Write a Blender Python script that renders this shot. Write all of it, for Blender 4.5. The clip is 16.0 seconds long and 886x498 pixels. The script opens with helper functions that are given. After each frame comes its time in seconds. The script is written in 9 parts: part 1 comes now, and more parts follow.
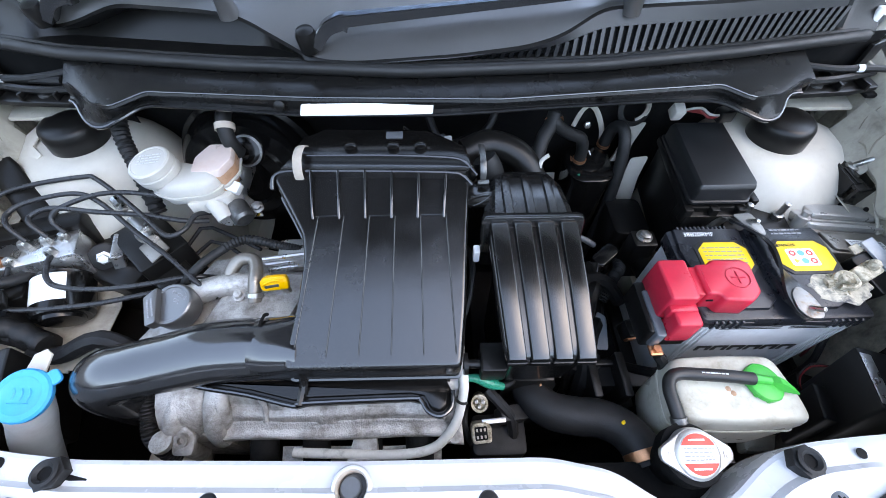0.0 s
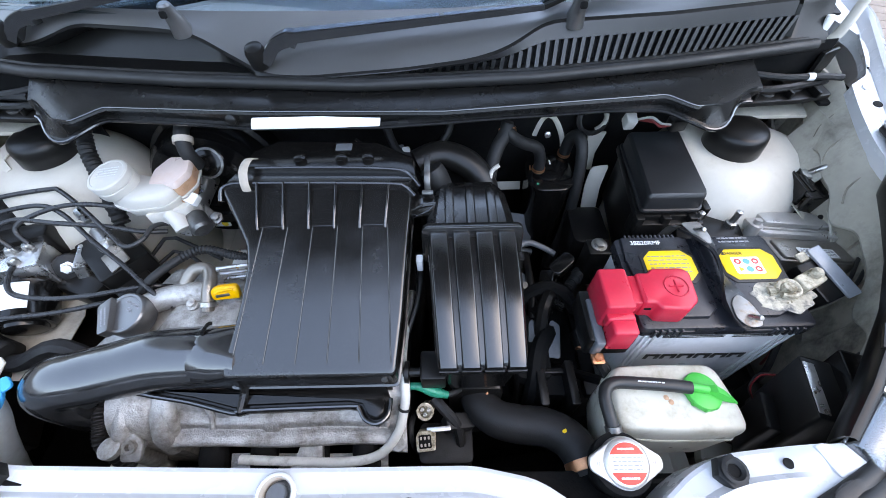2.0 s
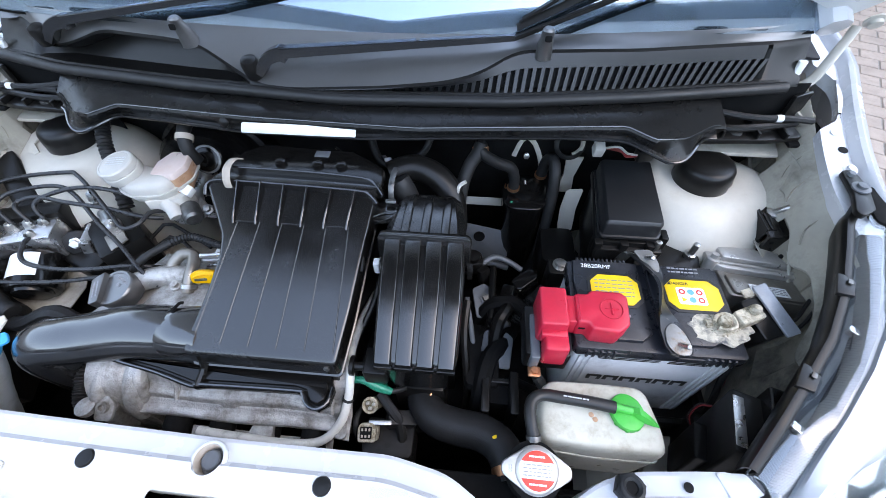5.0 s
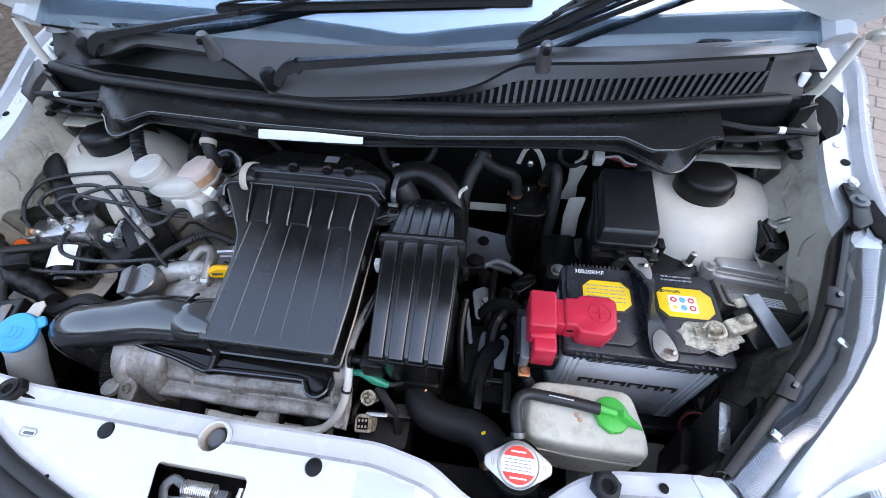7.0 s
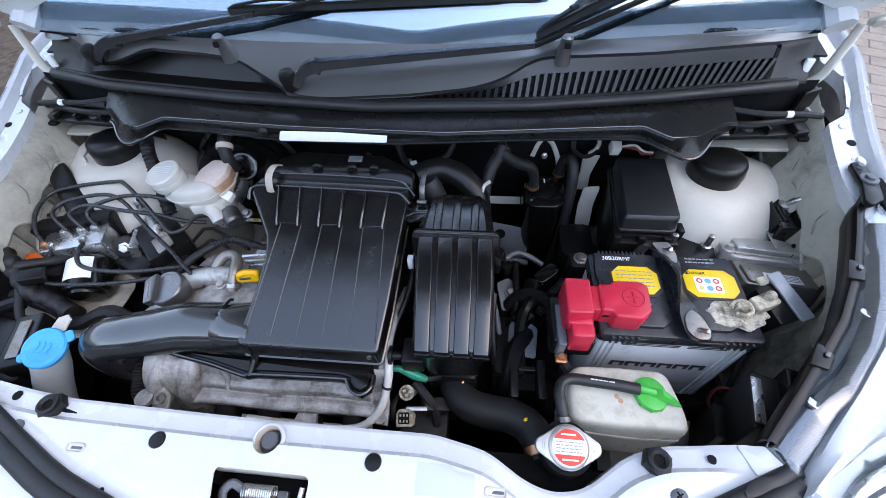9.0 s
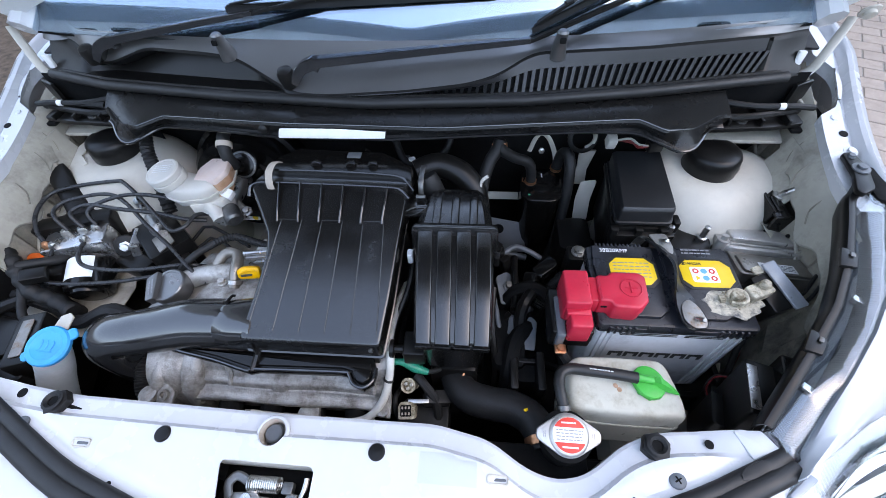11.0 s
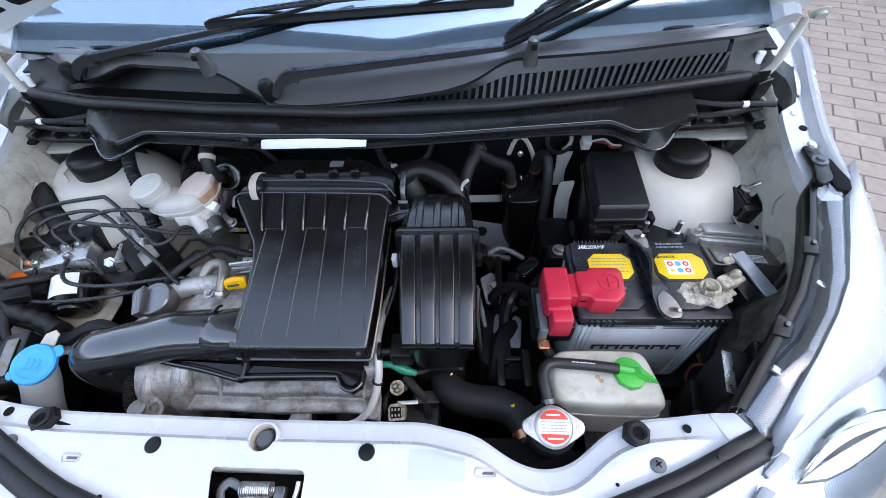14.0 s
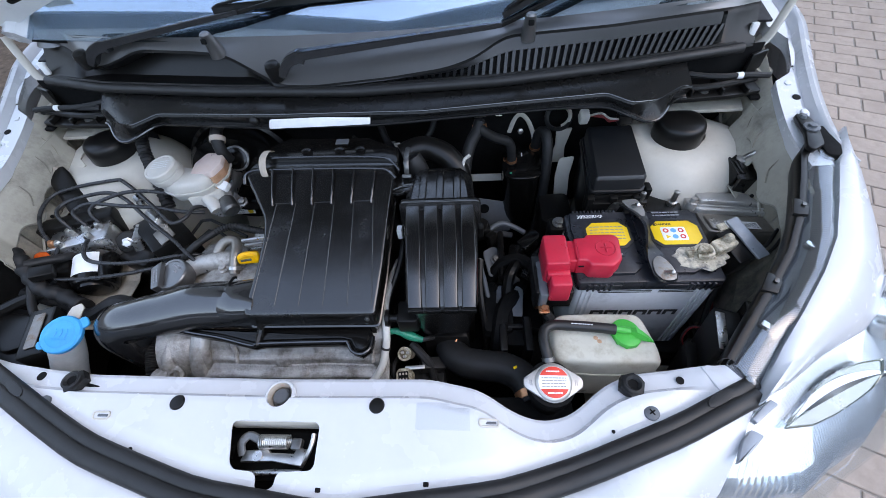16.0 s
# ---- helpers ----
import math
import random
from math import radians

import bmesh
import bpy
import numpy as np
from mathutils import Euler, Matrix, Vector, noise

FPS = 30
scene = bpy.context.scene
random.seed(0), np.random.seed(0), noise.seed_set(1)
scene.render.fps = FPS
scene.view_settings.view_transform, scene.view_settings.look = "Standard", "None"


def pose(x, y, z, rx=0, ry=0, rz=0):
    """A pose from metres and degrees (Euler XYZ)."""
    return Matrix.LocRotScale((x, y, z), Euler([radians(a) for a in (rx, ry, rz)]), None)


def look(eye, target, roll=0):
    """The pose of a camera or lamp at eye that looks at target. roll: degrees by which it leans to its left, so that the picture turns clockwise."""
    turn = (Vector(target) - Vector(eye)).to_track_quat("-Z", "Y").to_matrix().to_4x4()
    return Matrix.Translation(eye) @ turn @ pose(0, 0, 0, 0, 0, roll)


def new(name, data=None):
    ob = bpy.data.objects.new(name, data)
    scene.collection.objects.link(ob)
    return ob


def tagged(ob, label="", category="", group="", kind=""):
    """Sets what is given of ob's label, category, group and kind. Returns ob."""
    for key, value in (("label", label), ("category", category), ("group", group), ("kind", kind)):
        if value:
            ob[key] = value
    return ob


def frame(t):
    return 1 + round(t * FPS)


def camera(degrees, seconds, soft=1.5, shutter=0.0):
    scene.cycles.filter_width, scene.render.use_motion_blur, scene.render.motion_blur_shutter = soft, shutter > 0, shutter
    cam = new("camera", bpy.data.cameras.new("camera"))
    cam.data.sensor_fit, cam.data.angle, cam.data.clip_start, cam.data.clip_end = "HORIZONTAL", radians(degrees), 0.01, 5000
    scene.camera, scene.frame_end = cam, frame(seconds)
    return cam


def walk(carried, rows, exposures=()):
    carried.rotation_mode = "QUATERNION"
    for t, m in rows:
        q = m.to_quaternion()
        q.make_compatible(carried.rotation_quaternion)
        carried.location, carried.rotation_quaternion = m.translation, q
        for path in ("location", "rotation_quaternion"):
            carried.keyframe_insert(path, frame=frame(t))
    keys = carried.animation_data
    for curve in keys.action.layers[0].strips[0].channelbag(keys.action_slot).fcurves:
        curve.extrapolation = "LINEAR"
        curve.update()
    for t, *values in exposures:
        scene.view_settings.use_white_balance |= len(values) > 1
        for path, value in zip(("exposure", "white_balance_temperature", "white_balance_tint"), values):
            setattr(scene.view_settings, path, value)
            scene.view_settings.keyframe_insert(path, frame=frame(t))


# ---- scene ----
cam = camera(94.8, 16.0, soft=0.8)
METRES, EYE, TILT, LEAN, TURN = 0.72, 1.22, -54.0, 0.0, -1.2
ROWS = [
    (0.0, 0.0, 0.0, 0.0, 0.0, 0.0, -0.0),
    (0.5, -0.0056, -0.0046, 0.0016, 1.26, 0.13, -0.49),
    (1.0, -0.0558, -0.0431, -0.0047, 2.31, 0.39, -0.72),
    (1.5, 0.0395, -0.0246, 0.0011, 1.63, 0.74, -0.44),
    (2.0, 0.1095, -0.0099, 0.0042, 1.02, 0.97, 0.2),
    (2.5, 0.1075, -0.0236, 0.0035, -0.0, 0.81, 0.83),
    (3.0, 0.1074, -0.0254, 0.0018, -1.31, 0.44, 1.03),
    (3.5, 0.0783, 0.0199, -0.0117, -3.17, -0.84, 0.7),
    (4.0, 0.0872, -0.0038, 0.0166, -2.07, 0.46, -0.77),
    (4.5, 0.1867, -0.0341, 0.0122, 1.4, 1.8, -3.28),
    (7.0, 0.2885, -0.0872, 0.0001, 7.41, 2.79, -6.52),
    (7.5, 0.2902, -0.0871, -0.003, 7.22, 2.42, -6.22),
    (8.0, 0.2723, -0.0936, -0.0013, 6.92, 2.36, -5.6),
    (8.5, 0.2106, -0.094, -0.0112, 6.1, 2.21, -4.73),
    (9.0, 0.1979, -0.1097, -0.0118, 5.34, 2.41, -3.75),
    (11.5, 0.195, -0.1185, -0.0227, 5.02, 2.18, -2.84),
    (12.0, 0.1859, -0.1097, -0.0245, 4.36, 1.36, -2.46),
    (12.5, 0.155, -0.0879, -0.0157, 2.18, 0.75, -1.29),
    (13.0, 0.1219, -0.0601, 0.0026, 0.23, 0.54, 0.62),
    (13.5, 0.1474, -0.1021, -0.0128, 1.89, 2.29, 0.2),
    (14.0, 0.2123, -0.137, -0.0316, 3.8, 3.31, -0.78),
    (14.5, 0.2168, -0.1637, -0.0539, 4.96, 3.75, -1.32),
    (15.0, 0.2145, -0.1612, -0.0707, 5.15, 3.4, -1.17),
    (15.5, 0.2175, -0.1653, -0.0736, 5.01, 2.93, -0.5),
    (16.0, 0.2184, -0.1687, -0.0797, 4.55, 2.32, 0.14),
]
walk(cam, [(t, pose(0, 0, EYE, TILT, LEAN, TURN) @ pose(METRES * x, METRES * y, METRES * z, 90 + pitch, roll, yaw)) for t, x, y, z, yaw, pitch, roll in ROWS],
     exposures=[(0.0, 3.22, 8700, 14), (4.5, 3.12, 8700, 14), (7.0, 2.80, 8500, 16), (14.5, 2.71, 8650, 15), (16.0, 2.51, 8700, 15)])

# ---- world, sun ----
world = bpy.data.worlds.new("sky")
scene.world = world
world.use_nodes = True
wn = world.node_tree.nodes
sky = wn.new("ShaderNodeTexSky")
sky.sky_type = 'NISHITA'
sky.sun_disc = False
sky.sun_elevation = radians(56)
sky.sun_rotation = radians(108)
sky.air_density = 1.1
sky.dust_density = 0.4
sky.ozone_density = 1.5
wn["Background"].inputs["Strength"].default_value = 0.15
world.node_tree.links.new(sky.outputs[0], wn["Background"].inputs["Color"])

sun_data = bpy.data.lights.new("sun", 'SUN')
sun_data.energy = 0.035
sun_data.angle = radians(40)
sun_data.color = (1.0, 0.99, 0.98)
sun = new("sun", sun_data)
sun.matrix_world = look((3.04, -1.0, 4.75), (0, 0, 0))

# ---- materials ----


def mat(name, col, rough=0.5, metal=0.0, var=0.12, scale=30.0, bump=0.0, bscale=400.0, dirt=None, dirt_scale=9.0,
        dirt_at=(0.5, 0.7), coat=0.0, trans=0.0, ior=1.45, rvar=0.1, sub=0.0, island=0.0, stretch=None, dirt_rough=0.85):
    m = bpy.data.materials.new(name)
    m.use_nodes = True
    nt = m.node_tree
    n, l = nt.nodes, nt.links
    b = n["Principled BSDF"]
    tc = n.new("ShaderNodeTexCoord")
    src = tc.outputs["Object"]
    if stretch:
        mp = n.new("ShaderNodeMapping")
        mp.inputs["Scale"].default_value = stretch
        l.new(src, mp.inputs["Vector"])
        src = mp.outputs["Vector"]
    b.inputs["Roughness"].default_value = rough
    b.inputs["Metallic"].default_value = metal
    b.inputs["IOR"].default_value = ior
    b.inputs["Coat Weight"].default_value = coat
    b.inputs["Coat Roughness"].default_value = 0.05
    b.inputs["Transmission Weight"].default_value = trans
    if sub:
        b.inputs["Subsurface Weight"].default_value = sub
        b.inputs["Subsurface Radius"].default_value = (0.02, 0.02, 0.02)
        b.inputs["Subsurface Scale"].default_value = 0.5

    def tex(s, detail=4.0, rg=0.6):
        t = n.new("ShaderNodeTexNoise")
        t.inputs["Scale"].default_value = s
        t.inputs["Detail"].default_value = detail
        t.inputs["Roughness"].default_value = rg
        l.new(src, t.inputs["Vector"])
        return t.outputs["Fac"]

    def ramp(sock, a, c, lo, hi):
        r = n.new("ShaderNodeMapRange")
        r.inputs["From Min"].default_value, r.inputs["From Max"].default_value = a, c
        r.inputs["To Min"].default_value, r.inputs["To Max"].default_value = lo, hi
        l.new(sock, r.inputs["Value"])
        return r.outputs["Result"]

    def mixc(fac, c1, c2):
        x = n.new("ShaderNodeMix")
        x.data_type = 'RGBA'
        for sock, val in ((x.inputs[0], fac), (x.inputs[6], c1), (x.inputs[7], c2)):
            if isinstance(val, bpy.types.NodeSocket):
                l.new(val, sock)
            else:
                sock.default_value = val if isinstance(val, float) else (*val[:3], 1)
        return x.outputs[2]
    lo = tuple(c * (1 - var) for c in col)
    hi = tuple(min(1, c * (1 + var)) for c in col)
    c = mixc(ramp(tex(scale), 0.3, 0.7, 0.0, 1.0), lo, hi)
    fine = mixc(ramp(tex(scale * 9, 2.0), 0.3, 0.7, 0.0, 1.0), tuple(1 - var * 0.5 for _ in col), (1, 1, 1))
    mul = n.new("ShaderNodeMix")
    mul.data_type, mul.blend_type = 'RGBA', 'MULTIPLY'
    mul.inputs[0].default_value = 1.0
    l.new(c, mul.inputs[6])
    l.new(fine, mul.inputs[7])
    c = mul.outputs[2]
    if island:
        oi = n.new("ShaderNodeObjectInfo")
        c = mixc(ramp(oi.outputs["Random"], 0, 1, 0.0, island), c, (col[0] * 0.55, col[1] * 0.52, col[2] * 0.5))
    rg = ramp(tex(scale * 1.7), 0.3, 0.7, max(0.02, rough - rvar), min(1, rough + rvar))
    if dirt:
        d = ramp(tex(dirt_scale, 6.0, 0.7), dirt_at[0], dirt_at[1], 0.0, 1.0)
        c = mixc(d, c, dirt)
        rg = mixv(n, l, d, rg, dirt_rough)
    l.new(c, b.inputs["Base Color"])
    l.new(rg, b.inputs["Roughness"])
    if bump:
        bp = n.new("ShaderNodeBump")
        bp.inputs["Strength"].default_value = bump
        bp.inputs["Distance"].default_value = 0.002
        l.new(tex(bscale, 3.0), bp.inputs["Height"])
        l.new(bp.outputs["Normal"], b.inputs["Normal"])
    return m


def mixv(n, l, fac, a, v):
    x = n.new("ShaderNodeMix")
    l.new(fac, x.inputs[0])
    l.new(a, x.inputs[2])
    x.inputs[3].default_value = v
    return x.outputs[0]


def clear(name, tint, gloss, rough, sheen=(1, 1, 1)):
    """Thin clear pane: see-through, with a share of mirror gloss."""
    m = bpy.data.materials.new(name)
    m.use_nodes = True
    n, l = m.node_tree.nodes, m.node_tree.links
    n.remove(n["Principled BSDF"])
    tr, gl, mx = n.new("ShaderNodeBsdfTransparent"), n.new("ShaderNodeBsdfGlossy"), n.new("ShaderNodeMixShader")
    tr.inputs["Color"].default_value = (*tint, 1)
    gl.inputs["Roughness"].default_value = rough
    gl.inputs["Color"].default_value = (*sheen, 1)
    mx.inputs[0].default_value = gloss
    l.new(tr.outputs[0], mx.inputs[1])
    l.new(gl.outputs[0], mx.inputs[2])
    l.new(mx.outputs[0], n["Material Output"].inputs["Surface"])
    return m


PAINT = mat("white_paint", (0.56, 0.57, 0.585), 0.24, var=0.03, scale=12, coat=0.35, dirt=(0.58, 0.57, 0.54), dirt_scale=7, dirt_at=(0.66, 0.9))
BAYPAINT = mat("bay_paint", (0.53, 0.495, 0.43), 0.42, var=0.07, scale=14, bump=0.2, bscale=70, dirt=(0.40, 0.34, 0.26), dirt_scale=13, dirt_at=(0.56, 0.85))
APRON = mat("apron_paint", (0.40, 0.37, 0.31), 0.45, var=0.16, scale=9, bump=0.25, bscale=40, dirt=(0.13, 0.118, 0.10), dirt_scale=9, dirt_at=(0.50, 0.74))
PLASTIC = mat("black_plastic", (0.0062, 0.0058, 0.0054), 0.16, var=0.2, scale=25, bump=0.03, bscale=700, dirt=(0.013, 0.0134, 0.0145), dirt_scale=5, dirt_at=(0.6, 1.0), rvar=0.06, dirt_rough=0.3, ior=1.4)
LIDPL = mat("lid_plastic", (0.0066, 0.0062, 0.0058), 0.2, var=0.25, scale=12, bump=0.03, bscale=700, dirt=(0.011, 0.0112, 0.012), dirt_scale=9, dirt_at=(0.48, 0.8), rvar=0.07, dirt_rough=0.36, ior=1.75)
RIBPL = mat("rib_plastic", (0.008, 0.008, 0.0085), 0.14, var=0.2, scale=25, rvar=0.04, ior=1.9)
LIPPL = mat("lip_plastic", (0.0085, 0.008, 0.0075), 0.26, var=0.15, scale=18, bump=0.04, bscale=900, rvar=0.05, ior=1.34)
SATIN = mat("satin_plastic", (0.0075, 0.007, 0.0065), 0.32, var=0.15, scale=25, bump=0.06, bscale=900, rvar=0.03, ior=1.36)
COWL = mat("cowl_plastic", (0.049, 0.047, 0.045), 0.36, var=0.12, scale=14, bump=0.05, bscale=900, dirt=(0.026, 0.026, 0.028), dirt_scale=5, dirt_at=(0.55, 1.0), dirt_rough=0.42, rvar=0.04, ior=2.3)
DUCT = mat("duct_plastic", (0.013, 0.013, 0.0135), 0.15, var=0.15, scale=20, bump=0.015, bscale=700, dirt=(0.028, 0.0275, 0.027), dirt_scale=9, dirt_at=(0.6, 1.0), dirt_rough=0.24, ior=2.0)
RUBBER = mat("rubber", (0.013, 0.013, 0.0132), 0.55, var=0.25, scale=40, bump=0.12, bscale=600, dirt=(0.022, 0.021, 0.019), dirt_scale=16, dirt_at=(0.58, 0.9), ior=1.38)
SEAL = mat("seal_rubber", (0.0155, 0.015, 0.0145), 0.45, var=0.2, scale=20, bump=0.1, bscale=600)
# near-black; at several parts it stands in for shade
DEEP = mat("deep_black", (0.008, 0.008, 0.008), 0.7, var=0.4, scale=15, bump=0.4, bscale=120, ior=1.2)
ALU = mat("cast_aluminium", (0.50, 0.485, 0.46), 0.42, metal=0.6, var=0.2, scale=22, bump=0.6, bscale=420, dirt=(0.20, 0.185, 0.165), dirt_scale=26, dirt_at=(0.44, 0.68))
ALU2 = mat("machined_aluminium", (0.62, 0.61, 0.60), 0.30, metal=0.95, var=0.12, scale=30, bump=0.2, bscale=300, dirt=(0.30, 0.28, 0.25), dirt_scale=22, dirt_at=(0.58, 0.85))
STEEL = mat("steel", (0.50, 0.49, 0.47), 0.33, metal=1.0, var=0.2, scale=60, dirt=(0.25, 0.17, 0.10), dirt_scale=40, dirt_at=(0.58, 0.85))
DARKSTEEL = mat("dark_steel", (0.16, 0.16, 0.155), 0.42, metal=0.8, var=0.25, scale=60, dirt=(0.10, 0.07, 0.05), dirt_scale=50, dirt_at=(0.55, 0.8))
COPPER = mat("copper", (0.55, 0.26, 0.14), 0.35, metal=0.9, var=0.25, scale=80)
GREYCASE = mat("battery_grey", (0.56, 0.565, 0.57), 0.36, var=0.1, scale=18, dirt=(0.18, 0.17, 0.16), dirt_scale=12, dirt_at=(0.52, 0.85))
BATLID = mat("battery_lid", (0.016, 0.017, 0.021), 0.3, var=0.2, scale=22, bump=0.15, bscale=800, dirt=(0.10, 0.10, 0.105), dirt_scale=13, dirt_at=(0.5, 0.9))
YELLOW = mat("label_yellow", (0.86, 0.55, 0.02), 0.38, var=0.06, scale=30, dirt=(0.35, 0.25, 0.08), dirt_scale=28, dirt_at=(0.66, 0.85))
DIPYELLOW = mat("yellow_plastic", (0.92, 0.46, 0.005), 0.35, var=0.06, scale=40)
RED = mat("red_plastic", (0.55, 0.020, 0.045), 0.36, var=0.12, scale=22, dirt=(0.30, 0.06, 0.06), dirt_scale=15, dirt_at=(0.58, 0.9), sub=0.05)
PINK = mat("red_ink", (0.72, 0.05, 0.03), 0.45, var=0.08, scale=60)
INKBLUE = mat("blue_ink", (0.10, 0.38, 0.68), 0.45, var=0.08, scale=60)
WHITE = mat("white_label", (0.80, 0.80, 0.78), 0.5, var=0.05, scale=40, dirt=(0.55, 0.52, 0.46), dirt_scale=30, dirt_at=(0.6, 0.85))
INK = mat("black_ink", (0.02, 0.02, 0.02), 0.5, var=0.1, scale=50)
GREYINK = mat("grey_ink", (0.25, 0.25, 0.26), 0.5, var=0.1, scale=50)
BLUE = mat("blue_plastic", (0.004, 0.33, 0.66), 0.40, var=0.08, scale=20, sub=0.05, dirt=(0.01, 0.24, 0.50), dirt_scale=20, dirt_at=(0.6, 0.9))
GREEN = mat("green_plastic", (0.02, 0.42, 0.06), 0.38, var=0.1, scale=30, sub=0.05, dirt=(0.04, 0.25, 0.05), dirt_scale=25, dirt_at=(0.6, 0.85))
TEAL = mat("green_tape", (0.0, 0.22, 0.13), 0.3, var=0.2, scale=60, bump=0.4, bscale=200)
TANK = mat("tank_plastic", (0.54, 0.52, 0.44), 0.34, var=0.08, scale=14, sub=0.3, dirt=(0.27, 0.22, 0.14), dirt_scale=22, dirt_at=(0.52, 0.80))
MILKY = mat("milky_plastic", (0.49, 0.47, 0.43), 0.38, var=0.05, scale=16, sub=0.3, dirt=(0.62, 0.55, 0.45), dirt_scale=18, dirt_at=(0.55, 0.85))
FLUID = mat("fluid_stained_plastic", (0.50, 0.29, 0.18), 0.32, var=0.14, scale=24, sub=0.3, dirt=(0.52, 0.28, 0.15), dirt_scale=26, dirt_at=(0.48, 0.72))
PINKISH = mat("pink_tinted_plastic", (0.62, 0.50, 0.45), 0.34, var=0.06, scale=24, sub=0.3, dirt=(0.60, 0.42, 0.34), dirt_scale=26, dirt_at=(0.5, 0.75))
NECK = mat("filler_plastic", (0.62, 0.64, 0.64), 0.4, var=0.06, scale=15, sub=0.2, dirt=(0.42, 0.42, 0.40), dirt_scale=10, dirt_at=(0.5, 0.85))
CREAM = mat("cream_conduit", (0.62, 0.60, 0.55), 0.55, var=0.1, scale=40, dirt=(0.22, 0.2, 0.17), dirt_scale=35, dirt_at=(0.55, 0.8))
CORRODE = mat("corrosion", (0.60, 0.53, 0.41), 0.9, var=0.3, scale=70, bump=1.0, bscale=260, dirt=(0.17, 0.14, 0.09), dirt_scale=55, dirt_at=(0.44, 0.60))
GREYPL = mat("grey_plastic", (0.105, 0.115, 0.125), 0.4, var=0.12, scale=30, dirt=(0.20, 0.195, 0.185), dirt_scale=25, dirt_at=(0.58, 0.88))
ORANGE = mat("orange_plastic", (0.85, 0.14, 0.02), 0.4, var=0.08, scale=40)
WIRERED = mat("red_wire", (0.20, 0.012, 0.014), 0.45, var=0.1, scale=60)
CAST = mat("die_cast", (0.50, 0.48, 0.45), 0.36, metal=0.65, var=0.14, scale=24, bump=0.25, bscale=260, dirt=(0.25, 0.22, 0.18), dirt_scale=18, dirt_at=(0.58, 0.85))
PLATEGREY = mat("grey_painted_steel", (0.30, 0.32, 0.34), 0.35, metal=0.3, var=0.1, scale=40)
GREYCAST = mat("dull_cast", (0.27, 0.245, 0.215), 0.36, metal=0.7, var=0.14, scale=24, bump=0.2, bscale=260)
PIPEBLACK = mat("coated_pipe", (0.022, 0.022, 0.023), 0.3, var=0.2, scale=60)
SILVER = mat("silvered", (0.86, 0.87, 0.88), 0.2, metal=0.8, var=0.05, rvar=0.04)
SMOKED = mat("smoked_chrome", (0.34, 0.37, 0.34), 0.22, metal=0.9, var=0.15, scale=12)
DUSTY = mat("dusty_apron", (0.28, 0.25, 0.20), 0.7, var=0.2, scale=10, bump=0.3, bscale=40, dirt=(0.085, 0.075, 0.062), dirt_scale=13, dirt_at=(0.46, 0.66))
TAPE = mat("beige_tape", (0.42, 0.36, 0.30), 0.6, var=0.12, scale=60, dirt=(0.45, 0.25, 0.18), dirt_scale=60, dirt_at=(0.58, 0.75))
FUSEPL = mat("grained_plastic", (0.011, 0.0112, 0.012), 0.42, var=0.15, scale=25, bump=0.08, bscale=1400, rvar=0.03, ior=1.55)
POWDER = mat("powder_stain", (0.58, 0.52, 0.41), 0.95, var=0.25, scale=60, bump=0.5, bscale=500, dirt=(0.10, 0.10, 0.105), dirt_scale=45, dirt_at=(0.46, 0.62))
WORN = mat("worn_zinc", (0.27, 0.26, 0.245), 0.45, metal=0.5, var=0.15, scale=50, dirt=(0.26, 0.16, 0.09), dirt_scale=45, dirt_at=(0.54, 0.7))
# mirror share tinted blue: the sky's blue is put into the glass
GLASS = clear("glass", (0.80, 0.86, 0.88), 0.40, 0.0, (0.74, 0.88, 1.0))
CLEARTAPE = clear("clear_tape", (0.96, 0.965, 0.97), 0.04, 0.15)
LENS = clear("lamp_lens", (0.94, 0.96, 0.97), 0.11, 0.02)
LAMPGREY = mat("lamp_bezel", (0.10, 0.108, 0.118), 0.42, metal=0.2, var=0.15, scale=20)
STRAP = mat("strap_steel", (0.018, 0.019, 0.021), 0.35, metal=0.2, var=0.2, scale=60, dirt=(0.30, 0.26, 0.22), dirt_scale=45, dirt_at=(0.6, 0.8))
CHROME = mat("chrome", (0.80, 0.81, 0.82), 0.08, metal=1.0, var=0.05, rvar=0.03)
PAVER = mat("paver", (0.42, 0.34, 0.28), 0.85, var=0.14, scale=20, bump=0.5, bscale=160, dirt=(0.22, 0.175, 0.145), dirt_scale=5, dirt_at=(0.5, 0.85), island=0.3)
JOINT = mat("joint_sand", (0.30, 0.265, 0.23), 0.95, var=0.2, scale=25, bump=0.5, bscale=120)
SOIL = mat("soil", (0.10, 0.075, 0.055), 0.95, var=0.5, scale=18, bump=1.0, bscale=40)
CURB = mat("kerb_stone", (0.48, 0.42, 0.33), 0.9, var=0.15, scale=16, bump=0.4, bscale=90)
UNDERSIDE = mat("bonnet_underside", (0.66, 0.66, 0.65), 0.35, var=0.06, scale=9, bump=0.1, bscale=60, dirt=(0.45, 0.44, 0.42), dirt_scale=8, dirt_at=(0.55, 0.85))
STUCCO = mat("wall_render", (0.20, 0.20, 0.205), 0.9, var=0.12, scale=3, bump=0.4, bscale=60, dirt=(0.13, 0.13, 0.13), dirt_scale=1.2, dirt_at=(0.5, 0.8))
PADBLACK = mat("pad_black", (0.02, 0.02, 0.021), 0.95, var=0.3, scale=40, bump=0.6, bscale=300)
INTERIOR = mat("dashboard", (0.012, 0.012, 0.014), 0.7, var=0.2, scale=15)

# ---- mesh tools ----
ORG = {}


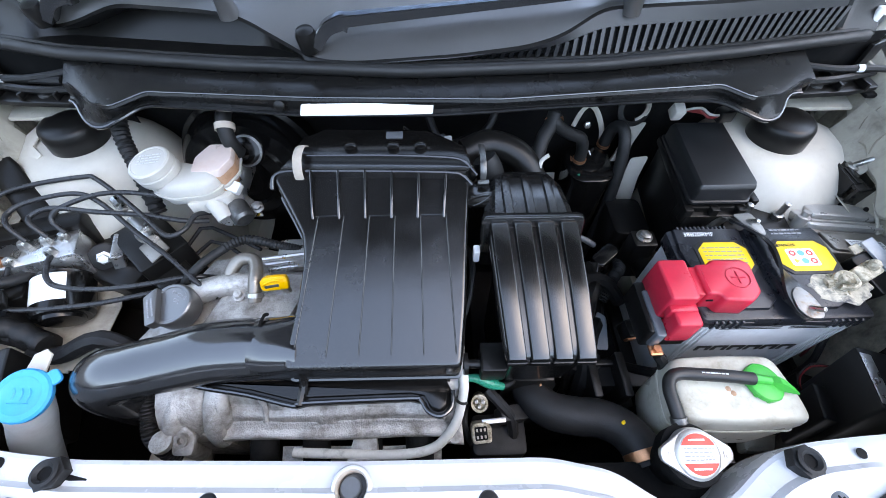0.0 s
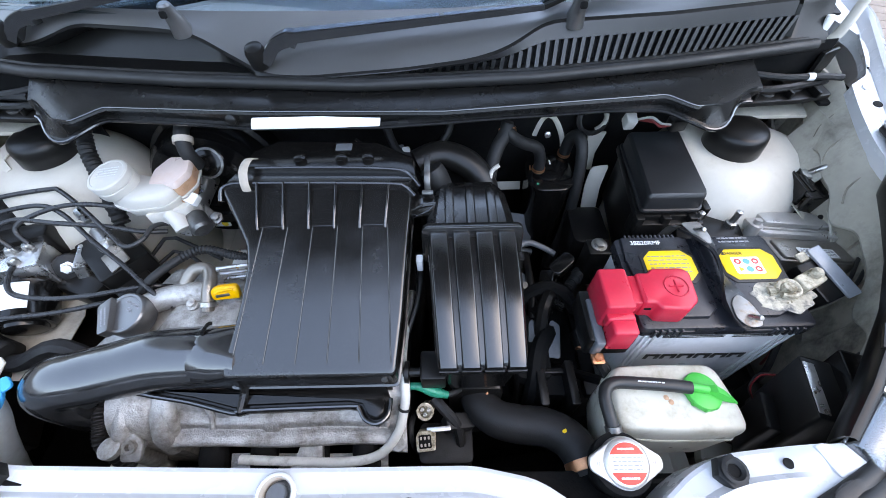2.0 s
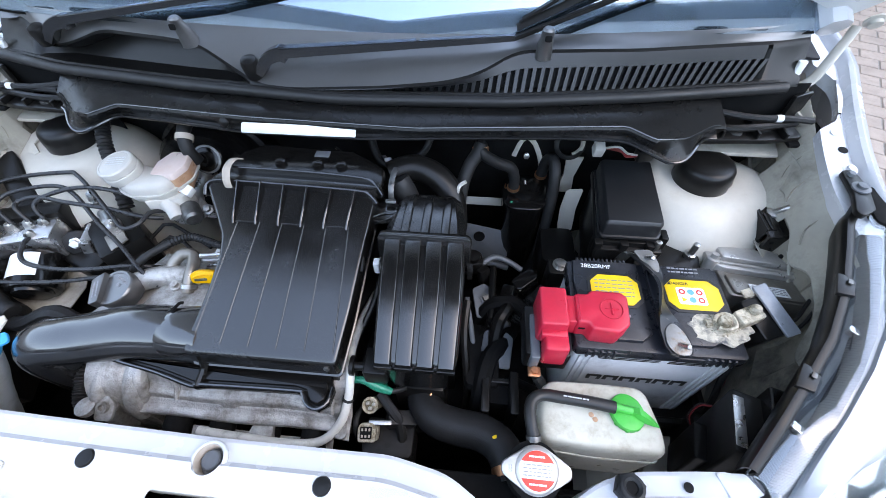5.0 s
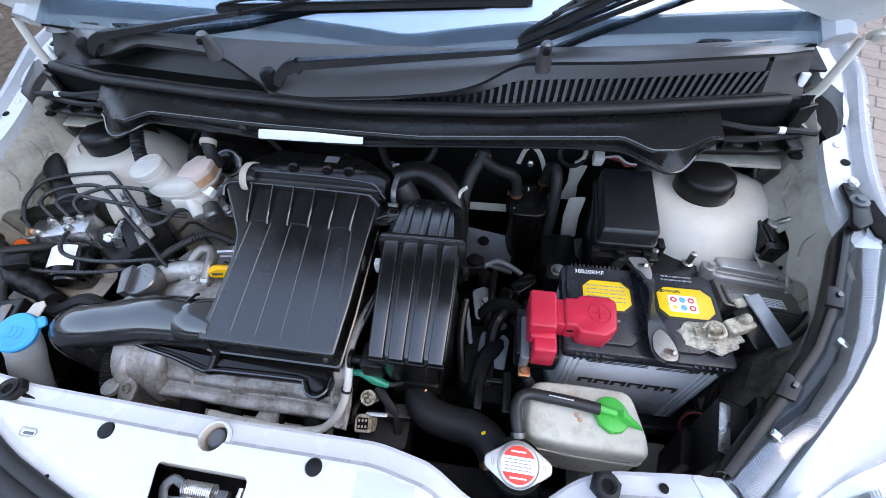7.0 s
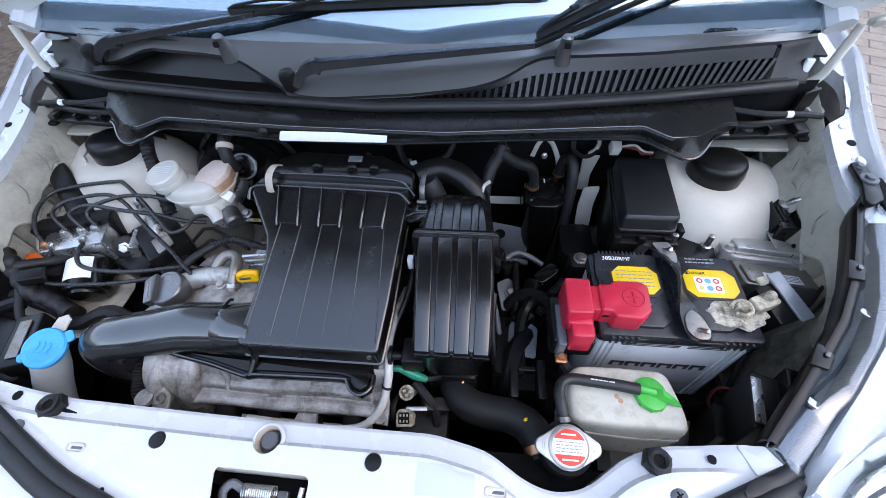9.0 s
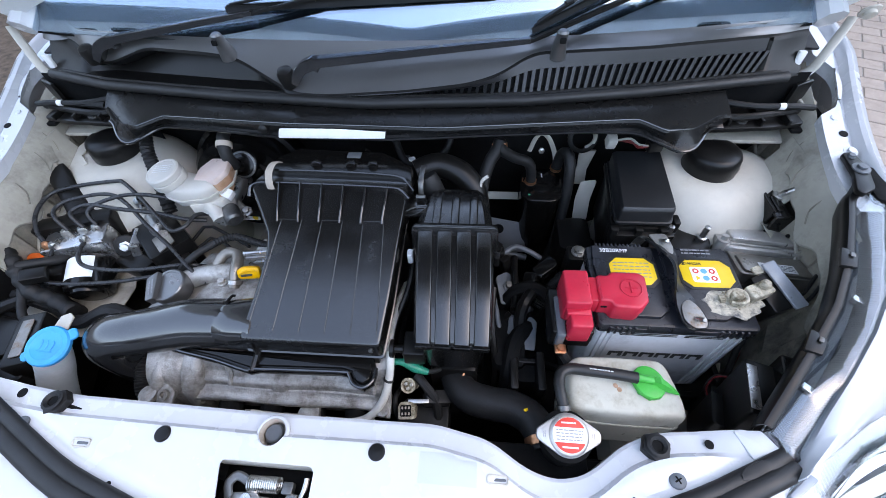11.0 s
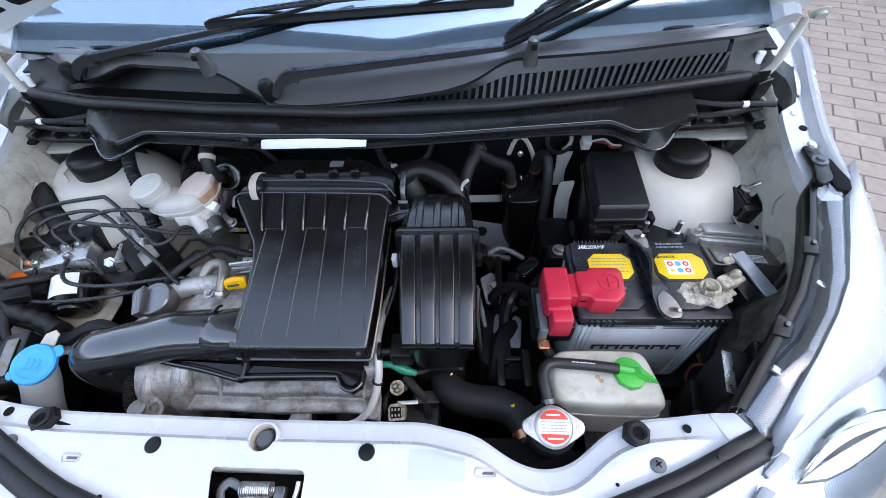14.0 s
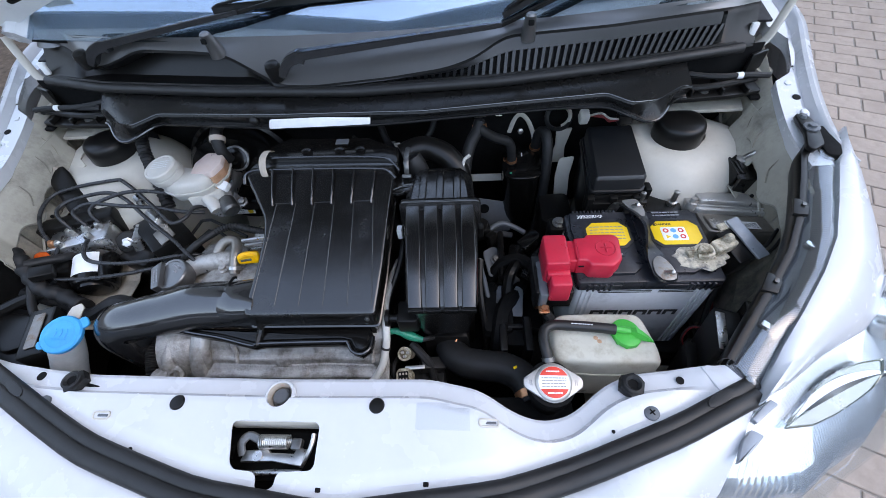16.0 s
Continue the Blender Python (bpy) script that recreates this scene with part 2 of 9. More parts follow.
def thing(name, loc, label, category, group="", kind=""):
    ob = new(name)
    ob.location = loc
    ob.empty_display_size = 0.02
    ORG[ob.name] = Vector(loc)
    return tagged(ob, label, category, group, kind)


def finish(name, bm, material, shift, sharp):
    bmesh.ops.recalc_face_normals(bm, faces=bm.faces[:])
    me = bpy.data.meshes.new(name)
    for v in bm.verts:
        v.co -= shift
    bm.to_mesh(me)
    bm.free()
    me.materials.append(material)
    me.shade_smooth()
    me.set_sharp_from_angle(angle=radians(sharp))
    return new(name, me)


def part(name, bm, material, parent, label="", sharp=38):
    shift = ORG[parent.name]
    ob = finish(name, bm, material, shift, sharp)
    ob.parent = parent
    ORG[ob.name] = shift
    return tagged(ob, label)


def solo(name, bm, material, label, category, group="", kind="", sharp=38):
    xs = [v.co for v in bm.verts]
    base = Vector(((min(c.x for c in xs) + max(c.x for c in xs)) / 2, (min(c.y for c in xs) + max(c.y for c in xs)) / 2, min(c.z for c in xs)))
    ob = finish(name, bm, material, base, sharp)
    ob.location = base
    ORG[ob.name] = base
    return tagged(ob, label, category, group, kind)


def B():
    return bmesh.new()


def rings(bm, loops, cap=True, close=True):
    rows = [[bm.verts.new(p) for p in lp] for lp in loops]
    for a, b in zip(rows, rows[1:]):
        k = len(a)
        for i in range(k if close else k - 1):
            j = (i + 1) % k
            bm.faces.new((a[i], a[j], b[j], b[i]))
    if cap and close:
        bm.faces.new(rows[0][::-1])
        bm.faces.new(rows[-1])
    return bm


def spline(pts, k=6):
    p = [Vector(q) for q in pts]
    if len(p) == 2 or k <= 1:
        return p
    out = []
    for i in range(len(p) - 1):
        a, b = p[i], p[i + 1]
        z, c = p[max(i - 1, 0)], p[min(i + 2, len(p) - 1)]
        for s in range(k):
            t = s / k
            out.append(0.5 * ((2 * a) + (b - z) * t + (2 * z - 5 * a + 4 * b - c) * t * t + (3 * a - z - 3 * b + c) * t ** 3))
    out.append(p[-1])
    return out


def tube(bm, pts, r, n=10, k=6, flat=1.0, up=None, cap=True):
    """A round (or flattened) pipe along a smooth line; r is a number or a function of the way along, 0 to 1."""
    p = spline(pts, k)
    t0 = (p[1] - p[0]).normalized()
    u = Vector(up) if up else (Vector((0, 0, 1)) if abs(t0.z) < 0.9 else Vector((0, 1, 0)))
    loops = []
    for i, c in enumerate(p):
        t = (p[min(i + 1, len(p) - 1)] - p[max(i - 1, 0)]).normalized()
        u = (u - t * u.dot(t)).normalized()
        s = t.cross(u)
        rr = r(i / (len(p) - 1)) if callable(r) else r
        loops.append([c + (u * math.sin(a) * flat + s * math.cos(a)) * rr for a in (2 * math.pi * j / n for j in range(n))])
    return rings(bm, loops, cap)


def rrect(w, d, r, k=4):
    r = min(r, w / 2 - 1e-5, d / 2 - 1e-5)
    out = []
    for cx, cy, a0 in ((w / 2 - r, d / 2 - r, 0), (-w / 2 + r, d / 2 - r, 90), (-w / 2 + r, -d / 2 + r, 180), (w / 2 - r, -d / 2 + r, 270)):
        for i in range(k + 1):
            a = radians(a0 + 90 * i / k)
            out.append((cx + r * math.cos(a), cy + r * math.sin(a)))
    return out


def inset(poly, d):
    out, n = [], len(poly)
    area = sum(poly[i][0] * poly[(i + 1) % n][1] - poly[(i + 1) % n][0] * poly[i][1] for i in range(n))
    sg = 1 if area > 0 else -1
    for i in range(n):
        a, b, c = Vector(poly[i - 1]), Vector(poly[i]), Vector(poly[(i + 1) % n])
        e1, e2 = (b - a), (c - b)
        n1 = Vector((-e1.y, e1.x)).normalized() * sg
        n2 = Vector((-e2.y, e2.x)).normalized() * sg
        m = (n1 + n2)
        m = m.normalized() if m.length > 1e-6 else n1
        out.append(tuple(b + m * d / max(0.5, m.dot(n1))))
    return out


def round_poly(poly, r, k=3):
    """The outline with its corners rounded by about r."""
    out, n = [], len(poly)
    for i in range(n):
        a, b, c = Vector(poly[i - 1]), Vector(poly[i]), Vector(poly[(i + 1) % n])
        d = min(r, (a - b).length * 0.45, (c - b).length * 0.45)
        p, q = b + (a - b).normalized() * d, b + (c - b).normalized() * d
        for j in range(k + 1):
            t = j / k
            out.append(tuple(p * (1 - t) ** 2 + b * 2 * t * (1 - t) + q * t * t))
    return out


def prism(bm, poly, m, z0, z1, e=0.003, taper=1.0):
    """A plate or block over an outline, with rounded edges, in the frame m."""
    loops = []
    for z, d in ((z0, e), (z0 + e * 0.3, e * 0.3), (z0 + e, 0), (z1 - e, 0), (z1 - e * 0.3, e * 0.3), (z1, e)):
        q = inset(poly, d) if d else poly
        f = 1 + (taper - 1) * (z - z0) / (z1 - z0)
        loops.append([m @ Vector((x * f, y * f, z)) for x, y in q])
    return rings(bm, loops)


def rbox(bm, m, w, d, h, r=0.006, e=0.003, taper=1.0, k=3):
    return prism(bm, rrect(w, d, r, k), m, 0, h, e, taper)


def T(x, y, z, rx=0, ry=0, rz=0):
    return pose(x, y, z, rx, ry, rz)


def lathe(bm, prof, m, n=28):
    loops = [[m @ Vector((max(r, 1e-4) * math.cos(2 * math.pi * i / n), max(r, 1e-4) * math.sin(2 * math.pi * i / n), h)) for i in range(n)] for r, h in prof]
    if prof[0][0] > 0.001:
        rings(bm, loops + loops[:1], cap=False)
        bmesh.ops.remove_doubles(bm, verts=bm.verts[:], dist=1e-6)
        return bm
    return rings(bm, loops)


def thicken(bm, fs, thick):
    """Give an open sheet a second face behind it and a closed rim."""
    bm.normal_update()
    up = sum((f.normal * f.calc_area() for f in fs), Vector()).dot(Vector((0, -0.3, 1)))
    d = thick if up > 0 else -thick
    low = {}
    for f in fs:
        for v in f.verts:
            if v not in low:
                low[v] = bm.verts.new(v.co - v.normal * d)
    rim = [(lp.vert, lp.link_loop_next.vert) for f in fs for lp in f.loops if len(lp.edge.link_faces) == 1]
    for f in fs:
        bm.faces.new([low[v] for v in reversed(f.verts)])
    for a, b in rim:
        bm.faces.new((b, a, low[a], low[b]))


def sheet(bm, grid, thick=0.002):
    v = [[bm.verts.new(p) for p in row] for row in grid]
    fs = []
    for a, b in zip(v, v[1:]):
        for i in range(len(a) - 1):
            fs.append(bm.faces.new((a[i], a[i + 1], b[i + 1], b[i])))
    if thick:
        thicken(bm, fs, thick)
    return bm


def lerp(x, table):
    """Values of a table of (x, a, b, ...) at x, in straight steps."""
    xs = [r[0] for r in table]
    return [float(np.interp(x, xs, [r[i] for r in table])) for i in range(1, len(table[0]))]


def smooth_lerp(x, table, w=0.02):
    a = [lerp(x + d * w, table) for d in (-1, -0.5, 0, 0.5, 1)]
    return [sum(c) / 5 for c in zip(*a)]


def frange(a, b, n):
    return [a + (b - a) * i / (n - 1) for i in range(n)]


def aim(p, q):
    """A frame at p whose z axis points to q."""
    return Matrix.Translation(p) @ (Vector(q) - Vector(p)).to_track_quat('Z', 'Y').to_matrix().to_4x4()


def hexbolt(name, p, q, r, material, label, category="bolt", group="bolts", washer=1.5):
    t = thing(name, p, label, category, group)
    m = aim(p, q)
    hx = [(r * math.cos(radians(60 * i)), r * math.sin(radians(60 * i))) for i in range(6)]
    part("washer", lathe(B(), [(r * 0.4, -0.0005), (r * washer, -0.0005), (r * washer, r * 0.25), (r * 0.5, r * 0.3)], m, 20), material, t)
    part("head", prism(B(), hx, m, r * 0.2, r * 0.95, r * 0.12), material, t)
    return t


def letters(body, m, size, material, parent, name="lettering", depth=0.0003):
    cu = bpy.data.curves.new(name, 'FONT')
    cu.body, cu.size, cu.extrude, cu.align_x, cu.align_y = body, size, depth, 'CENTER', 'CENTER'
    tmp = new("tmp_text", cu)
    bpy.context.view_layer.update()
    me = bpy.data.meshes.new_from_object(tmp.evaluated_get(bpy.context.evaluated_depsgraph_get()))
    bpy.data.objects.remove(tmp)
    bpy.data.curves.remove(cu)
    bm = B()
    bm.from_mesh(me)
    bpy.data.meshes.remove(me)
    bm.transform(m)
    return part(name, bm, material, parent)


def bars(m, w, h, rows, material, parent, name="printed_bar", seed=1, frac=0.5):
    """Unreadable print: short bars in rows, one mesh."""
    rnd = random.Random(seed)
    bm = B()
    for i in range(rows):
        y = h / 2 - h * (i + 0.5) / rows
        x = -w / 2
        while x < w / 2 - 0.001:
            s = min(rnd.uniform(0.06, 0.2) * w, w / 2 - x)
            prism(bm, [(x, y - h / rows * frac / 2), (x + s, y - h / rows * frac / 2), (x + s, y + h / rows * frac / 2), (x, y + h / rows * frac / 2)], m, 0, 0.0003, 0.00005)
            x += s + 0.03 * w
    return part(name, bm, material, parent)

# ---- ground ----
bm = B()
sheet(bm, [[(x, y, -0.012) for x in (-400, -6, 6, 400)] for y in (-400, -6, 6, 400)], 0)
ground = solo("ground", bm, JOINT, "sandy ground that reaches to the horizon", "ground", kind="structure")
bm = B()
prism(bm, [(-9, -9), (-1.62, -9), (-1.62, 9), (-9, 9)], T(0, 0, 0), -0.012, 0.05, 0.01)
soil = solo("soil_bed", bm, SOIL, "dark garden soil beside the drive", "soil", kind="structure")
bm = B()
prism(bm, [(-1.62, -9), (-1.45, -9), (-1.45, 9), (-1.62, 9)], T(0, 0, 0), -0.012, 0.04, 0.01)
solo("kerb", bm, CURB, "pale stone kerb along the garden bed", "kerb", kind="structure")

# plain walls, all out of view, added to close the place and darken reflections
for nm, x0, y0, x1, y1, h in (("wall_front", -5, -4.2, 5.2, -4, 2.2), ("wall_side_1", -5.2, -4, -5, 12, 2.4), ("wall_side_2", 5.2, -4, 5.4, 12, 2.4), ("wall_back", -5, 5.6, 5.2, 5.9, 4.8)):
    solo(nm, prism(B(), [(x0, y0), (x1, y0), (x1, y1), (x0, y1)], T(0, 0, 0), -0.012, h, 0.02), STUCCO, "unseen plain wall added to block low sky and darken reflections", "wall", kind="structure")

# ---- car body: white panels round the engine bay ----
car = thing("car_body", (0, 0.3, 0.2), "white car body with open engine bay", "car")

REAR = [(-0.62, 0.12, 0.800), (-0.481, 0.086, 0.800), (-0.416, 0.076, 0.800), (-0.347, 0.068, 0.803), (-0.278, 0.066, 0.803), (-0.082, 0.061, 0.804),
        (0.102, 0.061, 0.803), (0.163, 0.049, 0.799), (0.207, 0.023, 0.788), (0.238, 0.016, 0.784), (0.271, 0.023, 0.786), (0.315, 0.056, 0.797),
        (0.350, 0.068, 0.801), (0.397, 0.072, 0.803), (0.444, 0.072, 0.807), (0.454, 0.068, 0.806), (0.472, 0.045, 0.798)]
REAR = [(x, y + 0.005, z) for x, y, z in REAR]
FRONT = [(-0.62, 0.13), (-0.47, 0.062), (-0.397, 0.026), (-0.301, -0.018), (-0.157, -0.061), (0.0, -0.082), (0.177, -0.059), (0.281, -0.028), (0.379, 0.007), (0.468, 0.048), (0.5, 0.062)]


def panel_point(x, y):
    y1, z1 = smooth_lerp(x, REAR, 0.012)
    d = y1 - y
    k = 1 - np.clip((x - 0.392) / 0.04, 0, 1)      # the rear step runs out towards the lamp
    z = np.interp(d, [0.0, 0.004, 0.0225, 0.0275, 0.034, 0.06, 0.16], [z1 - 0.004 - 0.0125 * k, z1 - 0.004 - 0.0100 * k, z1 - 0.004 - 0.0075 * k, z1 - 0.0040, z1 - 0.004, z1 - 0.007, z1 - 0.015])
    # pressed hollow round the lock pocket and a pressed step towards the front
    z -= 0.004 * np.clip(1 - abs(y - (lerp(x, FRONT)[0] + 0.022)) / 0.014, 0, 1)
    return Vector((x, y, float(z)))


POCKET = round_poly([(-0.131, 0.013), (-0.024, 0.0115), (-0.0225, -0.0385), (-0.0640, -0.0400), (-0.0665, -0.0570), (-0.0865, -0.0570), (-0.0890, -0.0400), (-0.1195, -0.0375)], 0.0085, 5)
GROMMET = [(-0.082 + 0.0155 * math.cos(radians(15 * i)), 0.0435 + 0.0155 * math.sin(radians(15 * i))) for i in range(24)]


def inside(x, y, poly):
    hit = False
    for i in range(len(poly)):
        (x0, y0), (x1, y1) = poly[i - 1], poly[i]
        if (y0 > y) != (y1 > y) and x < x0 + (y - y0) / (y1 - y0) * (x1 - x0):
            hit = not hit
    return hit


def nearest(x, y, poly):
    p, best, far_off = Vector((x, y)), None, 9.0
    for i in range(len(poly)):
        a, b = Vector(poly[i - 1]), Vector(poly[i])
        d = b - a
        q = a + d * max(0.0, min(1.0, (p - a).dot(d) / max(d.length_squared, 1e-12)))
        if (q - p).length < far_off:
            best, far_off = q, (q - p).length
    return best


bm = B()
xs = sorted(set([round(v, 4) for v in frange(-0.60, 0.468, 150)] + [round(v, 4) for v in frange(-0.138, -0.016, 56)]))
rows, gone = [], []
for x in xs:
    y1 = smooth_lerp(x, REAR, 0.012)[0]
    y0 = smooth_lerp(x, FRONT, 0.02)[0] - 0.004
    ys = frange(y0, y1 - 0.0295, 44) + [y1 - 0.0275, y1 - 0.0262, y1 - 0.0240, y1 - 0.0225, y1 - 0.012, y1 - 0.004, y1]
    col = [panel_point(x, y) for y in ys]
    out = [next((h for h in (POCKET, GROMMET) if -0.14 < x < -0.015 and inside(x, p.y, h)), None) for p in col]
    col.append(Vector((x, y1 + 0.001, col[-1].z - 0.012)))
    col.append(Vector((x, y1 + 0.002, col[-1].z - 0.05)))
    rows.append(col)
    gone.append(out + [None, None])
vv = [[bm.verts.new(p) for p in c] for c in rows]
fs = []
for i in range(len(xs) - 1):
    for j in range(len(rows[0]) - 1):
        if gone[i][j] and gone[i + 1][j] and gone[i][j + 1] and gone[i + 1][j + 1]:
            continue
        fs.append(bm.faces.new((vv[i][j], vv[i + 1][j], vv[i + 1][j + 1], vv[i][j + 1])))
for i in range(len(xs)):
    for j in range(len(rows[0])):
        if gone[i][j] and vv[i][j].link_faces:
            q = nearest(vv[i][j].co.x, vv[i][j].co.y, gone[i][j])
            vv[i][j].co = panel_point(q.x, q.y)
for v in [v for v in bm.verts if not v.link_faces]:
    bm.verts.remove(v)
thicken(bm, fs, 0.0015)
part("front_panel", bm, PAINT, car, "white painted front cross panel with lock pocket", sharp=22)

# white tongue where the panel meets the lamp
bm = prism(B(), round_poly([(0.424, 0.076), (0.452, 0.0775), (0.459, 0.068), (0.471, 0.051), (0.463, 0.041), (0.435, 0.048)], 0.003, 3), T(0.446, 0.06, 0.7995, 3, -3, 0) @ T(-0.446, -0.06, 0), -0.006, 0.003, 0.0015)
part("panel_tongue", bm, PAINT, car)

# rear wall of the lock pocket
zt = panel_point(-0.07, 0).z
bm = prism(B(), [(-0.140, 0.0125), (-0.016, 0.0115), (-0.016, 0.0145), (-0.140, 0.0155)], T(0, 0, 0), zt - 0.030, zt - 0.0015, 0.0005)
part("lock_pocket", bm, BAYPAINT, car)
# black plate added where the pocket only opens into shade
bm = prism(B(), [(-0.150, -0.052), (-0.008, -0.052), (-0.008, 0.03), (-0.150, 0.03)], T(0, 0, 0), zt - 0.066, zt - 0.060, 0.001)
part("pocket_floor", bm, DEEP, car, "black plate in place of the dark below the lock")

# bumper skin in front of the weather strip
bm = B()
grid = []
for x in frange(-0.74, 0.50, 60):
    y0 = smooth_lerp(x, FRONT, 0.02)[0] + 0.002
    if x < -0.47:
        y0 = 0.062 + (-0.47 - x) * 0.42
    z0 = panel_point(max(min(x, 0.46), -0.59), y0).z - 0.003
    grid.append([(x, y0, z0 - 0.03), (x, y0 - 0.012, z0 - 0.004), (x, y0 - 0.03, z0), (x, y0 - 0.07, z0 - 0.008), (x, y0 - 0.11, z0 - 0.03), (x, y0 - 0.14, z0 - 0.07),
                 (x, y0 - 0.155, z0 - 0.16), (x, y0 - 0.15, 0.30)])
    k = max(0.0, (x - 0.28) / 0.22)           # the end follows the seam along the lamp
    grid[-1] = [(px + k * (0.462 + 0.68 * (max(py, -0.09) - 0.02) - 0.50), py, pz) for px, py, pz in grid[-1]]
sheet(bm, grid, 0.003)
part("bumper", bm, PAINT, car, "white bumper skin", sharp=60)


def fender(s):
    """Front wing: inner flange, channel, crest and outer side; s is +1 or -1."""
    line = [(0.30, 0.655, 0.866), (0.36, 0.646, 0.870), (0.42, 0.650, 0.874), (0.487, 0.660, 0.886), (0.56, 0.675, 0.902), (0.66, 0.700, 0.925), (1.2, 0.72, 0.99)]
    bm = B()
    grid = []
    for y in frange(0.345, 1.15, 50):
        x, z = smooth_lerp(y, line, 0.02)
        back = max(0.0, y - 0.56)
        x0 = x - 0.004
        if 0.530 < y < 0.645:
            x0 += 0.036 * math.sin(math.pi * (y - 0.530) / 0.115) ** 0.4
        grid.append([(s * (x0 - 0.0), y, z - 0.02), (s * x0, y, z), (s * (x + 0.026), y, z + 0.001), (s * (x + 0.030), y, z - 0.007), (s * (x + 0.037), y, z - 0.007),
                     (s * (x + 0.041), y, z + 0.008), (s * (x + 0.046), y, z + 0.011), (s * (x + 0.057), y, z + 0.006), (s * (x + 0.070), y, z - 0.03), (s * (x + 0.080), y, z - 0.12),
                     (s * (x + 0.088), y, z - 0.3), (s * (x + 0.088), y, 0.32)])
    sheet(bm, grid, 0.0015)
    part("fender", bm, PAINT, car, "white front wing with bolted inner flange", sharp=45)


fender(1)
fender(-1)

# wing ahead of the flange, round the right lamp
LOUT = [(0.030, 0.466, 0.800), (0.052, 0.481, 0.808), (0.086, 0.505, 0.828), (0.125, 0.538, 0.846), (0.17, 0.576, 0.858), (0.214, 0.608, 0.866), (0.268, 0.636, 0.872), (0.336, 0.671, 0.876), (0.40, 0.705, 0.880)]
EDGE = [(0.036, 0.475, 0.792), (0.055, 0.515, 0.792), (0.095, 0.578, 0.792), (0.125, 0.640, 0.792), (0.150, 0.672, 0.794), (0.19, 0.698, 0.800), (0.25, 0.716, 0.812), (0.32, 0.720, 0.828), (0.42, 0.722, 0.846)]
bm = B()
grid = []
for i in range(41):
    n = 8 * i / 40
    k = min(int(n), 7)
    a = [LOUT[k][j] + (LOUT[k + 1][j] - LOUT[k][j]) * (n - k) for j in range(3)]
    b = [EDGE[k][j] + (EDGE[k + 1][j] - EDGE[k][j]) * (n - k) for j in range(3)]
    a, b = Vector((a[1], a[0], a[2])), Vector((b[1], b[0], b[2]))
    row = [a + Vector((0, 0, -0.02)), a + Vector((0, 0, 0.002))]
    for v in (0.08, 0.3, 0.55, 0.8, 0.95, 1.0):
        row.append(a.lerp(b, v) + Vector((0, 0, 0.022 * math.sin(math.pi * v) + 0.003 * (1 - v))))
    row.append(b + Vector((0, 0, -0.012)))
    grid.append(row)
sheet(bm, grid, 0.0015)
part("fender_front", bm, PAINT, car, "white wing tip beside the lamp", sharp=50)

# inner aprons and strut towers


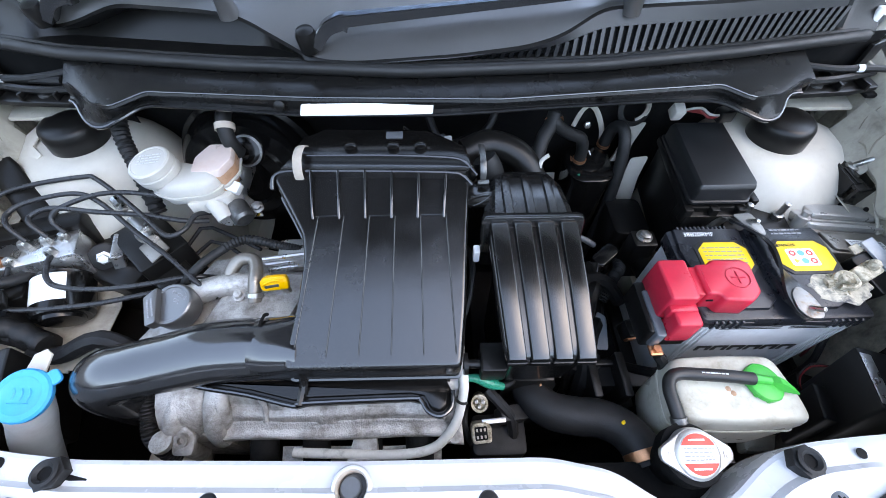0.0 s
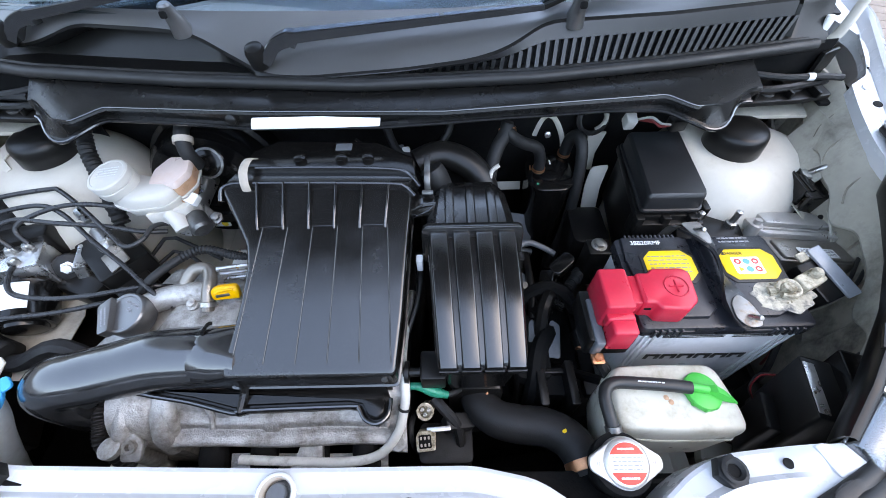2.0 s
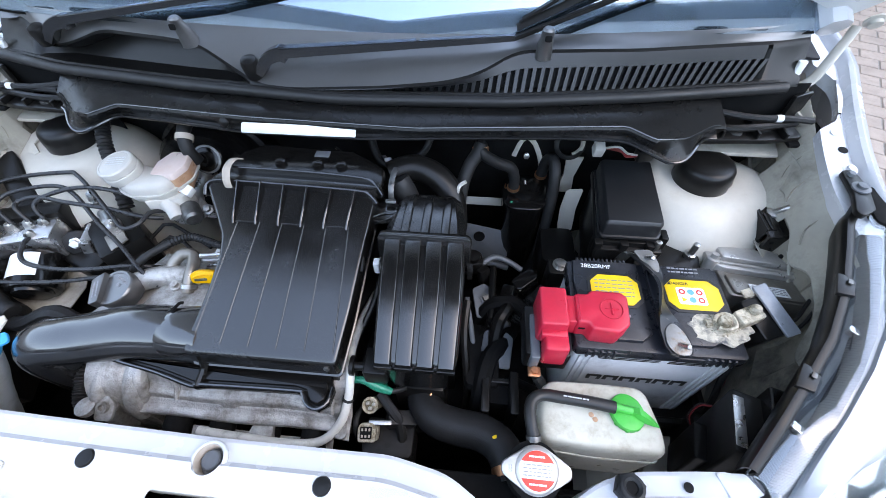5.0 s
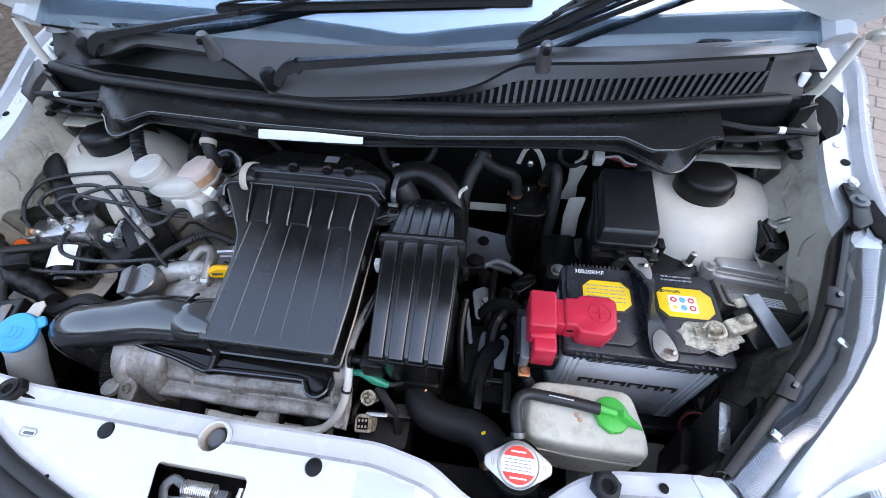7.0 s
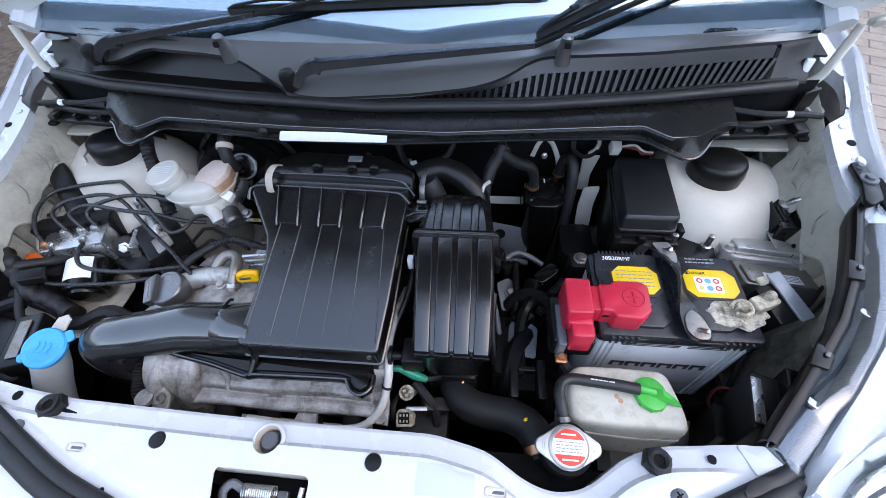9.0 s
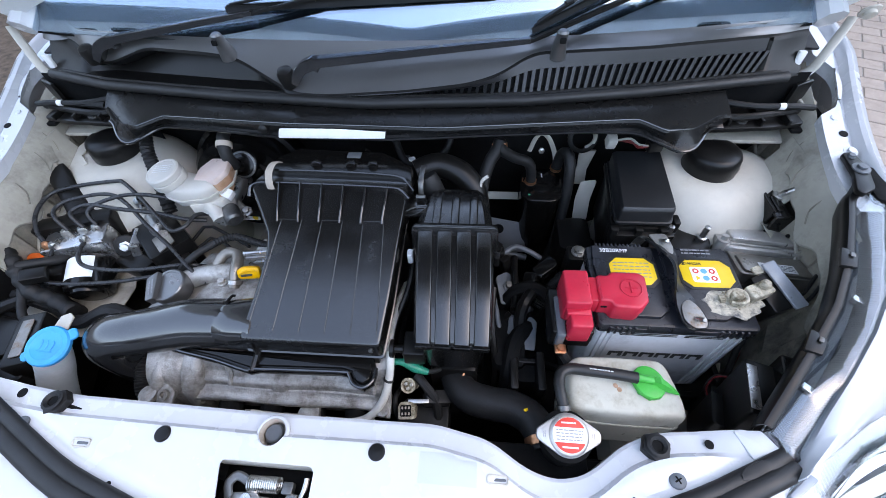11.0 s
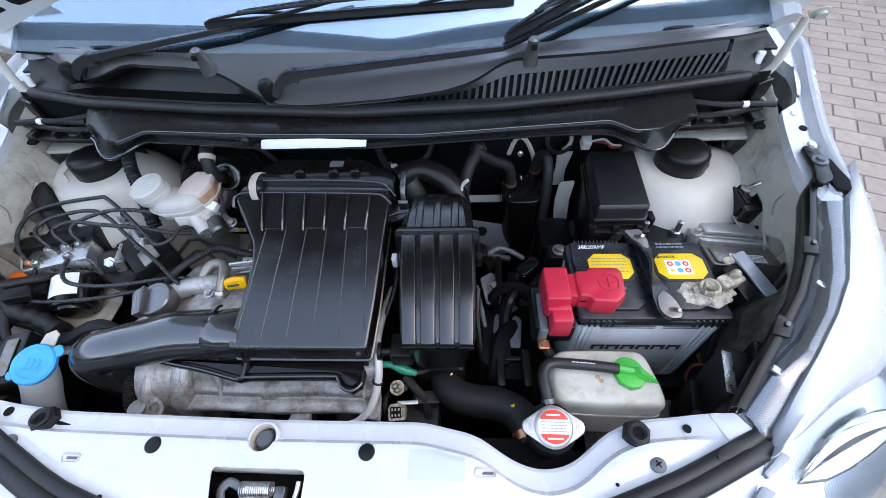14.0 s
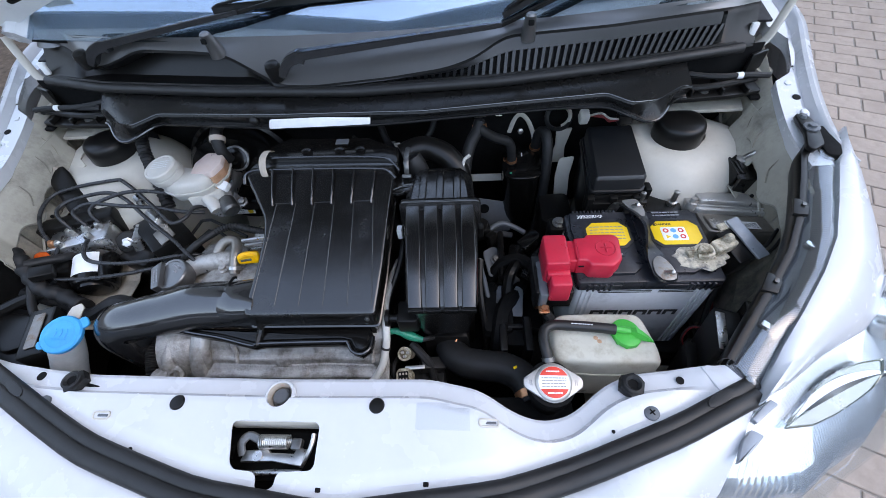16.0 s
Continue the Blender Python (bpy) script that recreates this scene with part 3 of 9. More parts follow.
def apron(s):
    bm = B()
    grid = []
    for y in frange(0.06 if s > 0 else 0.262, 0.66, 150):
        fx, fz = lerp(y, [(0.06, 0.505, 0.79), (0.12, 0.54, 0.80), (0.2, 0.60, 0.82), (0.30, 0.648, 0.84), (0.42, 0.648, 0.862), (0.487, 0.657, 0.874), (0.56, 0.672, 0.89), (0.66, 0.69, 0.91)])

        def band(c, w, e=0.006):
            return max(0.0, min(1.0, (w - abs(y - c)) / e))
        k = 0.010 * band(0.345, 0.022) + 0.008 * band(0.425, 0.020) + 0.012 * band(0.49, 0.016) + 0.009 * band(0.565, 0.022) + 0.008 * band(0.25, 0.025)
        sc = 0.010 * math.sin(y * 46) + 0.006 * math.sin(y * 95 + 1)
        d = 0.02 * math.exp(-((y - 0.47) / 0.07) ** 2)
        lip = fz - 0.058 + sc
        grid.append([(s * (fx + 0.002), y, fz), (s * (fx - 0.008), y, fz - 0.012), (s * (fx - 0.016), y, fz - 0.035), (s * (fx - 0.020), y, lip), (s * (fx - 0.0165), y, lip - 0.0025), (s * (fx - 0.016 + k * 0.5), y, lip - 0.006),
                     (s * (fx - 0.022 + k), y, fz - 0.095), (s * (fx - 0.026 + k), y, fz - 0.120 + d), (s * (fx - 0.034 + k * 0.6), y, fz - 0.138 + d), (s * (fx - 0.036), y, fz - 0.145 + d),
                     (s * (fx - 0.042), y, fz - 0.20), (s * (fx - 0.05), y, fz - 0.3), (s * (fx - 0.07), y, 0.3)])
    sheet(bm, [[(p[0], p[1], p[2]) for p in row[:4]] + [(row[3][0] + s * 0.002, row[3][1], row[3][2] - 0.004)] for row in grid], 0.0015)
    part("apron_flap", bm, APRON, car, "light grey painted flap with scalloped edge", sharp=24)
    bm = B()
    sheet(bm, [[(row[3][0] + s * 0.008, row[3][1], row[3][2] + 0.012)] + row[5:] for row in grid], 0.0015)
    part("inner_apron", bm, DUSTY, car, "dusty grey-beige inner wing with lapped seams", sharp=24)
    for yy, w in ((0.395, 0.018), (0.462, 0.012), (0.505, 0.010), (0.60, 0.014)):
        fx, fz = lerp(yy, [(0.06, 0.505, 0.79), (0.30, 0.648, 0.84), (0.42, 0.648, 0.862), (0.487, 0.657, 0.874), (0.66, 0.69, 0.91)])
        part("seam", tube(B(), [(s * (fx - 0.006), yy, fz - 0.012), (s * (fx - 0.0165), yy - 0.2 * w, fz - 0.034), (s * (fx - 0.0205), yy - w, fz - 0.050)], 0.0012, 6, 4), DUSTY, car, "seam sealer")
    # near-black discs on the surface, drawn for the dark of drain holes
    for y, z in ((0.385, 0.085), (0.53, 0.085)):
        fx, fz = lerp(y, [(0.2, 0.60, 0.82), (0.30, 0.648, 0.84), (0.42, 0.648, 0.862), (0.487, 0.657, 0.874), (0.56, 0.672, 0.89), (0.66, 0.69, 0.91)])
        c = Vector((s * (fx - 0.019), y, fz - z))
        part("drain_hole", lathe(B(), [(0, -0.002), (0.0035, -0.002), (0.0035, 0.001), (0, 0.001)], aim(c, c + Vector((-s, 0, 0.5))), 14), DEEP, car)
    # solid black plate drawn for the dark inside the wing notch
    part("notch_shadow", prism(B(), [(s * 0.640, 0.525), (s * 0.705, 0.525), (s * 0.712, 0.655), (s * 0.640, 0.655)], T(0, 0, 0), 0.860, 0.866, 0.002), DEEP, car, "black plate in place of the shade beside the hinge")
    bm = B()
    sheet(bm, [[(s * x, y, 0.672 + 0.010 * (abs(x - 0.55) > 0.045) + 0.006 * (abs(y - 0.33) < 0.03) + 0.05 * max(0, x - 0.60)) for x in frange(0.47, 0.64, 24)] for y in frange(0.20, 0.42, 24)], 0.0015)
    if s < 0:
        part("apron_shelf", bm, APRON, car, "light grey pressed shelf", sharp=30)
    else:
        bm.free()
    # tower
    bm = B()
    c = Vector((0.533, 0.512, 0)) if s > 0 else Vector((-0.550, 0.522, 0))
    prof = [(0.036, 0.806), (0.055, 0.808), (0.072, 0.804), (0.086, 0.795), (0.100, 0.780), (0.112, 0.758), (0.124, 0.72), (0.134, 0.66), (0.138, 0.50), (0.14, 0.30)]
    loops = []
    for r, h in prof:
        loop = []
        for i in range(56):
            a = 2 * math.pi * i / 56
            sx = 1.0 + 0.16 * max(0, -math.sin(a)) * (r / 0.1)
            loop.append(c + Vector((math.cos(a) * r * (1 + (0.1 if math.cos(a) * s < 0 else 0.42) * abs(math.cos(a))), math.sin(a) * r * sx, h - 0.16 * max(0, -math.sin(a)) * max(0, r - 0.07))))
        loops.append(loop)
    rings(bm, loops, cap=False)
    part("strut_tower", bm, BAYPAINT, car, "white-painted domed suspension tower", sharp=60)
    # ledge between tower and wing
    bm = B()
    grid = []
    for y in frange(0.38, 0.66, 16):
        grid.append([(s * (0.60 + 0.06 * i / 5), y, 0.772 - 0.004 * i + 0.012 * (i == 5)) for i in range(6)])
    sheet(bm, grid, 0.0015)
    part("tower_ledge", bm, APRON, car, sharp=50)


apron(1)
apron(-1)
for s in (1, -1):
    for pts in ([(0.652, 0.40, 0.80), (0.640, 0.45, 0.782), (0.632, 0.50, 0.780), (0.640, 0.56, 0.785), (0.655, 0.62, 0.80)],
                [(0.640, 0.45, 0.782), (0.648, 0.452, 0.82), (0.650, 0.458, 0.85)], [(0.645, 0.53, 0.782), (0.655, 0.528, 0.82), (0.662, 0.53, 0.87)],
                [(0.628, 0.32, 0.74), (0.630, 0.36, 0.77), (0.636, 0.40, 0.785)]):
        part("seam", tube(B(), [(s * x, y, z) for x, y, z in pts], 0.0028, 6, 4, flat=0.6), APRON, car)
    bm = B()
    grid = []
    for i in range(9):
        y = 0.43 + 0.012 * i
        w = 0.012 * math.sin(math.pi * i / 8)
        grid.append([(s * (0.650 - 0.004), y, 0.855), (s * (0.640 - w * 0.3), y, 0.83 - w), (s * (0.628 - w), y, 0.80 - w), (s * (0.615 - w), y, 0.778)])
    sheet(bm, grid, 0.002)
    part("apron_gusset", bm, APRON, car, "folded sheet gusset")

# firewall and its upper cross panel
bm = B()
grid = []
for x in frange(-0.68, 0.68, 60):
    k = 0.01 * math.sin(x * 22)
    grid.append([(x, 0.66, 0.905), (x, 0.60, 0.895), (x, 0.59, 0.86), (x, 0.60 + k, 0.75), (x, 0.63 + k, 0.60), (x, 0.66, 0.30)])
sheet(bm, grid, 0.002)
# grey bulkhead whose deep shade is put into a near-black colour
part("firewall", bm, DEEP, car, "bulkhead, near-black in place of the shade on it", sharp=60)
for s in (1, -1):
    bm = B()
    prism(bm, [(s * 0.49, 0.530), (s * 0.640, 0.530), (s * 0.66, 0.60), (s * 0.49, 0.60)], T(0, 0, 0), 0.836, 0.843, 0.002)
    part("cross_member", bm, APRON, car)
# black floor added so that no light enters the bay from below
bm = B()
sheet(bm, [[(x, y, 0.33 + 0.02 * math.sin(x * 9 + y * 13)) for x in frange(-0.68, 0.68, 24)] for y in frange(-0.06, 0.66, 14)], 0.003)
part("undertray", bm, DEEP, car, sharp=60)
for s in (-1, 1):
    bm = B()
    tube(bm, [(s * 0.40, 0.05, 0.52), (s * 0.41, 0.3, 0.50), (s * 0.42, 0.62, 0.50)], 0.045, 8, 4)
    part("side_rail", bm, BAYPAINT, car)
bm = B()
prism(bm, [(-0.50, 0.075), (0.50, 0.075), (0.50, 0.082), (-0.50, 0.082)], T(0, 0, 0), 0.33, 0.60, 0.002)
part("radiator_shroud", bm, DEEP, car)

# weather strip on the front panel
bm = B()
pts = []
for x in frange(-0.56, 0.473, 40):
    y0 = smooth_lerp(x, FRONT, 0.02)[0] - 0.002
    pts.append((x, y0 - 0.006, panel_point(max(min(x, 0.46), -0.59), y0).z + 0.002))
tube(bm, pts, 0.0105, 14, 1, flat=0.8)
strip = solo("weather_strip", bm, SEAL, "dark grey two-lobed rubber bonnet weather strip along the front panel", "weather strip")
bm = B()
tube(bm, [Vector(p) + Vector((0.003, 0.0145, 0.001)) for p in pts], 0.0085, 12, 1, flat=0.7)
ORG[strip.name] = strip.location.copy()
part("rear_lobe", bm, SEAL, strip)
for s, e in ((1, 0.444), (-1, -0.444)):
    bm = B()
    loops = []
    for u in frange(0, 1, 9):
        x = e - s * 0.030 * (1 - u)
        y = smooth_lerp(x, FRONT, 0.02)[0] + 0.0065
        w = 0.0030 + 0.0045 * math.sin(math.pi * u) ** 0.5
        z = panel_point(x, y).z
        loops.append([Vector((x, y - w, z)), Vector((x, y - w * 0.8, z + 0.0085)), Vector((x, y, z + 0.0095)), Vector((x, y + w * 0.8, z + 0.0085)), Vector((x, y + w, z))])
    rings(bm, loops)
    part("moulded_pad", bm, SEAL, strip, sharp=60)

# ---- windscreen, bonnet ----


def screen(u, v):
    """Point of the windscreen: u across -1 to 1, v from its foot up."""
    x = u * (0.64 - 0.08 * v)
    y = 0.574 + 0.045 * u * u + 0.62 * v
    z = 0.981 + 0.012 * u * u + 0.46 * v - 0.02 * v * v
    return Vector((x, y, z))


bm = B()
sheet(bm, [[screen(u, v) for u in frange(-1, 1, 60)] for v in frange(0, 1, 40)], 0.004)
glass = solo("windscreen", bm, GLASS, "tilted clear glass windscreen reflecting the sky", "windscreen", kind="structure", sharp=80)
glass.visible_shadow = False
bm = B()
sheet(bm, [[(x, y, z + 0.02 * math.cos(x * 2)) for x in frange(-0.70, 0.70, 14)] for y, z in ((0.66, 0.93), (0.75, 0.945), (1.0, 0.96), (1.25, 0.95), (1.32, 0.92), (1.34, 0.80), (1.9, 0.60), (2.9, 0.60))], 0.004)
bm2 = B()
sheet(bm2, [[screen(u, v) + Vector((0, 0.005, -0.008)) for u in frange(-1, 1, 40)] for v in frange(0, 0.16, 5)], 0.001)
part("frit_band", bm2, DEEP, glass, "black printed band along the foot of the glass", sharp=80)
solo("dashboard", bm, INTERIOR, "dark grey dashboard top behind the windscreen", "dashboard")
bm = B()
sheet(bm, [[(x, y, z) for x in frange(-0.6, 0.6, 4)] for y, z in ((1.23, 1.45), (1.5, 1.48), (2.6, 1.48), (3.0, 1.0), (3.0, 0.3))], 0.004)
for s in (-1, 1):
    sheet(bm, [[(s * 0.78, y, 0.3), (s * 0.78, y, 0.95), (s * 0.6, max(y, 1.23), 1.45)] for y in frange(1.0, 3.0, 5)], 0.004)
part("cabin_shell", bm, PAINT, car, "white cabin roof and sides")
for s in (-1, 1):
    bm = B()
    tube(bm, [screen(s * 1.03, 0), screen(s * 1.03, 0.5), screen(s * 1.03, 1.0)], 0.02, 8, 3)
    part("pillar", bm, PAINT, car)

HINGE_Y, HINGE_Z, OPEN = 0.655, 0.994, 58
hood = thing("bonnet", (0, HINGE_Y, HINGE_Z), "open white bonnet with a bare pressed underside", "bonnet")


def hood_point(x, v, off=0.0):
    """Point of the opened bonnet: v metres from its hinge line; off: proud of the underside."""
    a = radians(OPEN)
    bulge = 0.05 * (1 - (x / 0.70) ** 2)
    n = off + bulge * 0.6 - 0.25 * v * v * 0.3
    return Vector((x, HINGE_Y - v * math.cos(a) + n * math.sin(a), HINGE_Z + v * math.sin(a) + n * math.cos(a)))


def hood_row(s, k):
    """Side and way up of the bonnet at the share s across (-1 to 1) and k along (0 to 1)."""
    d = 0.685 * (1 - abs(s))
    v0 = 0.004 + 0.31 * d + 0.02 * max(0.0, abs(s) - 0.975) / 0.025
    v = v0 + (0.86 - 0.12 * s * s - v0) * k
    return s * (0.685 + 0.6 * min(max(v, 0.0), 0.09)), v


bm = B()
sheet(bm, [[hood_point(*hood_row(s, k), 0.014) for k in frange(0, 1, 20)] for s in frange(-1, 1, 60)], 0.002)
part("skin", bm, PAINT, hood, sharp=60)
bm = B()
grid = []
for s in frange(-0.992, 0.992, 90):
    row = []
    for k in [0.0, 0.004, 0.012, 0.03, 0.06, 0.10, 0.125, 0.15, 0.19] + frange(0.24, 0.985, 12):
        x, v = hood_row(s, k)
        e = min(1.0, k / 0.012, (0.992 - abs(s)) / 0.02)
        hollow = max(0.0, min(1.0, (0.80 - abs(s)) / 0.06, (k - 0.13) / 0.04, (0.9 - k) / 0.05))
        rib = 0.005 * max(0.0, 1 - abs(abs(s) - 0.90 - 0.05 * k) / 0.03) * min(1.0, k / 0.05)
        row.append(hood_point(x, v, 0.010 - 0.022 * e + 0.016 * hollow - rib))
    grid.append(row)
sheet(bm, grid, 0.0015)
part("inner_frame", bm, UNDERSIDE, hood, "grey-white pressed underside", sharp=45)

# dark pad, out of view, added so glossy parts below reflect black
bm = B()
sheet(bm, [[hood_point(x, v, -0.016 - 0.004 * math.sin(x * 14) * math.sin(v * 16)) for x in frange(-0.50, 0.50, 24)] for v in frange(0.27, 0.76, 14)], 0.006)
part("lining", bm, PADBLACK, hood, "unseen dark pad added to darken reflections in the bay")


def on_hood(x, v, off):
    p = hood_point(x, v, off)
    u = (hood_point(x, v + 0.01, off) - p).normalized()
    r = (hood_point(x + 0.01, v, off) - p).normalized()
    m = Matrix((r, u, r.cross(u))).transposed().to_4x4()
    m.translation = p
    return m


for s in (1, -1):
    # flat near-black plates in place of the shade inside pressed holes
    for x, v, w, h, turn in ((0.535, 0.100, 0.050, 0.024, 14), (0.595, 0.078, 0.030, 0.009, 14), (0.50, 0.36, 0.05, 0.03, 0)):
        bm = prism(B(), rrect(w, h, h * 0.45), on_hood(s * x, v, -0.0125) @ T(0, 0, 0, 0, 0, -s * turn), -0.0015, 0.0015, 0.0004)
        part("pressing_hole", bm, DEEP, hood)
    bm = B()
    tube(bm, [(s * 0.640, 0.632, 0.925), (s * 0.648, 0.622, 0.908), (s * 0.660, 0.615, 0.908), (s * 0.672, 0.613, 0.920), (s * 0.680, 0.617, 0.938), (s * 0.689, 0.626, 0.958), (s * 0.697, 0.634, 0.975), (s * 0.702, 0.640, 0.990)],
         lambda t: 0.0085 - 0.0015 * t, 12, 5, flat=0.4, up=(0.3 * s, -1, 0.35))
    part("hinge_arm", bm, BAYPAINT, hood, "white painted steel hinge arm")
    bm = B()
    prism(bm, [(s * x, y) for x, y in ((0.668, -0.018), (0.690, -0.024), (0.706, -0.004), (0.728, 0.045), (0.735, 0.13), (0.668, 0.13), (0.658, 0.075), (0.662, 0.03))], on_hood(0, 0.0, 0.0) @ T(0, 0, -0.066), -0.0015, 0.0015, 0.0005)
    part("hinge_plate", bm, BAYPAINT, hood, "pressed steel hinge plate")
    hx6 = [(0.008 * math.cos(radians(60 * i)), 0.008 * math.sin(radians(60 * i))) for i in range(6)]
    part("hinge_base", prism(B(), rrect(0.026, 0.05, 0.008), T(s * 0.678, 0.598, 0.872), 0.0, 0.012, 0.002), APRON, hood)
    part("hinge_bolt", prism(B(), hx6, T(s * 0.680, 0.606, 0.884), 0, 0.007, 0.001), STEEL, hood)
    part("hinge_bolt", lathe(B(), [(0, 0), (0.013, 0), (0.013, 0.002), (0.008, 0.003), (0.008, 0.008), (0, 0.009)], aim(hood_point(s * 0.688, 0.045, -0.036), hood_point(s * 0.688, 0.045, -0.06)), 14), BAYPAINT, hood)

# ---- cowl ----
LIP = [(-0.66, 0.520, 0.880), (-0.56, 0.520, 0.880), (-0.50, 0.512, 0.882), (-0.472, 0.470, 0.876), (-0.445, 0.458, 0.872), (-0.42, 0.470, 0.882), (-0.391, 0.488, 0.890), (-0.30, 0.476, 0.892), (-0.172, 0.456, 0.894),
       (0.004, 0.453, 0.894), (0.15, 0.466, 0.894), (0.306, 0.479, 0.893), (0.385, 0.482, 0.890), (0.425, 0.462, 0.880), (0.448, 0.452, 0.874), (0.475, 0.468, 0.878), (0.495, 0.508, 0.882), (0.56, 0.512, 0.880), (0.66, 0.512, 0.880)]
FOLD = [(-0.66, 0.535, 0.905), (-0.50, 0.52, 0.905), (-0.45, 0.475, 0.903), (-0.417, 0.463, 0.906), (-0.375, 0.482, 0.914), (-0.158, 0.461, 0.916), (0.084, 0.453, 0.916), (0.377, 0.481, 0.915), (0.416, 0.466, 0.906), (0.46, 0.475, 0.903), (0.501, 0.502, 0.908), (0.66, 0.53, 0.905)]
TUBE = [(-0.66, 0.600, 0.930), (-0.627, 0.584, 0.930), (-0.502, 0.548, 0.930), (-0.275, 0.516, 0.930), (-0.030, 0.494, 0.930), (0.211, 0.505, 0.930), (0.395, 0.531, 0.930), (0.614, 0.573, 0.930), (0.66, 0.585, 0.930)]
CREST = [(-0.64, 0.640, 0.975), (-0.57, 0.612, 0.975), (-0.53, 0.578, 0.950), (-0.49, 0.576, 0.955), (-0.42, 0.580, 0.977), (-0.30, 0.560, 0.977), (-0.25, 0.550, 0.974), (-0.20, 0.528, 0.955), (-0.155, 0.508, 0.938), (-0.10, 0.503, 0.937),
         (0.03, 0.505, 0.944), (0.12, 0.514, 0.950), (0.165, 0.525, 0.958), (0.219, 0.552, 0.979), (0.30, 0.556, 0.981), (0.388, 0.564, 0.981), (0.50, 0.585, 0.981), (0.602, 0.606, 0.980), (0.64, 0.625, 0.978)]
cowl = thing("cowl_panel", (0, 0.52, 0.87), "dark grey moulded plastic cowl panel below the windscreen", "cowl panel")
bm = B()
grid = []
for x in frange(-0.508, 0.520, 130):
    ly, lz = smooth_lerp(x, LIP, 0.008)
    fy, fz = smooth_lerp(x, FOLD, 0.005)
    ty, tz = smooth_lerp(x, TUBE, 0.02)
    grid.append([(x, ly + 0.05, lz - 0.004), (x, ly + 0.004, lz - 0.002), (x, ly, lz), (x, ly + 0.001, lz + 0.003), (x, ly + 0.004, lz + 0.005), (x, fy - 0.0025, fz - 0.004), (x, fy - 0.001, fz - 0.0012), (x, fy + 0.0015, fz), (x, fy * 0.5 + ty * 0.5, (fz + tz) / 2 - 0.004), (x, ty, tz - 0.008)])
sheet(bm, grid, 0.002)
part("front_lip", bm, LIPPL, cowl, "glossy black front lip", sharp=30)
bm = B()
tube(bm, [(x, smooth_lerp(x, LIP, 0.012)[0] - 0.001, smooth_lerp(x, LIP, 0.012)[1] + 0.0005) for x in frange(-0.508, 0.520, 130)], 0.0028, 8, 1)
part("lip_bead", bm, RIBPL, cowl)
# thin glossy bead added to carry the highlight line of the fold
bm = B()
tube(bm, [(x, smooth_lerp(x, FOLD, 0.005)[0] - 0.0005, smooth_lerp(x, FOLD, 0.005)[1] + 0.0002) for x in frange(-0.500, 0.512, 130)], 0.0012, 6, 1)
part("fold_bead", bm, RIBPL, cowl)
bm = B()
tube(bm, [(x, lerp(x, TUBE)[0], lerp(x, TUBE)[1]) for x in frange(-0.63, 0.613, 50)], 0.0085, 10, 1)
tube(bm, [(x, lerp(x, TUBE)[0] + 0.012, lerp(x, TUBE)[1] + 0.001) for x in frange(-0.62, 0.606, 50)], 0.005, 8, 1)
part("bulb_seal", bm, SEAL, cowl, "grey rubber bulb seal")
for s in (-1, 1):
    # black sheet added for the shade inside the cowl end
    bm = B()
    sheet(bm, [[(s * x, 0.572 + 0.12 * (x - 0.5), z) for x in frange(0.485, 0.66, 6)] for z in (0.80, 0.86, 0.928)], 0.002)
    part("end_shield", bm, DEEP, cowl, "black sheet in place of the shade in the cowl end")
    bm = B()
    prism(bm, round_poly([(s * x, y) for x, y in ((0.485, 0.512), (0.60, 0.520), (0.655, 0.532), (0.655, 0.58), (0.50, 0.575))], 0.006), T(0, 0, 0), 0.868, 0.876, 0.002)
    tray = part("end_tray", bm, SATIN, cowl, "black moulded tray at the cowl end")
    for x in (0.535, 0.585, 0.625):
        part("tray_rib", rbox(B(), T(s * x, 0.546, 0.876), 0.004, 0.05, 0.010, 0.001, 0.0005), SATIN, tray)
    part("tray_screw", lathe(B(), [(0, 0), (0.009, 0), (0.009, 0.003), (0.004, 0.004), (0, 0.004)], T(s * 0.56, 0.536, 0.876), 16), DARKSTEEL, tray)
    hose = part("washer_hose", tube(B(), [(s * 0.665, 0.548, 0.893), (s * 0.63, 0.545, 0.897), (s * 0.58, 0.546, 0.896), (s * 0.53, 0.552, 0.900), (s * 0.49, 0.565, 0.905)], 0.005, 8, 4), RUBBER, cowl)
    part("tape_band", tube(B(), [(s * 0.618, 0.5445, 0.897), (s * 0.609, 0.5445, 0.897)], 0.0056, 10, 1), WHITE, hose, "white tape band")
    part("upright", prism(B(), round_poly([(s * 0.640, 0.574), (s * 0.672, 0.590), (s * 0.672, 0.596), (s * 0.638, 0.580)], 0.001), T(0, 0, 0), 0.84, 0.915, 0.001), SATIN, cowl, "black bracket upright")
bm = B()
grid = []
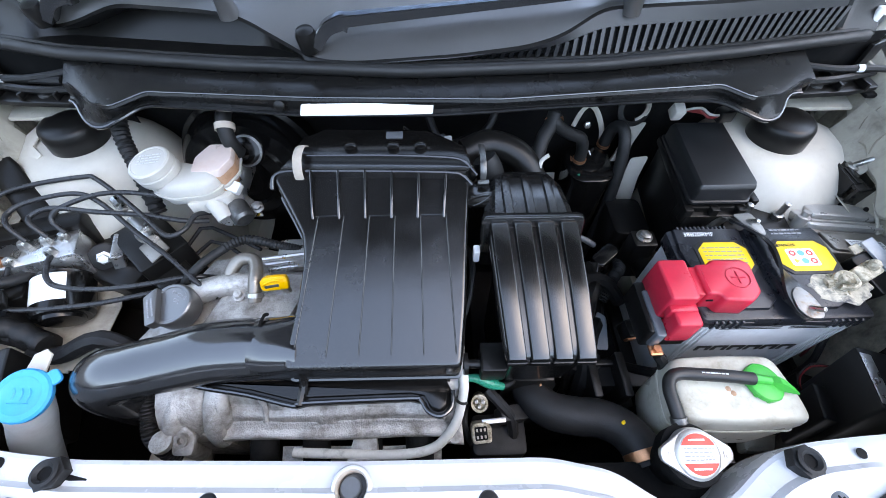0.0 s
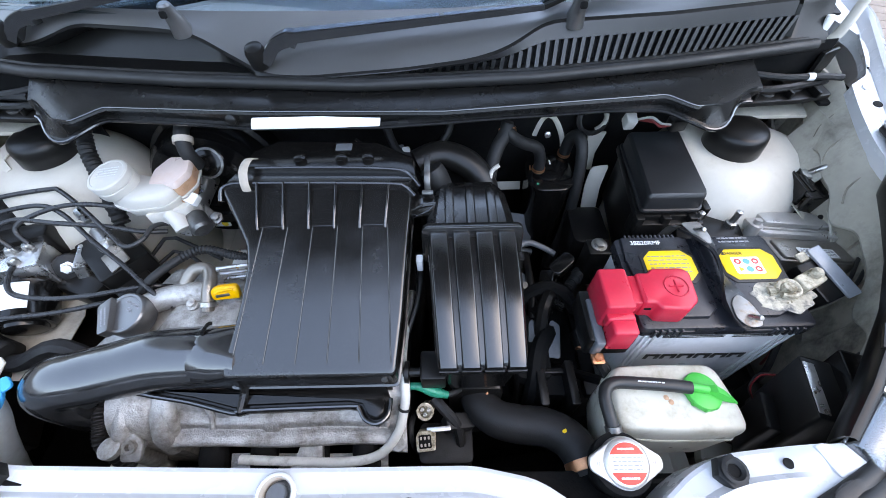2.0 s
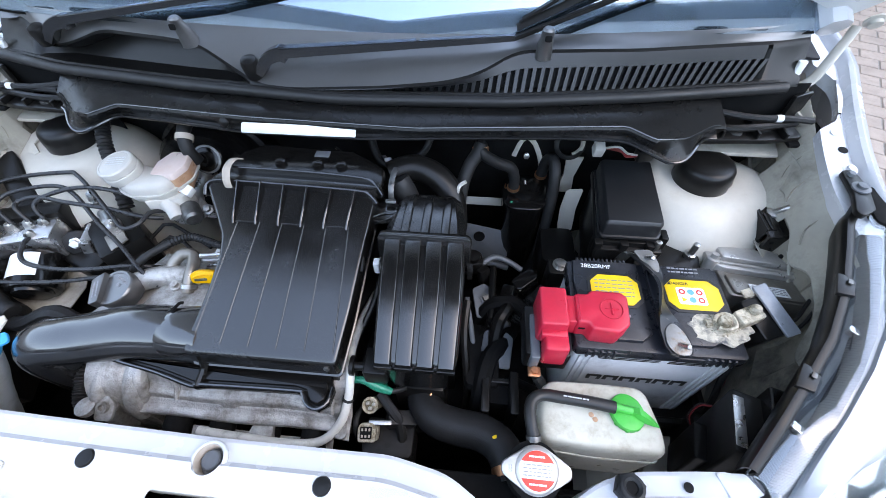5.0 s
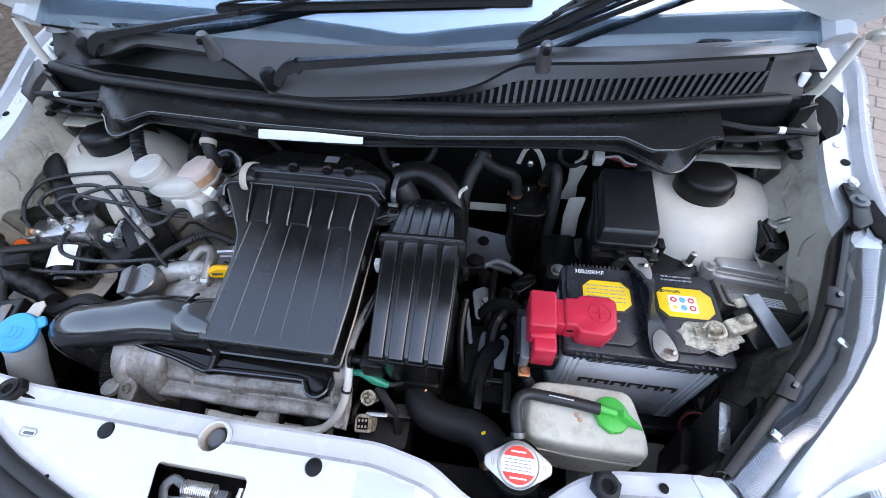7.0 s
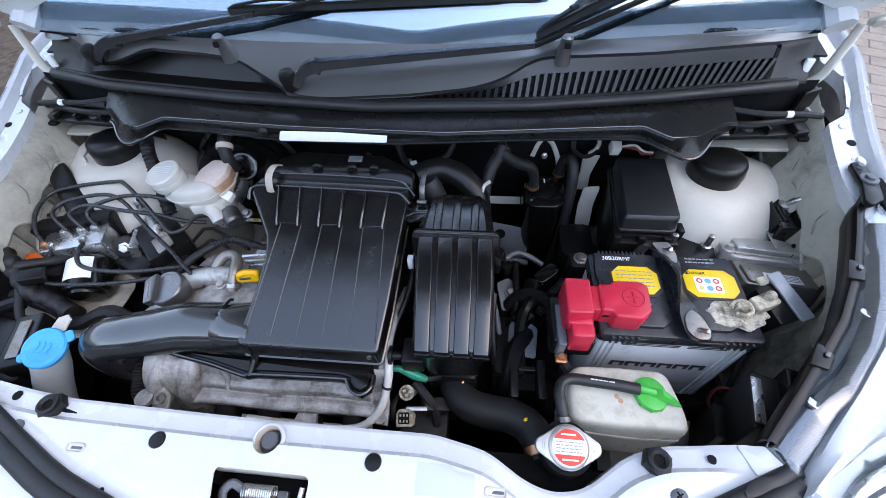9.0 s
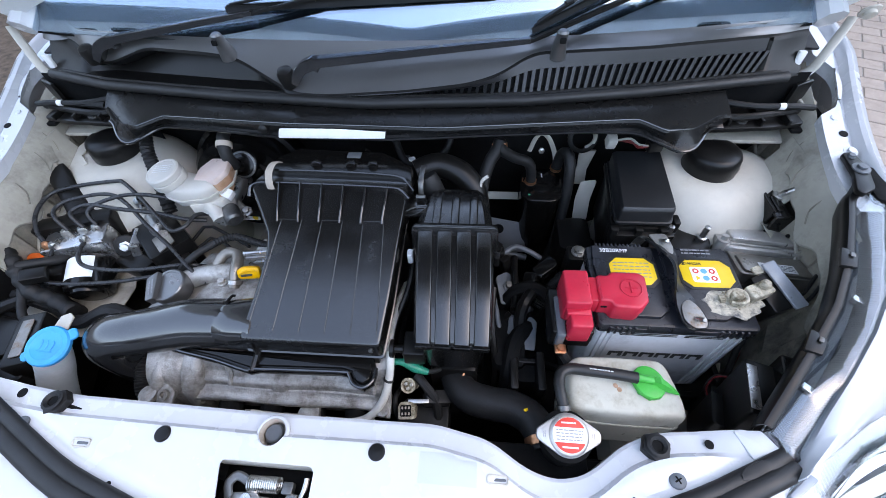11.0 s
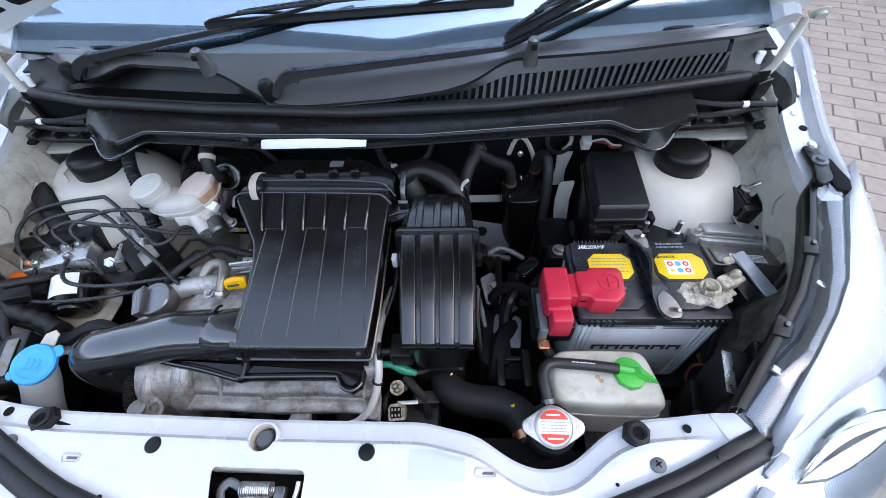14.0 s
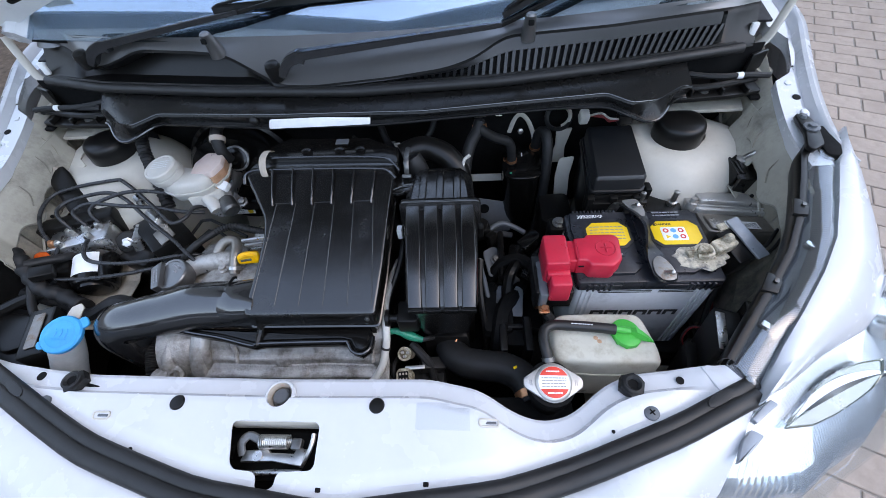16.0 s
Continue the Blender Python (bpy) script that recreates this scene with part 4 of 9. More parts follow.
for x in frange(-0.64, 0.64, 150):
    ty, tz = smooth_lerp(x, TUBE, 0.02)
    cy, cz = smooth_lerp(x, CREST, 0.016)
    g = (-0.10 < x < 0.575)
    rec = 0.010 if g else 0.0
    w = screen(x / 0.64, 0)
    wy, wz = max(w.y + 0.006, cy + 0.016), max(w.z + 0.0055, cz + 0.004)
    hol = max(0.0, min(1.0, (x + 0.56) / 0.05, (-0.17 - x) / 0.06)) * 0.035
    grid.append([(x, ty + 0.008, tz - 0.006), (x, ty + 0.012, tz + 0.003), (x, ty + 0.016 + rec + hol, tz + 0.006 - 0.2 * hol), (x, cy - 0.004 + rec + hol, cz - 0.007 - 0.3 * hol), (x, cy - 0.001, cz - 0.002), (x, cy + 0.003, cz + 0.001),
                 (x, 0.85 * cy + 0.15 * wy + 0.003, 0.85 * cz + 0.15 * wz + 0.001), (x, 0.6 * cy + 0.4 * wy, 0.6 * cz + 0.4 * wz), (x, 0.2 * cy + 0.8 * wy, 0.2 * cz + 0.8 * wz - 0.002), (x, wy, wz)])
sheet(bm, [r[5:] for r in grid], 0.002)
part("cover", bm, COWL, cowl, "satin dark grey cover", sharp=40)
# same moulding as the cover; its shaded side gets a blacker plastic
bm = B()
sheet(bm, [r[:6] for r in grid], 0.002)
part("cover_face", bm, SATIN, cowl, "front face of the cover, blackened in place of shade", sharp=40)
# backing sheet in near-black: shade of the slots put into its colour
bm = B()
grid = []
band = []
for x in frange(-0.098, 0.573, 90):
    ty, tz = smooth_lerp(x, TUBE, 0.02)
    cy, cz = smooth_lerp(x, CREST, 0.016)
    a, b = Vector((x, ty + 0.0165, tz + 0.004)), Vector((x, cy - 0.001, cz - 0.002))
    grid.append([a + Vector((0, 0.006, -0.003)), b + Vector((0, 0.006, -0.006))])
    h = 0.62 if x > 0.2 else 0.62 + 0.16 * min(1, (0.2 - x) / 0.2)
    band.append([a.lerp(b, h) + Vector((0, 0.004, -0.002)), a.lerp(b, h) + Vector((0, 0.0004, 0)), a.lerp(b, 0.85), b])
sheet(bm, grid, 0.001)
part("grille_back", bm, DEEP, cowl, "black sheet in place of the shade behind the grille", sharp=60)
# band above the slots, also darkened for shade
bm = B()
sheet(bm, band, 0.0012)
part("grille_band", bm, FUSEPL, cowl, sharp=40)
for s in (1, -1):
    bm = B()
    rings(bm, [[Vector((s * (cx + w * math.cos(t)), cy + d * math.sin(t), z)) for t in frange(0, 2 * math.pi * 15 / 16, 16)] for cx, cy, z, w, d in
               ((0.612, 0.632, 0.975, 0.030, 0.016), (0.616, 0.640, 0.990, 0.022, 0.012), (0.622, 0.648, 1.004, 0.013, 0.009), (0.627, 0.655, 1.016, 0.006, 0.006), (0.629, 0.658, 1.020, 0.002, 0.003))])
    part("end_fin", bm, COWL, cowl, sharp=60)
# slats of the air intake grille, darker than the cover in place of shade
for i in range(56):
    x = -0.091 + 0.0119 * i
    ty, tz = smooth_lerp(x, TUBE, 0.02)
    cy, cz = smooth_lerp(x, CREST, 0.016)
    h = 0.64 if x > 0.2 else 0.64 + 0.16 * min(1, (0.2 - x) / 0.2)
    lean = 0.001 + 0.012 * max(0.0, x / 0.57) ** 2
    a, b = Vector((x, ty + 0.0165, tz + 0.004)), Vector((x + lean / h, cy - 0.001, cz - 0.002))
    b = a.lerp(b, h)
    d = b - a
    if d.length < 0.004:
        continue
    bm = B()
    q = [a + Vector((-0.0026, 0, 0)), a + Vector((0.0026, 0, 0)), b + Vector((0.0026, 0, 0)), b + Vector((-0.0026, 0, 0))]
    lo = [bm.verts.new(p + Vector((0, 0.014, -0.006))) for p in q]
    hi = [bm.verts.new(p) for p in q]
    for j in range(4):
        bm.faces.new((lo[j], lo[(j + 1) % 4], hi[(j + 1) % 4], hi[j]))
    bm.faces.new(hi)
    bm.faces.new(lo[::-1])
    part("slat", bm, FUSEPL, cowl)
# white sticker on the lip, blanked
bm = B()
prism(bm, round_poly([(-0.175, 0.0), (-0.171, 0.0150), (-0.002, 0.0150), (-0.004, 0.0)], 0.003), Matrix.Translation((0, 0.4520, 0.8955)) @ Euler((radians(68), 0, 0)).to_matrix().to_4x4(), 0, 0.0015, 0.0003)
part("sticker", bm, WHITE, cowl, "blank white paper sticker")
for x in (-0.20, 0.225):
    ly, lz = lerp(x, LIP)
    bm = lathe(B(), [(0.0, 0), (0.007, 0), (0.007, 0.002), (0.004, 0.004), (0, 0.004)], T(x, ly - 0.0005, lz + 0.012, 72), 16)
    part("push_pin", bm, SATIN, cowl)
for s in (1, -1):
    bm = B()
    tube(bm, [(s * 0.48, 0.55, 0.884), (s * 0.53, 0.535, 0.884), (s * 0.58, 0.535, 0.886), (s * 0.645, 0.55, 0.888)], 0.006, 8, 4)
    part("end_bracket", bm, SATIN, cowl)

for x, y in ((-0.262, 0.545), (0.255, 0.545)):
    n = thing("washer_nozzle", (x, y, 0.975), "black plastic screen washer nozzle on the cowl", "washer nozzle", "washer nozzles")
    bm = B()
    rings(bm, [[Vector((x + a * w, y + b * d + o, z)) for a, b in rrect(2, 2, 0.8, 3)] for z, w, d, o in ((0.972, 0.012, 0.016, 0.012), (0.990, 0.010, 0.012, 0.008), (1.004, 0.0085, 0.009, 0.002), (1.013, 0.008, 0.008, -0.002), (1.016, 0.005, 0.006, -0.002))])
    part("body", bm, COWL, n)
    bm = rbox(B(), T(x, y - 0.012, 1.006, 80), 0.009, 0.008, 0.002, 0.002, 0.0005)
    part("jet", bm, DEEP, n)

# ---- wipers ----


def channel(bm, pts, wide, high, k=5):
    """A bar of rectangular section with eased edges; wide and high are functions of the way along."""
    q = spline(pts, k)
    loops = []
    for i, c in enumerate(q):
        t = (q[min(i + 1, len(q) - 1)] - q[max(i - 1, 0)]).normalized()
        sd = t.cross(Vector((0, 0.15, 1))).normalized()
        up = sd.cross(t)
        f = i / (len(q) - 1)
        w, h = wide(f) / 2, high(f)
        loops.append([c + sd * x + up * z for x, z in ((-w, -h), (w, -h), (w, -0.0012), (w - 0.0012, 0), (-w + 0.0012, 0), (-w, -0.0012))])
    return rings(bm, loops)


def wiper(piv, knee, end, tip, blade0, blade1):
    w = thing("wiper", piv, "satin black wiper arm with rubber blade on the windscreen", "wiper", "wipers")
    p, k, e, f = Vector(piv), Vector(knee), Vector(end), Vector(tip)
    bm = lathe(B(), [(0.0, -0.016), (0.0125, -0.016), (0.0135, 0.004), (0.011, 0.011), (0.006, 0.013), (0.0, 0.0135)], T(*piv, 12), 22)
    part("pivot_cap", bm, SATIN, w)
    d = (e - k).normalized()
    bm = channel(B(), [p + Vector((0.004, 0, -0.006)), p.lerp(k, 0.5) + Vector((0, 0, 0.004)), k + Vector((0, 0, 0.001)), k + d * 0.012], lambda t: 0.018, lambda t: 0.014 + 0.006 * t)
    part("knuckle", bm, DUCT, w)
    bm = channel(B(), [k + d * 0.006, k.lerp(e, 0.5), e], lambda t: 0.021 - 0.009 * t, lambda t: 0.013 - 0.006 * t)
    arm = part("arm", bm, DUCT, w, "satin dark grey arm", sharp=30)
    part("pin", lathe(B(), [(0, 0), (0.0032, 0), (0.003, 0.0012), (0, 0.0014)], Matrix.Translation(k.lerp(e, 0.60)) @ T(0, 0, -0.0004), 12), DARKSTEEL, arm)
    bm = channel(B(), [e - d * 0.004 + Vector((0, 0, -0.003)), e.lerp(f, 0.15) + Vector((0, 0, -0.002)), f], lambda t: 0.0105, lambda t: 0.005)
    part("rod", bm, SATIN, w)
    a, b = Vector(blade0), Vector(blade1)
    u = (b - a).normalized()
    sd = u.cross(Vector((0, 0, 1))).normalized()
    bm = B()
    for o in (-1, 1):
        tube(bm, [a.lerp(b, 0.14) + sd * 0.005 * o + Vector((0, 0, 0.012)), a.lerp(b, 0.5) + sd * 0.007 * o + Vector((0, 0, 0.020)), a.lerp(b, 0.86) + sd * 0.005 * o + Vector((0, 0, 0.012))], 0.0026, 6, 5)
    for i in range(13):
        t = 0.14 + 0.72 * i / 12
        c = a.lerp(b, t) + Vector((0, 0, 0.012 + 0.008 * (1 - abs(2 * (t - 0.5) / 0.72) ** 2)))
        g = 0.010 if i in (0, 6, 12) else 0.004
        tube(bm, [c - u * g, c + u * g], 0.006, 6, 1, flat=0.45)
    part("bridge", bm, SATIN, w, "slotted black blade bridge")
    for t0, t1 in ((0.02, 0.30), (0.70, 0.98)):
        bm = channel(B(), [a.lerp(b, t0) + Vector((0, 0, 0.006)), a.lerp(b, (t0 + t1) / 2) + Vector((0, 0, 0.013)), a.lerp(b, t1) + Vector((0, 0, 0.006))], lambda t: 0.010, lambda t: 0.004, 4)
        part("yoke", bm, SATIN, w)
    part("spine", channel(B(), [a.lerp(b, 0.01) + Vector((0, 0, 0.004)), a.lerp(b, 0.99) + Vector((0, 0, 0.004))], lambda t: 0.009, lambda t: 0.003, 1), SATIN, w)
    part("blade_rubber", channel(B(), [a + Vector((0, 0, 0.0015)), b + Vector((0, 0, 0.0015))], lambda t: 0.0045, lambda t: 0.009, 1), RUBBER, w)


wiper((-0.520, 0.575, 0.972), (-0.478, 0.584, 0.996), (-0.225, 0.606, 1.024), (-0.03, 0.640, 1.050), (-0.275, 0.622, 1.022), (0.232, 0.640, 1.034))
wiper((-0.160, 0.518, 0.962), (-0.118, 0.527, 0.986), (0.212, 0.561, 0.998), (0.56, 0.695, 1.085), (0.215, 0.585, 1.000), (0.62, 0.760, 1.128))

# ---- air filter box ----
SL = 0.335   # slope of the lid


def lid_z(y):
    return 0.800 + SL * (y - 0.152)


air = thing("air_filter_box", (-0.07, 0.27, 0.60), "black plastic air filter box with ribbed sloping lid", "air filter box")
OUTL = [(-0.166, 0.152), (0.023, 0.152), (0.030, 0.215), (0.035, 0.30), (0.040, 0.368), (-0.190, 0.374), (-0.199, 0.364), (-0.178, 0.330), (-0.158, 0.295), (-0.1535, 0.268), (-0.156, 0.225)]
bm = B()
loops = []
for d, h in ((0.012, -0.085), (0.004, -0.040), (0.003, -0.036), (-0.0015, -0.035), (-0.0015, -0.033), (0.0005, -0.032), (0.0, -0.006), (0.0004, -0.0030), (0.0014, -0.0012), (0.0028, -0.0003), (0.0042, 0.0), (0.0050, 0.0)):
    loops.append([Vector((x, y, lid_z(y) + h)) for x, y in round_poly(inset(OUTL, d), 0.006)])
rings(bm, loops)
lid = part("lid", bm, LIDPL, air, "glossy black lid", sharp=40)
for i in range(6):                      # tall ribs behind
    x = -0.147 + 0.031 * i
    bm = B()
    loops = []
    for y, hh in ((0.312, 0.0012), (0.318, 0.0040), (0.345, 0.0060), (0.366, 0.0090)):
        loops.append([Vector((x + a + (y - 0.32) * (-0.10 + 0.035 * i), y, lid_z(y) + b)) for a, b in ((-0.0018, -0.001), (0.0018, -0.001), (0.0013, hh - 0.0006), (0.0006, hh), (-0.0006, hh), (-0.0013, hh - 0.0006))])
    rings(bm, loops)
    part("rib", bm, RIBPL, lid)
for i in range(6):                      # fine lines down the lid
    x0, x1 = -0.140 + 0.0300 * i, -0.138 + 0.0290 * i
    bm = B()
    loops = [[Vector((x0 + (x1 - x0) * 0 + a - (0.318 - y) * (0.10 - 0.03 * i), y, lid_z(y) + b)) for a, b in ((-0.0010, -0.0005), (0.0010, -0.0005), (0.0006, 0.0006), (0.0, 0.0010), (-0.0006, 0.0006))] for y in (0.164, 0.24, 0.315)]
    rings(bm, loops)
    part("rib", bm, LIDPL, lid)
for x in (-0.128, -0.066, -0.004):
    bm = B()
    prism(bm, [(x - 0.015, 0.3145), (x + 0.015, 0.3145), (x + 0.015, 0.3160), (x - 0.015, 0.3160)], Matrix.Translation((0, 0, lid_z(0.315))), -0.0005, 0.0012, 0.0003)
    part("rib", bm, RIBPL, lid)
bm = B()                                # rear rim: two raised lips with a flat band between
rim = [(-0.200, 0.352, 0.864), (-0.199, 0.364, 0.873), (-0.186, 0.370, 0.8775), (-0.15, 0.369, 0.879), (-0.07, 0.366, 0.880), (0.015, 0.363, 0.879), (0.032, 0.360, 0.876), (0.044, 0.352, 0.868)]
channel(bm, rim, lambda t: 0.0045, lambda t: 0.011, 4)
part("rim", bm, LIDPL, lid, sharp=30)
bm = channel(B(), [(-0.165, 0.388, 0.8865), (-0.07, 0.385, 0.888), (0.01, 0.381, 0.887), (0.034, 0.376, 0.884), (0.050, 0.362, 0.874)], lambda t: 0.004, lambda t: 0.010, 4)
part("rear_lip", bm, LIDPL, lid, sharp=30)
bm = prism(B(), [(-0.190, 0.370), (0.035, 0.362), (0.046, 0.372), (0.030, 0.386), (-0.180, 0.392)], T(0, 0, 0), 0.860, 0.8795, 0.002)
part("band", bm, LIDPL, lid, sharp=30)
bm = B()                                # bracket ear at the corner
prism(bm, round_poly([(0.032, 0.335), (0.070, 0.338), (0.074, 0.362), (0.060, 0.375), (0.036, 0.372)], 0.004), T(0, 0, 0), 0.842, 0.850, 0.002)
for q in ([(0.034, 0.340, 0.851), (0.055, 0.350, 0.853), (0.070, 0.352, 0.852)], [(0.044, 0.334, 0.848), (0.060, 0.342, 0.850), (0.072, 0.356, 0.852)]):
    tube(bm, q, 0.0012, 6, 3)
part("corner_ear", bm, LIDPL, lid, sharp=30)
bm = B()                                # back half of the box, lower than the rim
prism(bm, [(-0.188, 0.388), (0.046, 0.378), (0.040, 0.42), (-0.01, 0.455), (-0.15, 0.462), (-0.180, 0.44)], T(0, 0, 0), 0.74, 0.872, 0.008)
for x in (-0.11, -0.055, -0.02):
    lathe(bm, [(0, 0.87), (0.008, 0.87), (0.008, 0.877), (0.005, 0.879), (0, 0.879)], T(x, 0.415, 0), 14)
part("back_housing", bm, PLASTIC, air)
part("moulded_mark", rbox(B(), T(-0.055, 0.440, 0.8722), 0.022, 0.014, 0.0008, 0.001, 0.0003), GREYPL, air, "small grey moulded plate")
bm = B()                                # lower half
prism(bm, [(-0.155, 0.158), (0.012, 0.158), (0.024, 0.30), (0.030, 0.37), (-0.17, 0.37), (-0.14, 0.28)], T(0, 0, 0), 0.60, 0.775, 0.004)
part("lower_housing", bm, SATIN, air)
bm = B()                                # front tray with hanging tab
tray = [(-0.300, 0.156), (-0.16, 0.158), (0.006, 0.158), (0.014, 0.140), (0.012, 0.122), (0.000, 0.113), (-0.014, 0.118), (-0.022, 0.130), (-0.034, 0.1325), (-0.150, 0.130), (-0.162, 0.127), (-0.215, 0.140), (-0.262, 0.148)]
prism(bm, tray, T(0, 0, 0), 0.738, 0.752, 0.003)
prism(bm, inset(tray, 0.006), T(0, 0, 0), 0.750, 0.757, 0.002)
tube(bm, [(-0.155, 0.128, 0.755), (-0.152, 0.150, 0.765), (-0.150, 0.156, 0.79)], 0.005, 8, 3)
lathe(bm, [(0.0, 0.752), (0.012, 0.752), (0.012, 0.7545), (0, 0.7545)], T(-0.002, 0.130, 0), 18)
tube(bm, [Vector((x, y, 0.756)) for x, y in tray[8:] + tray[:1]], 0.0028, 6, 3)
part("mounting_tray", bm, PLASTIC, air, "black moulded tray under the lid")
part("tray_bead", tube(B(), [Vector((x, y, 0.7575)) for x, y in tray[3:] + tray[:1]], 0.0024, 8, 3), RIBPL, air, "shiny raised rim")
part("tray_bead", tube(B(), [(-0.150, 0.153, 0.772), (-0.07, 0.154, 0.772), (0.008, 0.153, 0.772)], 0.0016, 6, 2), RIBPL, air)
bm = lathe(B(), [(0.0, 0), (0.0036, 0), (0.0036, 0.002), (0.002, 0.0028), (0.0, 0.0028)], T(0.010, 0.1515, 0.788, 80), 14)
part("screw", bm, DARKSTEEL, air)
for p, s in (((-0.166, 0.376, 0.868), 1.0), ((0.058, 0.384, 0.860), 0.7)):
    bm = B()
    x, y, z = p
    tube(bm, [(x, y - 0.014, z - 0.004), (x, y - 0.012, z + 0.012 * s), (x, y, z + 0.024 * s), (x, y + 0.02, z + 0.023 * s), (x, y + 0.035, z + 0.012)], 0.0056 * s, 8, 4, flat=0.22, up=(0, -1, 0.5))
    tube(bm, [(x - 0.010 * s, y - 0.018, z - 0.003), (x + 0.010 * s, y - 0.018, z - 0.003)], 0.003, 6, 1)
    part("spring_clip", bm, TAPE if s == 1 else DARKSTEEL, air, "steel spring clip")

# ---- intake duct ----
duct = thing("intake_duct", (-0.28, 0.175, 0.66), "matt black moulded air intake pipe on the engine", "intake pipe")
bm = tube(B(), [(-0.190, 0.186, 0.774), (-0.215, 0.187, 0.774), (-0.26, 0.184, 0.773), (-0.305, 0.175, 0.770), (-0.345, 0.167, 0.768), (-0.372, 0.164, 0.762), (-0.387, 0.163, 0.744), (-0.390, 0.165, 0.70), (-0.39, 0.17, 0.60)],
          lambda t: 0.0335 + 0.002 * math.sin(t * 9), 24, 7)
part("pipe", bm, DUCT, duct, sharp=60)
bm = B()
m = aim((-0.205, 0.187, 0.774), (-0.15, 0.187, 0.774))
rings(bm, [[m @ Vector((x, y, z)) for x, y in rrect(w, h, r, 6)] for z, w, h, r in ((-0.012, 0.066, 0.066, 0.0325), (-0.010, 0.069, 0.069, 0.034), (0.020, 0.068, 0.069, 0.030), (0.052, 0.066, 0.068, 0.018))])
part("sleeve", bm, DUCT, duct, sharp=50)
bm = tube(B(), [(-0.198, 0.20, 0.8075), (-0.198, 0.214, 0.803), (-0.195, 0.217, 0.800)], 0.002, 6, 3)
part("clip_mark", bm, DEEP, duct)

# ---- resonator box ----
res = thing("resonator_box", (0.115, 0.25, 0.62), "ribbed black plastic resonator box beside the air filter", "resonator box")


def res_z(y):
    return 0.817 + 0.262 * (y - 0.152)


bm = B()
ro = [(0.0675, 0.150), (0.1645, 0.152), (0.1665, 0.22), (0.1650, 0.303), (0.0575, 0.300), (0.0625, 0.22)]
loops = []
ror = round_poly(ro, 0.015)
for d, h in ((0.014, -0.105), (0.006, -0.03), (0.001, -0.012), (0.0, -0.008), (0.0010, -0.004), (0.003, -0.0014), (0.006, -0.0002), (0.0075, 0.0), (0.0085, 0.0)):
    loops.append([Vector((x, y, res_z(y) + h - 0.006 * max(0.0, (0.165 - y) / 0.015))) for x, y in inset(ror, d)])
rings(bm, loops)
body = part("body", bm, LIDPL, res, sharp=45)
for i in range(4):
    u = (i + 0.5) / 4
    bm = B()
    loops = []
    for y, h in ((0.149, -0.012), (0.151, 0.001), (0.158, 0.0035), (0.22, 0.0045), (0.296, 0.0045), (0.3005, 0.002)):
        xa = lerp(y, [(0.15, 0.068), (0.22, 0.063), (0.30, 0.058)])[0]
        xb = lerp(y, [(0.15, 0.164), (0.22, 0.166), (0.30, 0.165)])[0]
        xc = xa + (xb - xa) * u
        w = (xb - xa) * 0.088
        z = res_z(max(y, 0.15))
        loops.append([Vector((xc + a * w, y, z + b)) for a, b in ((-1.2, -0.006), (1.2, -0.006), (1.08, h - 0.0016), (0.98, h - 0.0004), (0.85, h), (-0.85, h), (-0.98, h - 0.0004), (-1.08, h - 0.0016))])
    rings(bm, loops)
    part("rib", bm, LIDPL, body)
bm = B()
prism(bm, round_poly([(0.051, -0.05), (0.172, -0.05), (0.172, 0.005), (0.051, 0.005)], 0.010, 4), Matrix.Translation((0, 0.306, res_z(0.306))) @ Euler((radians(90 - 14), 0, 0)).to_matrix().to_4x4(), -0.005, 0.005, 0.002)
part("flange", bm, LIDPL, res)
bm = B()
loops = []
for y, z0, z1, xa, xb in ((0.306, 0.76, 0.856, 0.055, 0.166), (0.335, 0.76, 0.857, 0.058, 0.163), (0.372, 0.76, 0.856, 0.062, 0.158), (0.392, 0.76, 0.848, 0.066, 0.154), (0.398, 0.76, 0.79, 0.07, 0.15)):
    loops.append([Vector(p) for p in ((xa, y, z0), (xb, y, z0), (xb, y, z1 - 0.012), (xb - 0.012, y, z1), (xa + 0.012, y, z1), (xa, y, z1 - 0.012))])
rings(bm, loops)
for i in range(3):
    x = 0.085 + 0.026 * i
    tube(bm, [(x, 0.31, 0.857), (x, 0.345, 0.857), (x, 0.375, 0.854), (x, 0.388, 0.846)], 0.006, 8, 3, flat=0.6)
part("rear_cap", bm, LIDPL, res, sharp=30)
bm = B()
tube(bm, [(0.072, 0.40, 0.77), (0.075, 0.402, 0.81), (0.070, 0.400, 0.845), (0.062, 0.405, 0.862)], lambda t: 0.022 - 0.006 * t, 14, 4)
part("spout", bm, RUBBER, res)
bm = lathe(B(), [(0.0245, 0), (0.0255, 0.001), (0.0255, 0.007), (0.0245, 0.008)], T(0.0745, 0.401, 0.806, 10), 22)
part("hose_clamp", bm, STEEL, res)
for x in (0.047, 0.172):
    part("latch", rbox(B(), T(x, 0.29, 0.80), 0.008, 0.012, 0.02, 0.002, 0.001), WHITE if x < 0.1 else SATIN, res)

solo("air_snorkel", tube(B(), [(0.040, 0.450, 0.830), (0.075, 0.462, 0.836), (0.115, 0.452, 0.826), (0.138, 0.430, 0.80), (0.143, 0.41, 0.76)], lambda t: 0.021, 16, 5), SATIN,
             "dark plastic curved air duct behind the resonator", "air duct", sharp=60)

# ---- engine ----
eng = thing("engine", (-0.15, 0.25, 0.34), "cast aluminium engine top with stained rocker cover", "engine")
# block in near-black, its colour standing in for shade under the cover
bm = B()
